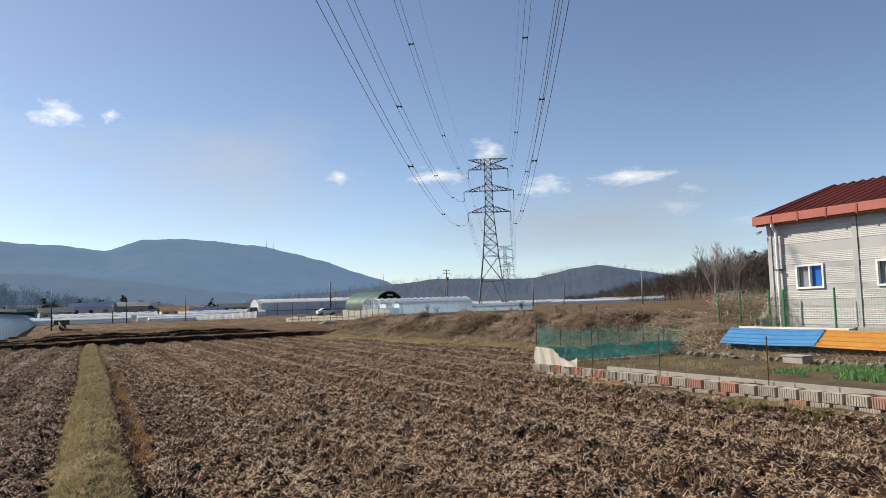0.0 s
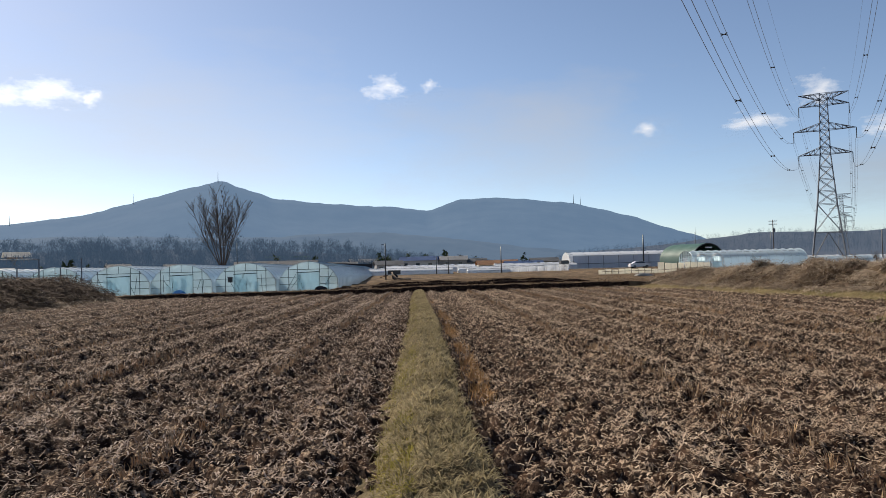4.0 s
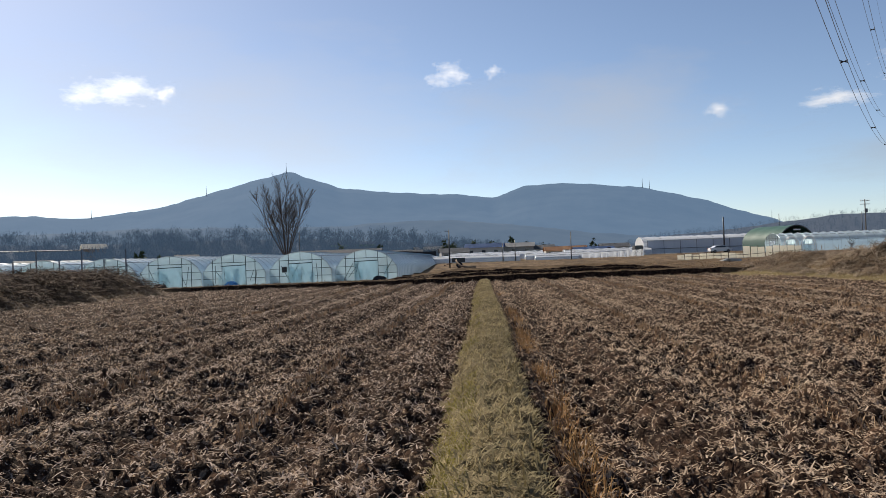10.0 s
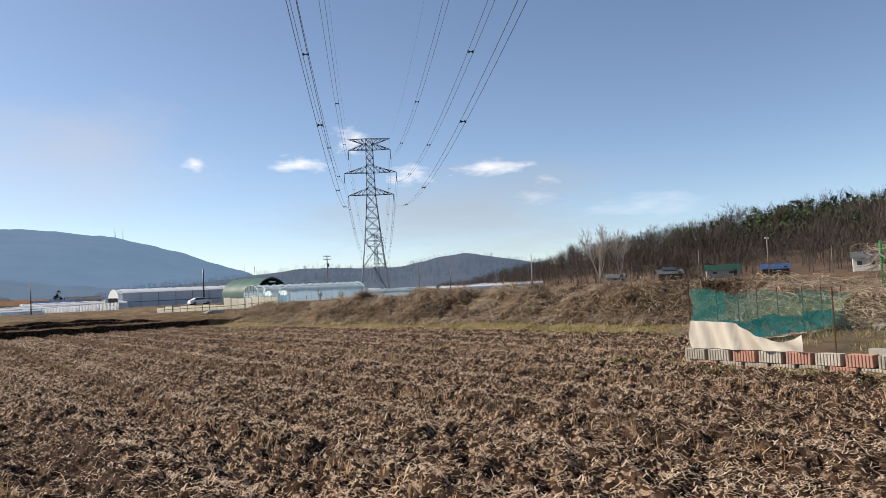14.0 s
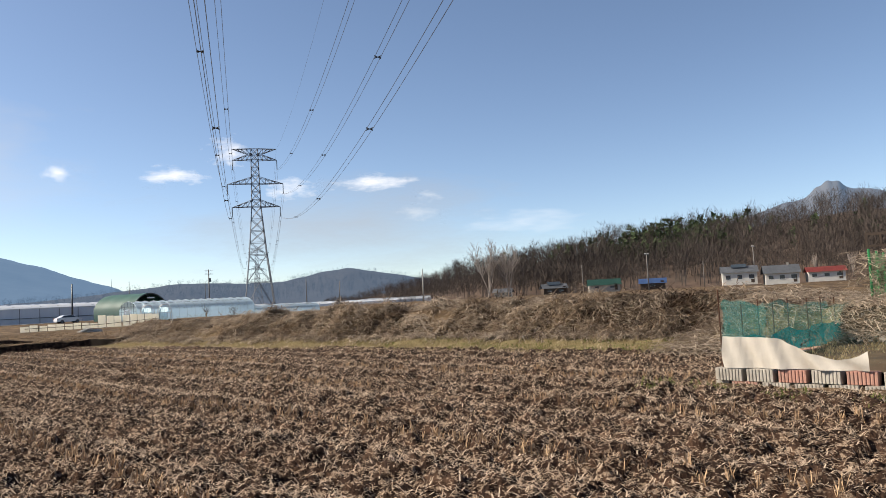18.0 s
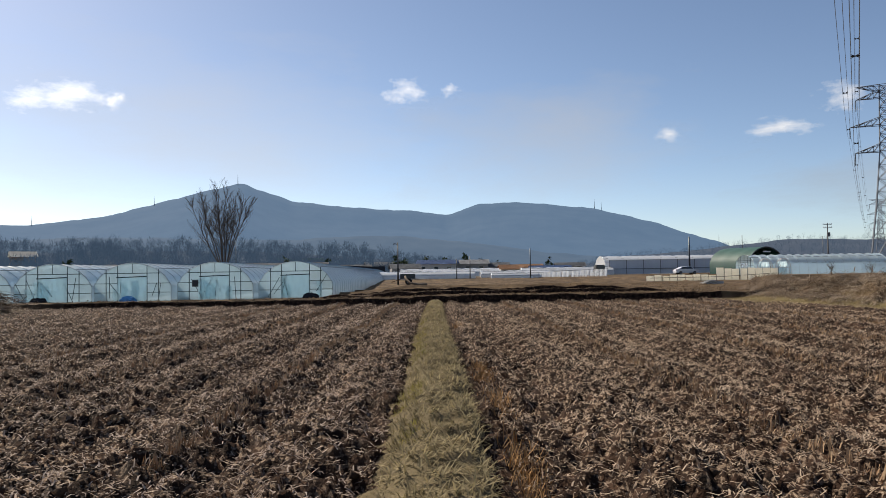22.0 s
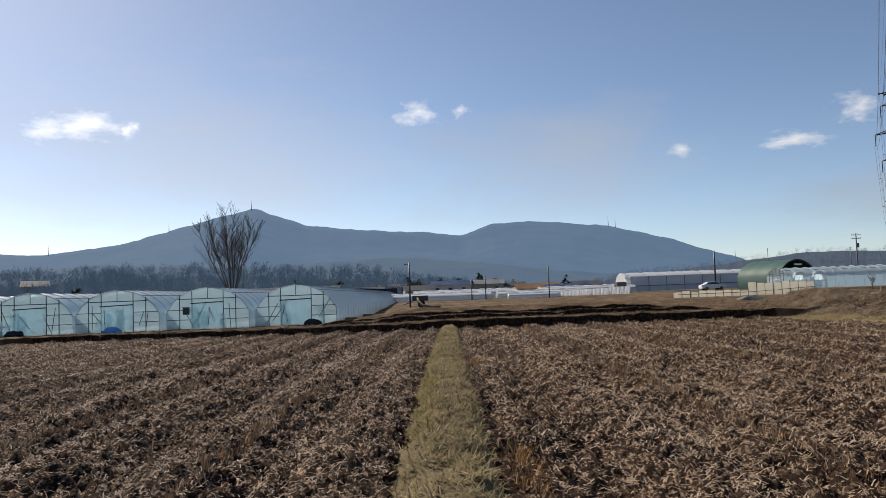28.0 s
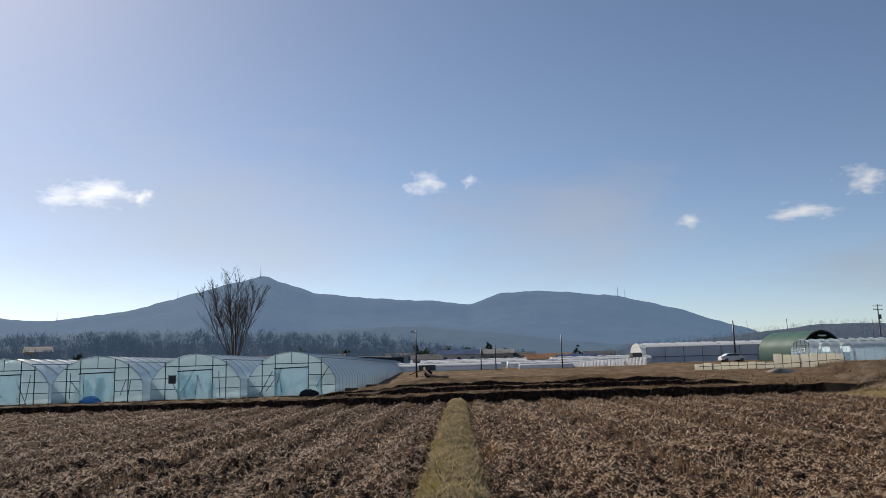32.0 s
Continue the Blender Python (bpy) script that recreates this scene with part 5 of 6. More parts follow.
part("brush_heap", one(sheet, [[(-3.6 + 0.8 * i, 1.4 + 0.5 * j, 0.9 * math.sin(i * 0.5) * math.sin(j * 1.1) + 0.5) for i in range(10)] for j in range(4)]), brown_mat, barn, "heap of cut brushwood inside")


def car(x, y, z, turn, paint, label):
    ob = thing("car", (x, y, z), label, "car", "vehicles", turn)
    prof = [(-2.25, 0.35), (-2.28, 0.75), (-2.2, 0.98), (-1.75, 1.08), (-1.0, 1.50), (0.1, 1.58), (0.9, 1.48), (1.35, 1.05), (2.1, 0.92), (2.3, 0.7), (2.28, 0.35)]
    bm = bmesh.new()
    sides = []
    for s, ins in ((-0.9, 1.0), (0.9, 1.0)):
        sides.append([bm.verts.new((px, s * (1.0 if pz < 1.1 else 0.80), pz)) for px, pz in prof])
    for a, b, c, d in zip(sides[0], sides[0][1:], sides[1][1:], sides[1]):
        bm.faces.new((a, b, c, d))
    bm.faces.new(sides[0]), bm.faces.new(sides[1][::-1])
    bm.faces.new((sides[0][0], sides[1][0], sides[1][-1], sides[0][-1]))
    bmesh.ops.triangulate(bm, faces=[f for f in bm.faces if len(f.verts) > 4])
    part("body", bm, paint, ob)
    for s in (-1, 1):
        w = [(-1.5, 1.10), (-0.95, 1.44), (0.1, 1.50), (0.8, 1.42), (1.15, 1.10)]
        bm = bmesh.new()
        bm.faces.new([bm.verts.new((px, s * (0.92 if pz < 1.2 else 0.835), pz)) for px, pz in w])
        part("side_window", bm, glass_mat, ob, "dark side windows")
        part("headlight", box(bmesh.new(), 2.1, 2.3, s * 0.8 - 0.16, s * 0.8 + 0.08, 0.70, 0.85), white_paint_mat, ob)
        part("tail_light", box(bmesh.new(), -2.31, -2.2, s * 0.8 - 0.12, s * 0.8 + 0.08, 0.80, 1.0), red_trim_mat, ob)
        for q in (-1.38, 1.42):
            wheel = part("wheel", one(tube, [(q, s * 0.70, 0.33), (q, s * 0.93, 0.33)], 0.33, 16), rubber_mat, ob, "black tyre")
            part("rim", one(tube, [(q, s * 0.925, 0.33), (q, s * 0.945, 0.33)], 0.21, 12), steel_mat, wheel)
    bm = bmesh.new()
    bm.faces.new([bm.verts.new(p) for p in ((1.38, -0.72, 1.08), (1.38, 0.72, 1.08), (0.98, 0.66, 1.47), (0.98, -0.66, 1.47))])
    part("windscreen", bm, glass_mat, ob)
    part("bumper", box(bmesh.new(), 2.2, 2.36, -0.85, 0.85, 0.35, 0.62), dark_mat, ob)
    return ob


car(39.6, 140.5, float(plain(39.6, 140.5)), 4, car_white_mat, "small white estate car parked beside the greenhouse").scale = (0.82, 0.82, 0.82)


def small_truck(x, y, z, turn):
    ob = thing("small_truck", (x, y, z), "dark blue small truck parked at the tunnels", "truck", "vehicles", turn)
    bm = box(bmesh.new(), -0.8, 0.8, -0.75, 0.75, 0.45, 1.75)
    bmesh.ops.bevel(bm, geom=bm.edges[:], offset=0.12, segments=2, affect="EDGES")
    part("cab", bm, dark_mat, ob)
    part("windscreen", box(bmesh.new(), -0.62, 0.62, -0.765, -0.74, 1.05, 1.6), glass_mat, ob)
    part("bed", box(bmesh.new(), -0.8, 0.8, 0.8, 3.2, 0.55, 0.95), roof_blue_mat, ob)
    for s in (-1, 1):
        part("headlight", box(bmesh.new(), s * 0.55 - 0.12, s * 0.55 + 0.12, -0.78, -0.74, 0.6, 0.75), white_paint_mat, ob)
        for q in (-0.1, 2.5):
            wheel = part("wheel", one(tube, [(s * 0.62, q, 0.3), (s * 0.82, q, 0.3)], 0.3, 14), rubber_mat, ob)
            part("rim", one(tube, [(s * 0.81, q, 0.3), (s * 0.83, q, 0.3)], 0.17, 10), steel_mat, wheel)
    return ob


small_truck(27.2, 148.5, float(plain(27.2, 148.5)), 12)
trailer = thing("trailer", (-4.2, 110.2, float(plain(-4.2, 110.2))), "dark farm trailer with a loose hose", "trailer")
part("bed", box(bmesh.new(), -0.9, 0.9, -0.7, 0.7, 0.75, 1.35), dark_mat, trailer)
part("drawbar", one(tube, [(-0.9, 0, 0.7), (-2.0, 0, 0.35)], 0.05, 5), rust_mat, trailer)
for s in (-1, 1):
    wheel = part("wheel", one(tube, [(0.1, s * 0.75, 0.4), (0.1, s * 0.95, 0.4)], 0.4, 14), rubber_mat, trailer)
    part("rim", one(tube, [(0.1, s * 0.94, 0.4), (0.1, s * 0.965, 0.4)], 0.2, 10), steel_mat, wheel)
wood_pale_mat = mat("dusty_hose", (0.24, 0.19, 0.14), (0.15, 0.11, 0.08), scale=2, rough=0.9)
hose = thing("hose_pipe", (-4.6, 106.5, float(plain(-4.6, 106.5))), "pale fat hose lying over the bank", "hose")
part("hose", tube(bmesh.new(), [(0.2, 2.0, 0.8), (0.2, 1.4, 1.05), (0.3, 0.7, 0.8), (0.8, 0, 0.3), (1.8, -0.4, 0.12), (2.8, -0.4, 0.1)], 0.13, 8), wood_pale_mat, hose, smooth=True)


fence = thing("panel_fence", (25.4, 110.0, 0.25), "fence of leaning white boards and foam panels", "fence")
random.seed(4)
for i in range(17):
    x0 = i * 0.95
    tall = i >= 9
    h = (1.5 if tall else 0.75) + random.uniform(-0.08, 0.1)
    o = part("panel", box(bmesh.new(), -0.44 + random.uniform(0, 0.06), 0.46, -0.04, 0.04, 0.0, h), foam_mat, fence)
    o.matrix_basis = pose(x0, random.uniform(-0.1, 0.1), 0.1, random.uniform(-6, 4), random.uniform(-2, 2), random.uniform(-5, 5))
    part("stake", one(tube, [(x0 + 0.47, -0.1, -0.2), (x0 + 0.47, -0.1, h + 0.25)], 0.025, 5), wood_mat, fence)
part("rail", one(tube, [(0, -0.12, 0.55), (8.6, -0.12, 0.6), (15.6, -0.12, 0.95)], 0.03, 5), wood_mat, fence)
bundle = thing("board_stack", (24.6, 86.5, float(plain(24.6, 86.5))), "small stack of pale boards on the grass", "boards")
for i in range(4):
    o = part("board", box(bmesh.new(), -1.3, 1.3, -0.25, 0.25, 0.0, 0.06), board_mat, bundle)
    o.matrix_basis = pose(0.1 * i, 0.05 * i, 0.07 * i + 0.02, 0, 3, 28 + 6 * i)


# ---- the metal-clad house ----
HX, HY, HB = 19.9, 17.7, 1.02          # north-west corner and ground height
HW, HL, HE = 7.2, 25.0, 3.58            # width, length, wall height
house = thing("metal_house", (HX, HY, HB), "single-storey house clad in grey ribbed metal with a red roof", "house")
WIN = ((-1.0, -2.0, 1.30, 2.05), (-3.7, -4.7, 1.30, 2.05), (-8.6, -9.65, 1.30, 2.05))


# sill and head pieces run through; piers stand between the windows
part("west_wall", box(bmesh.new(), 0.0, 0.16, -HL, 0.0, 0.0, 1.30), wall_panel_mat, house)
part("west_wall", box(bmesh.new(), 0.0, 0.16, -HL, 0.0, 2.05, HE), wall_panel_mat, house)
for a, b in ((0.0, WIN[0][0]), (WIN[0][1], WIN[1][0]), (WIN[1][1], WIN[2][0]), (WIN[2][1], -HL)):
    part("wall_pier", box(bmesh.new(), 0.0, 0.16, b, a, 1.30, 2.05), wall_panel_mat, house)
part("north_wall", box(bmesh.new(), 0.165, HW, -0.16, 0.0, 0.0, HE), wall_panel_mat, house)
part("east_wall", box(bmesh.new(), HW - 0.16, HW, -HL, -0.165, 0.0, HE), wall_panel_mat, house)
part("south_wall", box(bmesh.new(), 0.165, HW - 0.165, -HL, -HL + 0.16, 0.0, HE), wall_panel_mat, house)
bm = bmesh.new()
bm.faces.new([bm.verts.new(p) for p in ((0.0, -0.08, HE), (HW, -0.08, HE), (HW / 2, -0.08, HE + 1.25))])
part("north_gable", bm, wall_panel_mat, house)
# ribbed bands that alternate with the smooth ones
for zb, zt in ((0.22, 0.72), (0.98, 1.28), (2.07, 2.42), (2.72, 3.22), (3.34, 3.62), (1.42, 1.95)):
    bm = bmesh.new()
    n = int((zt - zb) / 0.055)
    spans = [(0.0, -0.97), (-2.03, -3.67), (-4.73, -8.57), (-9.68, -HL)] if 1.28 < zb < 2.06 or (zb < 1.3 < zt) else [(0.0, -HL)]
    bm.free()
    # each band is one folded sheet: its ribs share edges
    def folded(place):
        rows = []
        for k in range(n):
            z0 = zb + k * 0.055
            for dz_, out_ in ((0.0, 0.002), (0.006, 0.009), (0.03, 0.009), (0.036, 0.002)):
                rows.append([place(0, out_, z0 + dz_), place(1, out_, z0 + dz_)])
        return sheet(bmesh.new(), rows)

    for a, b in spans:
        part("ribbed_band", folded(lambda s_, o_, z_: (-o_, (a, b)[s_], z_)), wall_band_mat, house)
    part("ribbed_band", folded(lambda s_, o_, z_: ((0.0, HW)[s_], o_, z_)), wall_band_mat, house)
for yv in (0.0, -3.05, -6.1, -9.15, -12.2):
    part("corner_trim" if yv == 0 else "joint_trim", box(bmesh.new(), -0.035, -0.019, yv - 0.13, yv + 0.03, 0.02, HE), wall_panel_mat, house)
part("corner_trim", box(bmesh.new(), -0.03, 0.16, 0.019, 0.034, 0.02, HE), wall_panel_mat, house)
for a, b, z0, z1 in WIN:
    win = part("window", box(bmesh.new(), 0.07, 0.08, b + 0.03, a - 0.03, z0 + 0.03, z1 - 0.03), pale_glass_mat, house, "sliding window with white frame")
    for q in ((b, a, z0, z0 + 0.06), (b, a, z1 - 0.06, z1), (b, b + 0.06, z0 + 0.06, z1 - 0.06), (a - 0.06, a, z0 + 0.06, z1 - 0.06), ((a + b) / 2 - 0.025, (a + b) / 2 + 0.025, z0 + 0.06, z1 - 0.06)):
        part("frame", box(bmesh.new(), -0.05, 0.05, *q), white_paint_mat, win, "white window frame")
    part("blue_film", box(bmesh.new(), 0.056, 0.066, b + 0.06, (a + b) / 2 - 0.025, z0 + 0.06, z1 - 0.06), blue_film_mat, win, "blue protective film on one sash")
for s in (0, 1):
    bm = bmesh.new()
    rise, run = 1.28, HW / 2 + 0.35
    x0, x1 = (-0.24, HW / 2) if s == 0 else (HW + 0.24, HW / 2)
    z0, z1 = HE - 0.03, HE + rise
    sheet(bm, [[(x0, 0.28, z0), (x0, -HL - 0.3, z0)], [(x1, 0.28, z1), (x1, -HL - 0.3, z1)]])
    bmesh.ops.solidify(bm, geom=bm.faces[:], thickness=0.06)
    roof = part("roof", bm, red_roof_mat, house, "dark red ribbed metal roof")
    for k in range(72):
        yv = 0.22 - k * 0.36
        part("rib", tube(bmesh.new(), [(x0, yv, z0 + 0.05), (x1, yv, z1 + 0.05)], 0.035, 4), red_roof_mat, roof)
part("gutter", box(bmesh.new(), -0.36, -0.23, -HL - 0.3, 0.30, HE - 0.16, HE + 0.10), red_trim_mat, house, "red eaves gutter")
part("eaves_trim", box(bmesh.new(), -0.225, -0.20, -HL - 0.3, 0.30, HE - 0.22, HE - 0.02), red_trim_mat, house)
bm = bmesh.new()
sheet(bm, [[(-0.36, 0.29, HE - 0.2), (HW / 2, 0.29, HE + 1.08), (HW + 0.36, 0.29, HE - 0.2)], [(-0.36, 0.29, HE + 0.1), (HW / 2, 0.29, HE + 1.36), (HW + 0.36, 0.29, HE + 0.1)]])
part("gable_trim", bm, red_trim_mat, house, "red trim along the gable")
for k in range(26):
    part("gutter_strap", box(bmesh.new(), -0.375, -0.362, -0.5 - k, -0.44 - k, HE - 0.2, HE + 0.08), red_roof_mat, house)
part("downpipe", tube(bmesh.new(), [(-0.29, -0.42, HE - 0.1), (-0.28, -0.42, HE - 0.25), (-0.12, -0.42, HE - 0.45), (-0.12, -0.42, 0.05)], 0.055, 10), white_paint_mat, house, "white downpipe")
part("pipe_clip", box(bmesh.new(), -0.19, -0.03, -0.50, -0.34, 1.9, 1.96), steel_mat, house)
cctv = part("camera_box", one(tube, [(-0.25, 0.22, HE - 0.42), (-0.02, 0.30, HE - 0.36)], [0.05, 0.06], 8), white_paint_mat, house, "small white security camera")
part("base_strip", box(bmesh.new(), -0.05, -0.02, -HL, 0.0, 0.0, 0.14), concrete_mat, house, "grey concrete base strip")

# green mesh fence before the house
gfence = thing("mesh_fence", (19.7, 20.0, 1.02), "green wire mesh fence with steel posts and dry creepers", "fence")
FP = [(0.2, 0.05), (0.08, -1.05), (0.0, -2.35), (-0.15, -3.05), (-0.2, -4.9), (-0.3, -7.0), (-0.4, -9.1), (-0.5, -11.2)]
for (ax, ay), (bx, by) in zip(FP, FP[1:]):
    a, b = Vector((ax, ay, 0)), Vector((bx, by, 0))
    part("post", one(tube, [a + Vector((0, 0, -0.4)), a + Vector((0, 0, 1.3))], 0.032, 8), fence_green_mat, gfence)
    bm = bmesh.new()
    L = (b - a).length
    for k in range(int(L / 0.10)):
        p = a.lerp(b, k * 0.10 / L)
        tube(bm, [p + Vector((0, 0, 0.02)), p + Vector((0, 0, 1.2))], 0.0016, 3)
    for k in range(7):
        h = Vector((0, 0, 0.03 + 0.19 * k))
        tube(bm, [a + h, b + h], 0.0026, 3)
    part("mesh_panel", bm, fence_green_mat, gfence, "green welded wire mesh")
a, b = Vector((0.2, 0.05, 0)), Vector((4.2, 0.9, 0))
for k in range(3):
    p = a.lerp(b, k / 2)
    if k:
        part("post", one(tube, [p + Vector((0, 0, -0.4)), p + Vector((0, 0, 1.3))], 0.032, 8), fence_green_mat, gfence)
bm = bmesh.new()
for k in range(40):
    p = a.lerp(b, k / 40)
    tube(bm, [p + Vector((0, 0, 0.02)), p + Vector((0, 0, 1.2))], 0.0016, 3)
for k in range(7):
    h = Vector((0, 0, 0.03 + 0.19 * k))
    tube(bm, [a + h, b + h], 0.0026, 3)
part("mesh_panel", bm, fence_green_mat, gfence, "green welded wire mesh")
k = 1500
y = rng.uniform(17.0, 20.3, k)
x = 20.1 + rng.normal(0, 0.22, k)
vines("fence_creepers", k, x, y, 1.02 + rng.uniform(0, 1.2, k), (0.2, 0.7), (0.008, 0.02), vine_mat, "dry creepers caught in the mesh fence")
k = 5200
y = rng.uniform(21.1, 24.2, k)
x = rng.uniform(16.8, 23.5, k)
vines("corner_brambles", k, x, y, plain(x, y) + rng.uniform(0, 0.45, k) * step(14, 18, x) * step(20.9, 22.5, y) * (0.75 + 0.5 * gnoise(x, y, 44)), (0.2, 0.75), (0.009, 0.022), vine_mat, "dry brambles heaped behind the garden net")
k = 2600
y = rng.uniform(9, 18.6, k)
x = rng.uniform(17.7, 18.75, k)
vines("heap_weeds", k, x, y, 0.28 + 0.75 * step(17.8, 18.9, x) + rng.uniform(0, 0.05, k), (0.08, 0.3), (0.006, 0.014), vine_mat, "dead weeds over the rubble under the metal sheets")
k = 1500
y = rng.uniform(18.7, 20.5, k)
x = rng.uniform(17.6, 19.8, k)
vines("plot_corner_weeds", k, x, y, 0.28 + 0.75 * step(17.8, 18.9, x) + rng.uniform(0, 0.2, k), (0.12, 0.45), (0.008, 0.018), vine_mat, "grey dead weeds at the corner of the plot")

rack = thing("timber_rack", (30.6, 22.4, 1.3), "dark wooden rack on posts behind the fence", "rack", turn=-76)
part("top_rail", box(bmesh.new(), -0.95, 0.95, -0.04, 0.04, 1.85, 1.95), wood_mat, rack)
part("bottom_rail", box(bmesh.new(), -0.95, 0.95, -0.04, 0.04, 1.42, 1.5), wood_mat, rack)
for q in (-0.9, -0.45, 0.0, 0.45, 0.9):
    part("upright", box(bmesh.new(), q - 0.035, q + 0.035, -0.045, 0.045, -0.1 if abs(q) > 0.8 else 1.5, 1.85), wood_mat, rack)
for i, (px, py) in enumerate(((21.3, 19.7), (21.7, 18.6))):
    slab = thing("leaning_panel", (px, py, 1.02), "pale panel leaning behind the mesh fence", "panel", "leaning panels")
    o = part("panel", box(bmesh.new(), -0.03, 0.03, -0.14, 0.14, 0, 1.25), board_mat, slab)
    o.matrix_basis = pose(0, 0, 0, 24, 14, 10 * i)
tub = thing("blue_tub", (21.0, 19.1, 1.02), "small bright blue plastic tub on the ground", "tub")
part("tub", one(tube, [(0, 0, 0), (0, 0, 0.34)], [0.24, 0.3], 14), blue_sheet_mat, tub)

# ---- the garden plot ----
plot_x = np.linspace(12.38, 20.4, 90)
plot_y = np.linspace(6.0, 20.35, 150)
px, py = np.meshgrid(plot_x, plot_y)
px = px + (0.19 + 0.035 * (20.3 - py)) * (1 - (px - 12.38) / 8.02)          # the bed ends behind the slanting wall
pz = 0.25 + 0.05 * gnoise(px * 0.9, py * 0.9, 60) + 0.035 * gnoise(px * 4, py * 4, 61) + 0.78 * step(17.8, 18.9, px)
pi_ = np.arange(px.size).reshape(px.shape)
garden_mat = mat("garden_soil", (0.13, 0.092, 0.056), (0.042, 0.029, 0.02), scale=1.1, rough=0.95, bump=0.8, bump_scale=30)
garden = raw_mesh("garden_bed", np.stack([px, py, pz], -1).reshape(-1, 3), np.stack([pi_[:-1, :-1], pi_[:-1, 1:], pi_[1:, 1:], pi_[1:, :-1]], -1).reshape(-1, 4), garden_mat, smooth=True)
tagged(garden, "raised garden plot of dark soil and dry grass", "garden", kind="structure")
x, y = scatter(15000, 14.9, 17.6, 7.0, 13.6)
keep = gnoise(x * 0.9, y * 0.6, 63) > -0.2
x, y = x[keep], y[keep]
blades("green_crop", x, y, 0 * x + 0.25, rng.uniform(0.06, 0.16, len(x)), rng.uniform(0.008, 0.014, len(x)), rng.normal(0.95, 0.3, len(x)), crop_mat, "bed of young green onion shoots", "crop")
x, y = scatter(9000, 13.0, 19.4, 12.5, 20.4)
keep = gnoise(x * 0.7, y * 0.7, 64) > 0.0
x, y = x[keep], y[keep]
blades("garden_grass", x, y, 0 * x + 0.25, rng.uniform(0.06, 0.2, len(x)), rng.uniform(0.008, 0.016, len(x)), rng.normal(0.8, 0.3, len(x)), dry_grass_mat, "dry grass and seedlings in the garden plot", "grass")

def profiled_sheet(length, material, ob):
    """One sheet of trapezoid metal, its ribs along its length, propped with the far edge high."""
    prof = []
    for k in range(4):
        for u, up in ((0.0, 0), (0.10, 0), (0.13, 0.022), (0.18, 0.022), (0.21, 0)):
            prof.append((k * 0.25 + u, up))
    prof.append((1.0, 0))
    rows = []
    for yv in np.linspace(0, length, 7):
        sag = -0.03 * math.sin(yv / length * math.pi)
        rows.append([(-0.02 + 0.54 * u - 0.64 * up, -yv, 0.45 * u + 0.77 * up + sag) for u, up in prof])
    bm = sheet(bmesh.new(), rows)
    bmesh.ops.solidify(bm, geom=bm.faces[:], thickness=0.012)
    part("sheet", bm, material, ob)


blue = thing("metal_sheet", (18.05, 18.2, 0.71), "long sheet of blue profiled metal propped on rubble", "metal sheet", "metal sheets")
profiled_sheet(3.5, blue_sheet_mat, blue)
orange = thing("metal_sheet", (18.07, 14.78, 0.695), "long sheet of orange profiled metal propped on rubble", "metal sheet", "metal sheets", turn=1.5)
profiled_sheet(4.6, orange_sheet_mat, orange)
plank = thing("pale_board", (18.87, 16.0, 0.93), "pale board lying across the metal sheets", "board", turn=86)
part("board", box(bmesh.new(), -2.0, 2.2, -0.12, 0.12, 0.2, 0.25), board_mat, plank)
crate = thing("grey_crate", (17.5, 14.8, 0.26), "grey plastic crate beside the rubble", "crate")
bm = box(bmesh.new(), -0.2, 0.2, -0.34, 0.34, 0.0, 0.2)
bmesh.ops.bevel(bm, geom=bm.edges[:], offset=0.02, segments=1, affect="EDGES")
part("body", bm, concrete_mat, crate)
part("rim", box(bmesh.new(), -0.22, 0.22, -0.36, 0.36, 0.2, 0.235), concrete_mat, crate)
rubble_mat = mat("rubble", (0.22, 0.20, 0.17), (0.11, 0.095, 0.08), scale=6, rough=0.95, bump=0.5, per_object=0.6)
random.seed(9)
for i in range(70):
    s = random.uniform(0.04, 0.15)
    st = thing("rubble_stone", (random.uniform(17.55, 18.1), random.uniform(10.5, 19.9), 0.30 + s * 0.2), "broken lump of grey rubble under the metal sheets", "stone", "rubble")
    bm = bmesh.new()
    bmesh.ops.create_icosphere(bm, subdivisions=1, radius=s)
    for v in bm.verts:
        v.co = Vector((v.co.x * random.uniform(0.7, 1.3), v.co.y * random.uniform(0.7, 1.3), v.co.z * random.uniform(0.5, 0.9)))
    part("stone", bm, rubble_mat, st)

# net on rods round the plot
net = thing("garden_net", (12.5, 20.2, 0.24), "teal garden net on thin rusty rods, sagging", "net fence")


def net_run(a, b, z_top, z_low, mat_, name, n=24, wob=0.05, label="", slope=0.0):
    a, b = Vector(a), Vector(b)
    rows = []
    for j in range(5):
        row = []
        for i in range(n + 1):
            p = a.lerp(b, i / n)
            sagz = 0.05 * math.sin(i * 0.9) + 0.03 * math.sin(i * 2.3)
            row.append((p.x + wob * math.sin(i * 1.3 + j), p.y + wob * math.cos(i * 1.1 + j), z_low + (z_top - 0.30 * (i / n) * slope + sagz - z_low) * j / 4))
        rows.append(row)
    return part(name, sheet(bmesh.new(), rows), mat_, net, label, smooth=True)


net_run((0, 0, 0), (6.9, 0.1, 0), 1.12, 0.30, teal_net_mat, "side_net", slope=1.0, label="teal net stretched along the plot's end")
net_run((0.3, -0.06, 0), (6.95, 0.04, 0), 0.46, 0.06, teal_dense_mat, "folded_net", wob=0.09, label="folded lower edge of the teal net")
net_run((0, 0, 0), (0.02, -0.75, 0), 1.12, 0.5, teal_net_mat, "front_net", n=6)
net_run((0.02, -0.75, 0), (0.08, -2.8, 0), 0.95, 0.1, faint_net_mat, "front_net", n=10)
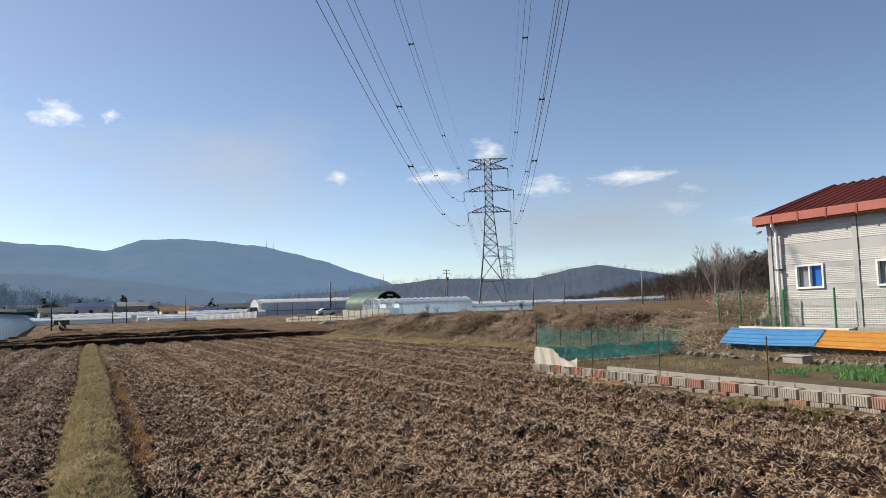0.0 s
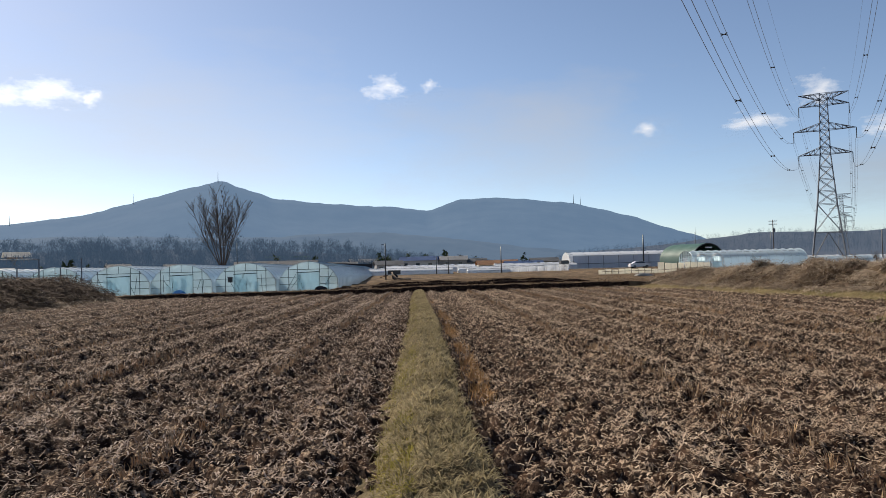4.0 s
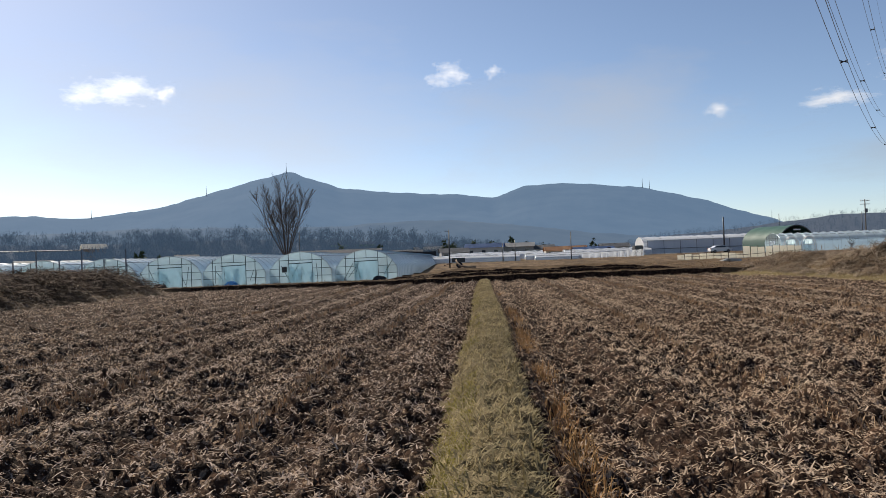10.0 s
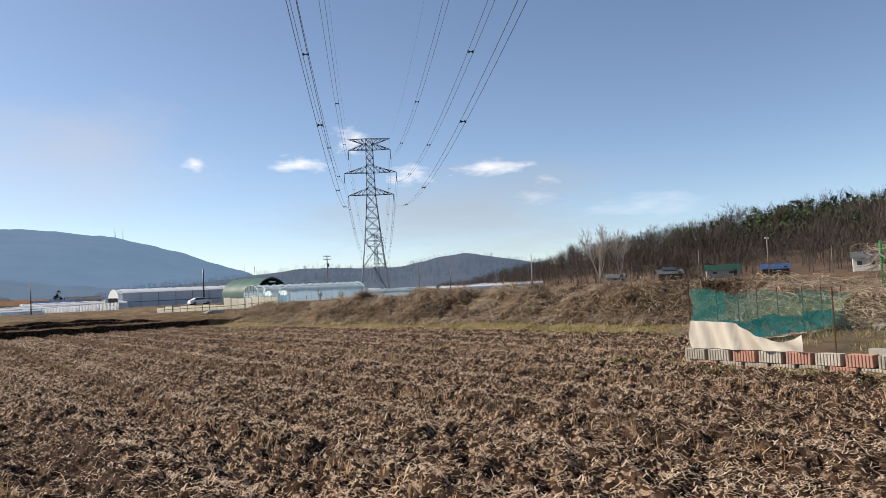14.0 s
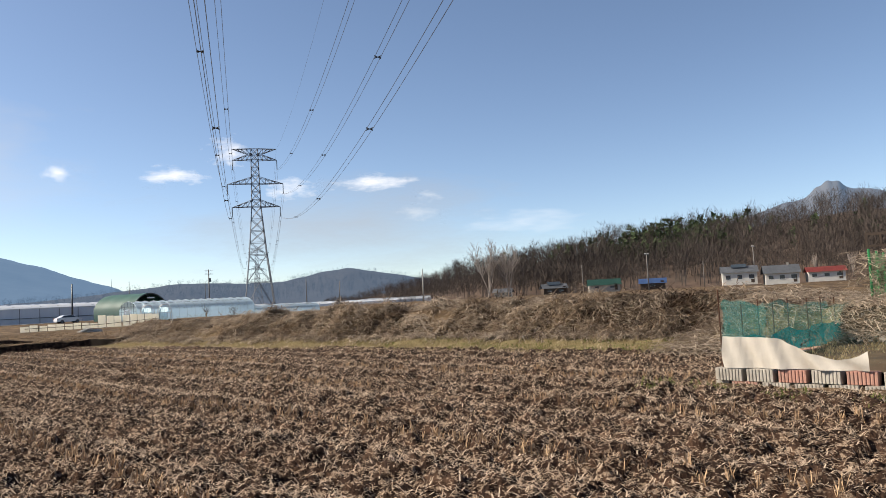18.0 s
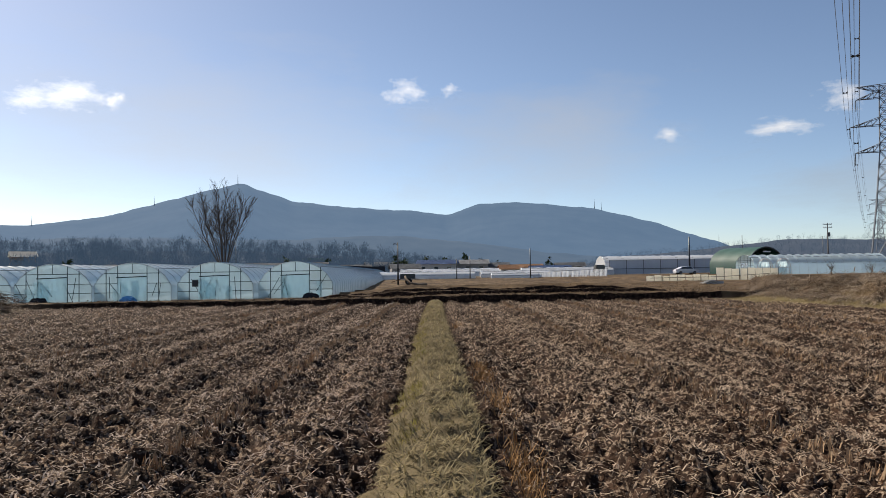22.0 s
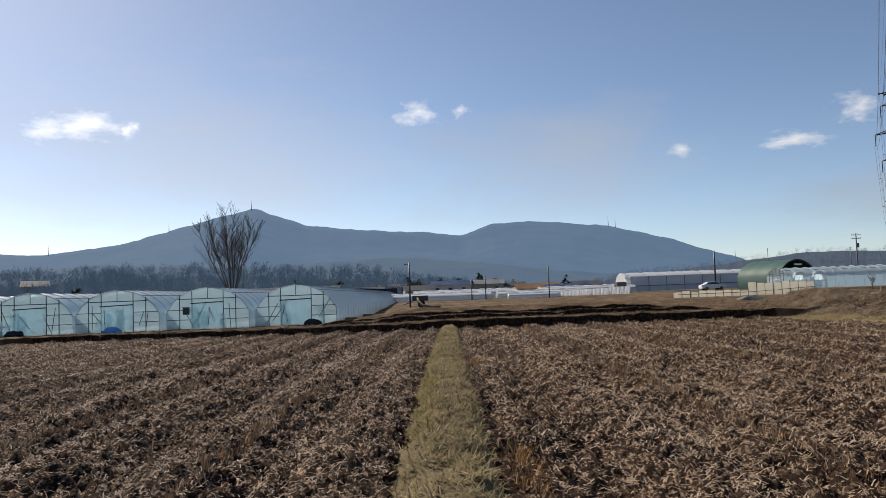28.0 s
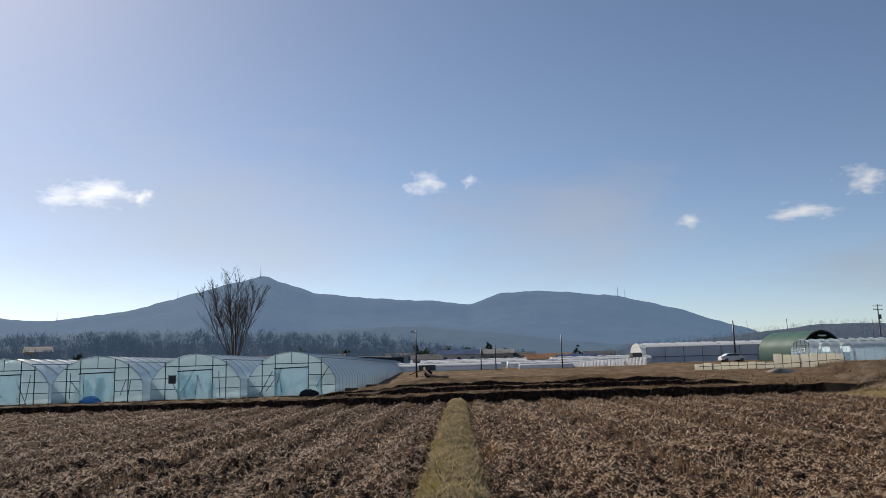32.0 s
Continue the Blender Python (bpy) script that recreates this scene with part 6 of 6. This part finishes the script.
net_run((0.08, -2.8, 0), (0.62, -12.5, 0), 0.85, 0.05, faint_net_mat, "fine_net", n=40, label="fine clear net along the block wall")
for q in ((0, 0.02, 1.35), (0.1, -2.75, 1.12), (0.22, -5.4, 1.05), (0.40, -8.6, 1.05), (0.56, -11.6, 1.0), (0.9, 0.05, 1.1), (1.7, 0.1, 1.12), (2.4, 0.12, 1.1), (3.3, 0.2, 1.08), (4.3, 0.2, 1.05), (5.2, 0.25, 1.05), (6.3, 0.35, 1.0)):
    part("rod", one(tube, [(q[0], q[1], -0.3), (q[0] + 0.01, q[1], q[2])], 0.013, 5), rust_mat, net, "thin rusty rod")
cloth = thing("cream_sheet", (12.45, 20.15, 0.275), "cream cloth tied along the net, sagging", "cloth")
rows = []
for j in range(6):
    row = []
    for i in range(31):
        u = i / 30
        top = np.interp(u, [0, 0.35, 0.42, 0.62, 0.8, 0.92, 1.0], [0.52, 0.50, 0.48, 0.26, 0.15, 0.20, 0.30])
        row.append((-0.04 - 0.06 * math.sin(u * 19 + 0.5 * j) * (1 - j / 8) - 0.03 * math.sin(u * 47 + 0.8 * j), -2.25 * u, 0.0 + (top) * j / 5))
    rows.append(row)
bm = sheet(bmesh.new(), rows)
part("cloth", bm, cream_mat, cloth, smooth=True)

# ---- block wall, each block a piece of its own ----
def block_mesh(material, w=0.435, h=0.205, d=0.22, ribs=8):
    bm = bmesh.new()
    prof = []
    for k in range(ribs):
        a = -w / 2 + w * k / ribs
        g = w / ribs
        prof += [(a + 0.08 * g, 0.0), (a + 0.25 * g, -0.011), (a + 0.75 * g, -0.011), (a + 0.92 * g, 0.0)]
    bot = [bm.verts.new((x_ , py_, 0.004)) for py_, x_ in prof]
    top_ = [bm.verts.new((x_, py_, h - 0.008)) for py_, x_ in prof]
    for a, b, c, e in zip(bot, bot[1:], top_[1:], top_):
        bm.faces.new((a, b, c, e))
    bb = [bm.verts.new((d, -w / 2 + 0.01, 0.004)), bm.verts.new((d, w / 2 - 0.01, 0.004))]
    bt = [bm.verts.new((d, -w / 2 + 0.01, h - 0.008)), bm.verts.new((d, w / 2 - 0.01, h - 0.008))]
    bm.faces.new((bb[0], bb[1], bt[1], bt[0]))
    bm.faces.new((bot[0], bb[0], bt[0], top_[0])), bm.faces.new((bot[-1], top_[-1], bt[1], bb[1]))
    bm.faces.new(top_ + [bt[1], bt[0]])
    bm.faces.new(bot[::-1] + [bb[0], bb[1]])
    bmesh.ops.recalc_face_normals(bm, faces=bm.faces)
    me = bpy.data.meshes.new("block")
    bm.to_mesh(me), bm.free()
    me.materials.append(material)
    return me


wall = thing("block_wall", (12.33, 20.30, -0.15), "low wall of two courses of ribbed grey and red blocks", "block wall", kind="structure")
grey_block, red_block = block_mesh(block_grey_mat), block_mesh(block_red_mat)
random.seed(12)
for course in (0, 1):
    for k in range(30):
        yv = -0.26 - 0.505 * k - (0.25 if course == 0 else 0.0)
        me = red_block if (k * 7 + course * 3) % 9 in (0, 4, 8) and random.random() < 0.85 else grey_block
        shared("block", me, wall, pose(0.02 * course - yv * 0.035 + random.uniform(-0.012, 0.012), yv, 0.005 + 0.21 * course + random.uniform(-0.004, 0.004), random.uniform(-1, 1), random.uniform(-1.5, 1.5), 2 + random.uniform(-2.5, 2.5)))
    for k in range(12):
        me = red_block if random.random() < 0.3 else grey_block
        shared("block", me, wall, pose(0.30 + 0.505 * k, 0.02, 0.005 + 0.21 * course, 0, 0, -90 + random.uniform(-2, 2)))
kerb = thing("concrete_kerb", (12.75, 20.0, 0.21), "long grey concrete edging behind the block wall", "kerb", kind="structure")
for k in range(9):
    o = part("kerbstone", box(bmesh.new(), 0, 0.14, -0.98, 0, 0, 0.13), concrete_mat, kerb)
    o.matrix_basis = pose(0.04 * k, -3.0 - k * 1.0, 0, 0, 0, 2)


# ---- trees ----
def grow(bm_pts, p, d, length, r, depth, spread, up):
    """Limbs of a leafless tree: each branch bends up and splits."""
    n = 4
    pts = [p]
    for k in range(n):
        d = (d + Vector((random.gauss(0, 0.08), random.gauss(0, 0.08), up))).normalized()
        pts.append(pts[-1] + d * (length / n))
    bm_pts.append((pts, r, r * 0.55))
    if depth == 0:
        return
    for k in range(random.choice((3, 4, 4, 5) if depth > 1 else (3, 4, 5))):
        t = random.uniform(0.35, 1.0)
        q = pts[min(n, 1 + int(t * (n - 1)))]
        e = (d + Vector((random.gauss(0, spread), random.gauss(0, spread), random.uniform(0.0, 0.25)))).normalized()
        grow(bm_pts, q, e, length * random.uniform(0.50, 0.78), r * 0.5, depth - 1, spread, up)


def bare_tree(x, y, z, h, seed, label, stems=5, spread=0.45, splay=0.35, depth=3, thick=0.02, name="bare_tree", group="trees", material=None, lift=0.07):
    random.seed(seed)
    ob = thing(name, (x, y, z), label, "tree", group)
    limbs, twigs = [], []
    base = Vector((0, 0, -0.3))
    part("trunk", tube(bmesh.new(), [(0, 0, -0.4), (0.02 * h, 0, 0.06 * h), (0.01 * h, 0, 0.16 * h)], [h * thick * 1.6, h * thick * 1.3, h * thick * 1.1], 8), bark_mat, ob, smooth=True)
    for k in range(stems):
        a = 2 * math.pi * k / stems + random.uniform(-0.3, 0.3)
        a, s = k * 2.4, splay * math.sqrt((k + 0.3) / stems) * random.uniform(0.9, 1.1)
        grow(limbs, Vector((0.01 * h, 0, random.uniform(0.06, 0.15) * h)), Vector((math.cos(a) * s, math.sin(a) * s, 1)).normalized(), h * random.uniform(0.44, 0.50) * (1 - 0.22 * s / splay), h * thick * 0.7, depth, spread, lift)
    bm = bmesh.new()
    for pts, r0, r1 in limbs:
        n = 5 if r0 > h * 0.005 else 3
        tube(bm, pts, [r0 + (r1 - r0) * i / (len(pts) - 1) for i in range(len(pts))], n)
    part("crown", bm, material or bark_mat, ob, "leafless spreading branches")
    return ob




def fan_tree(x, y, z, h, seed, label, splay=0.56, material=None, stems=11):
    """A tree whose stems fan out from the foot and end in fine upright twigs."""
    random.seed(seed)
    material = material or bark_mat
    ob = thing("bare_tree", (x, y, z), label, "tree", "trees")
    part("trunk", tube(bmesh.new(), [(0, 0, -0.4), (0, 0, 0.05 * h), (0.01 * h, 0, 0.11 * h)], [h * 0.022, h * 0.017, h * 0.014], 8), material, ob, smooth=True)
    fine_bm = bmesh.new()

    def shoot(bm, p, d, length, r, level):
        n = (9, 5, 3, 2)[level]
        pts = [p]
        for k in range(n):
            d = (d + Vector((random.gauss(0, 0.05), random.gauss(0, 0.05), 0.05 if level else 0.062))).normalized()
            pts.append(pts[-1] + d * (length / n))
        tube(bm, pts, [r * (1 - 0.8 * i / n) for i in range(n + 1)], (6, 4, 3, 3)[level])
        if level == 3:
            return
        for k in range((19, 8, 4)[level]):
            t = random.uniform(0.30, 0.97) if level == 0 else random.uniform(0.12, 0.98)
            i = min(n - 1, int(t * n))
            q = pts[i].lerp(pts[i + 1], t * n - i)
            a = random.uniform(0, 2 * math.pi)
            side = Vector((math.cos(a), math.sin(a), 0.15))
            e = (d + side * random.uniform(0.45, 0.95)).normalized()
            shoot(fine_bm, q, e, length * (0.10 + 0.36 * (1 - t) + 0.06 * random.random()) * (1.0, 1.1, 1.2)[level], max(r * 0.36, 0.008), level + 1)

    for k in range(stems):
        a = k * 2.4 + random.uniform(-0.2, 0.2)
        s = splay * math.sqrt((k + 0.2) / stems)
        stem_bm = bmesh.new()
        shoot(stem_bm, Vector((0.006 * h * math.cos(a), 0.006 * h * math.sin(a), random.uniform(0.04, 0.10) * h)), Vector((math.cos(a) * s, math.sin(a) * s, 1)).normalized(), h * (0.93 - 0.12 * s / splay) * random.uniform(0.95, 1.02), h * 0.0065, 0)
        part("stem", stem_bm, material, ob)
    part("crown", fine_bm, material, ob, "leafless fine upright twigs")
    return ob


fan_tree(-45.6, 176.0, 1.0, 20.0, 21, "tall many-stemmed leafless tree behind the greenhouses")
pale_bark_mat = mat("pale_bark", (0.36, 0.31, 0.27), (0.24, 0.20, 0.17), scale=1, rough=0.9)
for i, (tx, ty, th) in enumerate(((139.0, 143.0, 14.5), (142.5, 139.5, 13.0))):
    fan_tree(tx, ty, 1.6, th, 31 + i, "pale leafless poplar at the edge of the plateau", splay=0.42, material=pale_bark_mat, stems=6)
for i, (tx, ty, th) in enumerate(((44.0, 75.0, 2.6), (36.5, 82.0, 2.0), (50.0, 72.0, 1.9), (37.5, 66.0, 1.7), (46.5, 108.0, 2.6))):
    bare_tree(tx, ty, float(plain(tx, ty)), th, 41 + i, "small bare fruit tree on the bank", stems=4, spread=0.5, splay=0.7, depth=2, thick=0.016, name="fruit_tree", group="fruit trees")
for i, (tx, ty, th) in enumerate(((224.0, 96.0, 9.0), (229.0, 88.0, 8.5), (236.0, 80.0, 9.0))):
    bare_tree(tx, ty, 1.8, th, 51 + i, "pale leafless tree beside the hill houses", stems=5, spread=0.3, splay=0.3, depth=2, thick=0.014, material=pale_bark_mat)


# ---- far houses ----
def far_house(x, y, z, w, d, h, rise, turn, wall_m, roof_m, label, windows=3, chimney=False, panel=False):
    ob = thing("far_house", (x, y, z), label, "house", "far houses", turn)
    part("wall", box(bmesh.new(), -w / 2, w / 2, -d / 2, d / 2, -0.5, h), wall_m, ob)
    bm = bmesh.new()
    o = 0.5
    sheet(bm, [[(-w / 2 - o, -d / 2 - o, h - 0.1), (w / 2 + o, -d / 2 - o, h - 0.1)], [(-w / 2 - o, 0, h + rise), (w / 2 + o, 0, h + rise)], [(-w / 2 - o, d / 2 + o, h - 0.1), (w / 2 + o, d / 2 + o, h - 0.1)]])
    bmesh.ops.solidify(bm, geom=bm.faces[:], thickness=0.15)
    roof = part("roof", bm, roof_m, ob)
    for k in range(windows):
        u = -w / 2 + w * (k + 0.5) / windows
        win = part("window", box(bmesh.new(), u - 0.6, u + 0.6, -d / 2 - 0.04, -d / 2 + 0.02, h * 0.35, h * 0.75), glass_mat, ob, "dark window")
        part("frame", box(bmesh.new(), u - 0.7, u + 0.7, -d / 2 - 0.07, -d / 2 - 0.03, h * 0.33, h * 0.36), white_paint_mat, win)
    part("door", box(bmesh.new(), w * 0.32, w * 0.32 + 0.9, -d / 2 - 0.03, -d / 2 + 0.02, 0, 2.0), wood_mat, ob)
    if chimney:
        part("chimney", box(bmesh.new(), w * 0.2, w * 0.2 + 0.5, -0.2, 0.3, h, h + rise + 0.6), concrete_mat, roof)
    if panel:
        o = part("solar_panel", box(bmesh.new(), -2.0, 2.0, -0.05, 0.05, 0, 1.6), glass_mat, roof, "dark blue solar panels")
        o.matrix_basis = pose(0, -d / 4, h + rise * 0.75, -55)
    return ob


far_house(208.0, 111.0, 1.6, 9.0, 7, 3.0, 1.8, -62, house_wall_mat, roof_grey_mat, "white house with a dark roof and solar panels below the hill", panel=True)
far_house(212.0, 101.0, 1.2, 8.5, 7, 2.6, 2.2, -62, house_wall_mat, roof_grey_mat, "white two-gabled house with a grey roof below the hill", chimney=True)
far_house(216.5, 91.0, 1.4, 9, 6, 2.2, 1.3, -62, house_wall_mat, red_roof_mat, "low house with a red-brown roof")
far_house(193.0, 146.0, 1.6, 9, 6, 1.7, 1.7, -52, concrete_mat, green_tarp_mat, "low shed with a green roof", windows=2)
far_house(184.0, 158.0, 1.6, 7, 5, 1.5, 1.3, -40, wood_mat, roof_grey_mat, "grey-roofed farm shed at the hill's foot", windows=2, panel=True)
far_house(171.0, 167.0, 1.5, 5, 4, 1.2, 1.1, -56, concrete_mat, roof_grey_mat, "small pale shed beside the farm", windows=1)
far_house(199.0, 133.0, 1.6, 7, 5, 1.4, 1.4, -60, wood_mat, roof_blue_mat, "low shed with a blue roof", windows=1)
far_house(29.0, 221.0, 1.3, 10.4, 7, 1.4, 1.0, 0, house_wall_mat, roof_blue_mat, "long low building with a blue roof", windows=4)
for i, (yw, r, w, h, roof_m, wall_m) in enumerate(((28.5, 250, 6, 2.6, wall_panel_mat, concrete_mat), (21.5, 240, 6, 3.0, roof_grey_mat, house_wall_mat), (9.5, 215, 12, 2.6, roof_grey_mat, red_roof_mat), (12.0, 240, 14, 3.0, roof_grey_mat, concrete_mat), (2.6, 235, 8, 2.2, roof_grey_mat, wall_panel_mat), (0.3, 255, 12, 3.6, roof_blue_mat, house_wall_mat), (-1.8, 260, 13, 3.6, wall_panel_mat, concrete_mat), (-5.0, 240, 8, 1.6, faded_orange_mat, house_wall_mat), (-6.2, 235, 6, 1.6, faded_orange_mat, house_wall_mat), (-3.8, 262, 8, 2.6, roof_grey_mat, house_wall_mat), (-9.0, 290, 10, 2.6, roof_grey_mat, concrete_mat), (31.0, 265, 10, 3.0, roof_grey_mat, concrete_mat), (6.0, 225, 8, 2.0, roof_grey_mat, wood_mat), (17.5, 235, 8, 2.6, roof_grey_mat, concrete_mat), (36.0, 240, 10, 3.0, roof_grey_mat, house_wall_mat))):
    x, y = polar(yw, r)
    far_house(float(x), float(y), 1.4, w, 7, h, 1.3, yw + 8 * math.sin(i * 2.1), wall_m, roof_m, "distant farm building at the foot of the mountain", windows=3)

for yw, r, w, h, rise_, roof_m, wall_m, label in ((27.7, 400, 10, 5.5, 2.4, board_mat, faded_orange_mat, "house with a pale roof among the trees of the rise"), (21.9, 385, 10, 3.0, 1.6, roof_grey_mat, house_wall_mat, "low grey-roofed house among the trees of the rise"), (10.1, 385, 22, 3.2, 2.4, green_tarp_mat, concrete_mat, "long farm building with an olive roof on the rise"), (4.5, 350, 12, 5.0, 1.4, roof_grey_mat, concrete_mat, "flat grey building at the foot of the mountain"), (6.6, 345, 10, 4.0, 1.6, roof_grey_mat, wall_panel_mat, "pale farm building at the foot of the mountain")):
    x, y = polar(yw, r)
    far_house(float(x), float(y), float(ridge_height(np.array(yw), np.array(float(r)), band_pairs, 330, 480)), w, 8, h, rise_, yw + 10, wall_m, roof_m, label, windows=3)

# ---- dark thicket and frame by the greenhouses' corner ----
k = 6000
y = rng.uniform(30, 57, k)
x = -21.1 - rng.gamma(2.4, 2.0, k)
dark_vine_mat = island(mat("dark_bramble", (0.14, 0.095, 0.065), (0.06, 0.04, 0.03), scale=0.5, rough=0.9), 0.7)
vines("thicket", len(x), x, y, plain(x, y) + rng.uniform(0, 0.45, len(x)), (0.4, 1.2), (0.012, 0.035), dark_vine_mat, "dark thicket of brambles on the bank")
trellis = thing("trellis_frame", (-24.4, 57.0, 1.25), "frame of thin posts with pale netting on the mound", "frame")
for i in range(9):
    part("post", one(tube, [(-i * 1.25, -0.5 * i, -0.4), (-i * 1.25, -0.5 * i, 1.25 if i % 2 else 1.9)], 0.045, 6), steel_mat, trellis)
part("top_rail", one(tube, [(-2.5, -1.0, 1.88), (-8.75, -3.5, 1.95)], 0.04, 5), steel_mat, trellis)
part("netting", sheet(bmesh.new(), [[(-i * 0.6, -0.24 * i, 0.15 + 0.35 * j + 0.05 * math.sin(i * 2)) for i in range(18)] for j in range(3)]), faint_net_mat, trellis)


# ---- clouds ----
def cloud_material(seed, thin, glow):
    m = bpy.data.materials.new("cloud")
    m.use_nodes = True
    n, l = m.node_tree.nodes, m.node_tree.links
    n.remove(n["Principled BSDF"])
    tc, nz, ln = n.new("ShaderNodeTexCoord"), n.new("ShaderNodeTexNoise"), n.new("ShaderNodeVectorMath")
    mp = n.new("ShaderNodeMapping")
    mp.inputs["Location"].default_value = (seed, seed * 0.7, seed * 1.3)
    nz.inputs["Scale"].default_value, nz.inputs["Detail"].default_value, nz.inputs["Roughness"].default_value = 1.7, 7, 0.6
    l.new(tc.outputs["Object"], mp.inputs[0]), l.new(mp.outputs[0], nz.inputs["Vector"])
    ln.operation = "LENGTH"
    l.new(tc.outputs["Object"], ln.inputs[0])
    f = n.new("ShaderNodeMath")
    f.operation = "MULTIPLY_ADD"
    l.new(nz.outputs[0], f.inputs[0])
    f.inputs[1].default_value = 2.4
    sub = n.new("ShaderNodeMath")
    sub.operation = "MULTIPLY_ADD"
    l.new(ln.outputs["Value"], sub.inputs[0])
    sub.inputs[1].default_value, sub.inputs[2].default_value = -1.25, -0.38
    l.new(sub.outputs[0], f.inputs[2])
    r = n.new("ShaderNodeMapRange")
    r.inputs["From Min"].default_value, r.inputs["From Max"].default_value, r.inputs["To Max"].default_value = -0.05, 1.15, thin
    l.new(f.outputs[0], r.inputs["Value"])
    em, tr, mx = n.new("ShaderNodeEmission"), n.new("ShaderNodeBsdfTransparent"), n.new("ShaderNodeMixShader")
    # clouds emit their own brightness instead of being lit by the sun
    em.inputs[0].default_value, em.inputs[1].default_value = (1.0, 0.97, 0.95, 1), 0.75
    em.inputs[1].default_value = glow
    l.new(r.outputs[0], mx.inputs[0]), l.new(tr.outputs[0], mx.inputs[1]), l.new(em.outputs[0], mx.inputs[2])
    l.new(mx.outputs[0], n["Material Output"].inputs[0])
    return m


def cloud(yaw, elev, w, h, seed, thin=0.9, glow=0.0, r=4200):
    x, y = polar(yaw, r)
    z = math.tan(math.radians(elev)) * r
    i = np.linspace(-1, 1, 13)
    U, V = np.meshgrid(i, i)
    v = np.stack([U, 0.12 * (U * U + V * V), V], -1).reshape(-1, 3)
    q = np.arange(169).reshape(13, 13)
    # emitted brightness rises towards the sun's side unless glow is given
    ob = raw_mesh("cloud", v, np.stack([q[:-1, :-1], q[:-1, 1:], q[1:, 1:], q[1:, :-1]], -1).reshape(-1, 4), cloud_material(seed, thin, glow or float(np.interp(yaw, [-20, 5, 25], [0.72, 0.9, 1.15]))), smooth=True)
    ob.matrix_world = pose(float(x), float(y), z, 0, 0, yaw) @ Matrix.Diagonal((math.tan(math.radians(w / 2)) * r, 200, math.tan(math.radians(h / 2)) * r, 1))
    ob.visible_shadow = False
    return tagged(ob, "self-lit sheet of white cloud low in the sky", "cloud", "clouds", kind="structure")


# first three are wide faint veils; the second and third only tone the sky
for args in ((20, 10, 62, 22, 21.3, 0.45, 0.48), (-8, 10.5, 34, 14, 17.1, 0.42, 0.40), (-36, 6, 40, 11, 31.7, 0.5, 0.30), (26.6, 12.4, 9, 3.6, 1, 0.95), (23.3, 12.4, 2.4, 1.8, 2, 0.8), (2.5, 13.7, 4.6, 2.6, 3.3, 0.95), (-0.8, 13.8, 2.0, 1.4, 4.1, 0.8), (-16.9, 9.9, 3.4, 1.6, 5.2, 0.7), (-24.4, 9.8, 6.4, 2.0, 6.7, 0.9), (-28.2, 11.4, 5.2, 3.2, 7.9, 0.9), (-32.4, 8.7, 5.2, 2.2, 8.4, 0.85), (-38.4, 9.1, 8.0, 2.4, 9.6, 0.9), (-50, 5.6, 13, 2.6, 10.1, 0.3), (-42, 6.6, 5, 1.8, 11.7, 0.25), (-43, 7.9, 3.0, 1.2, 13.7, 0.3)):
    cloud(*args)
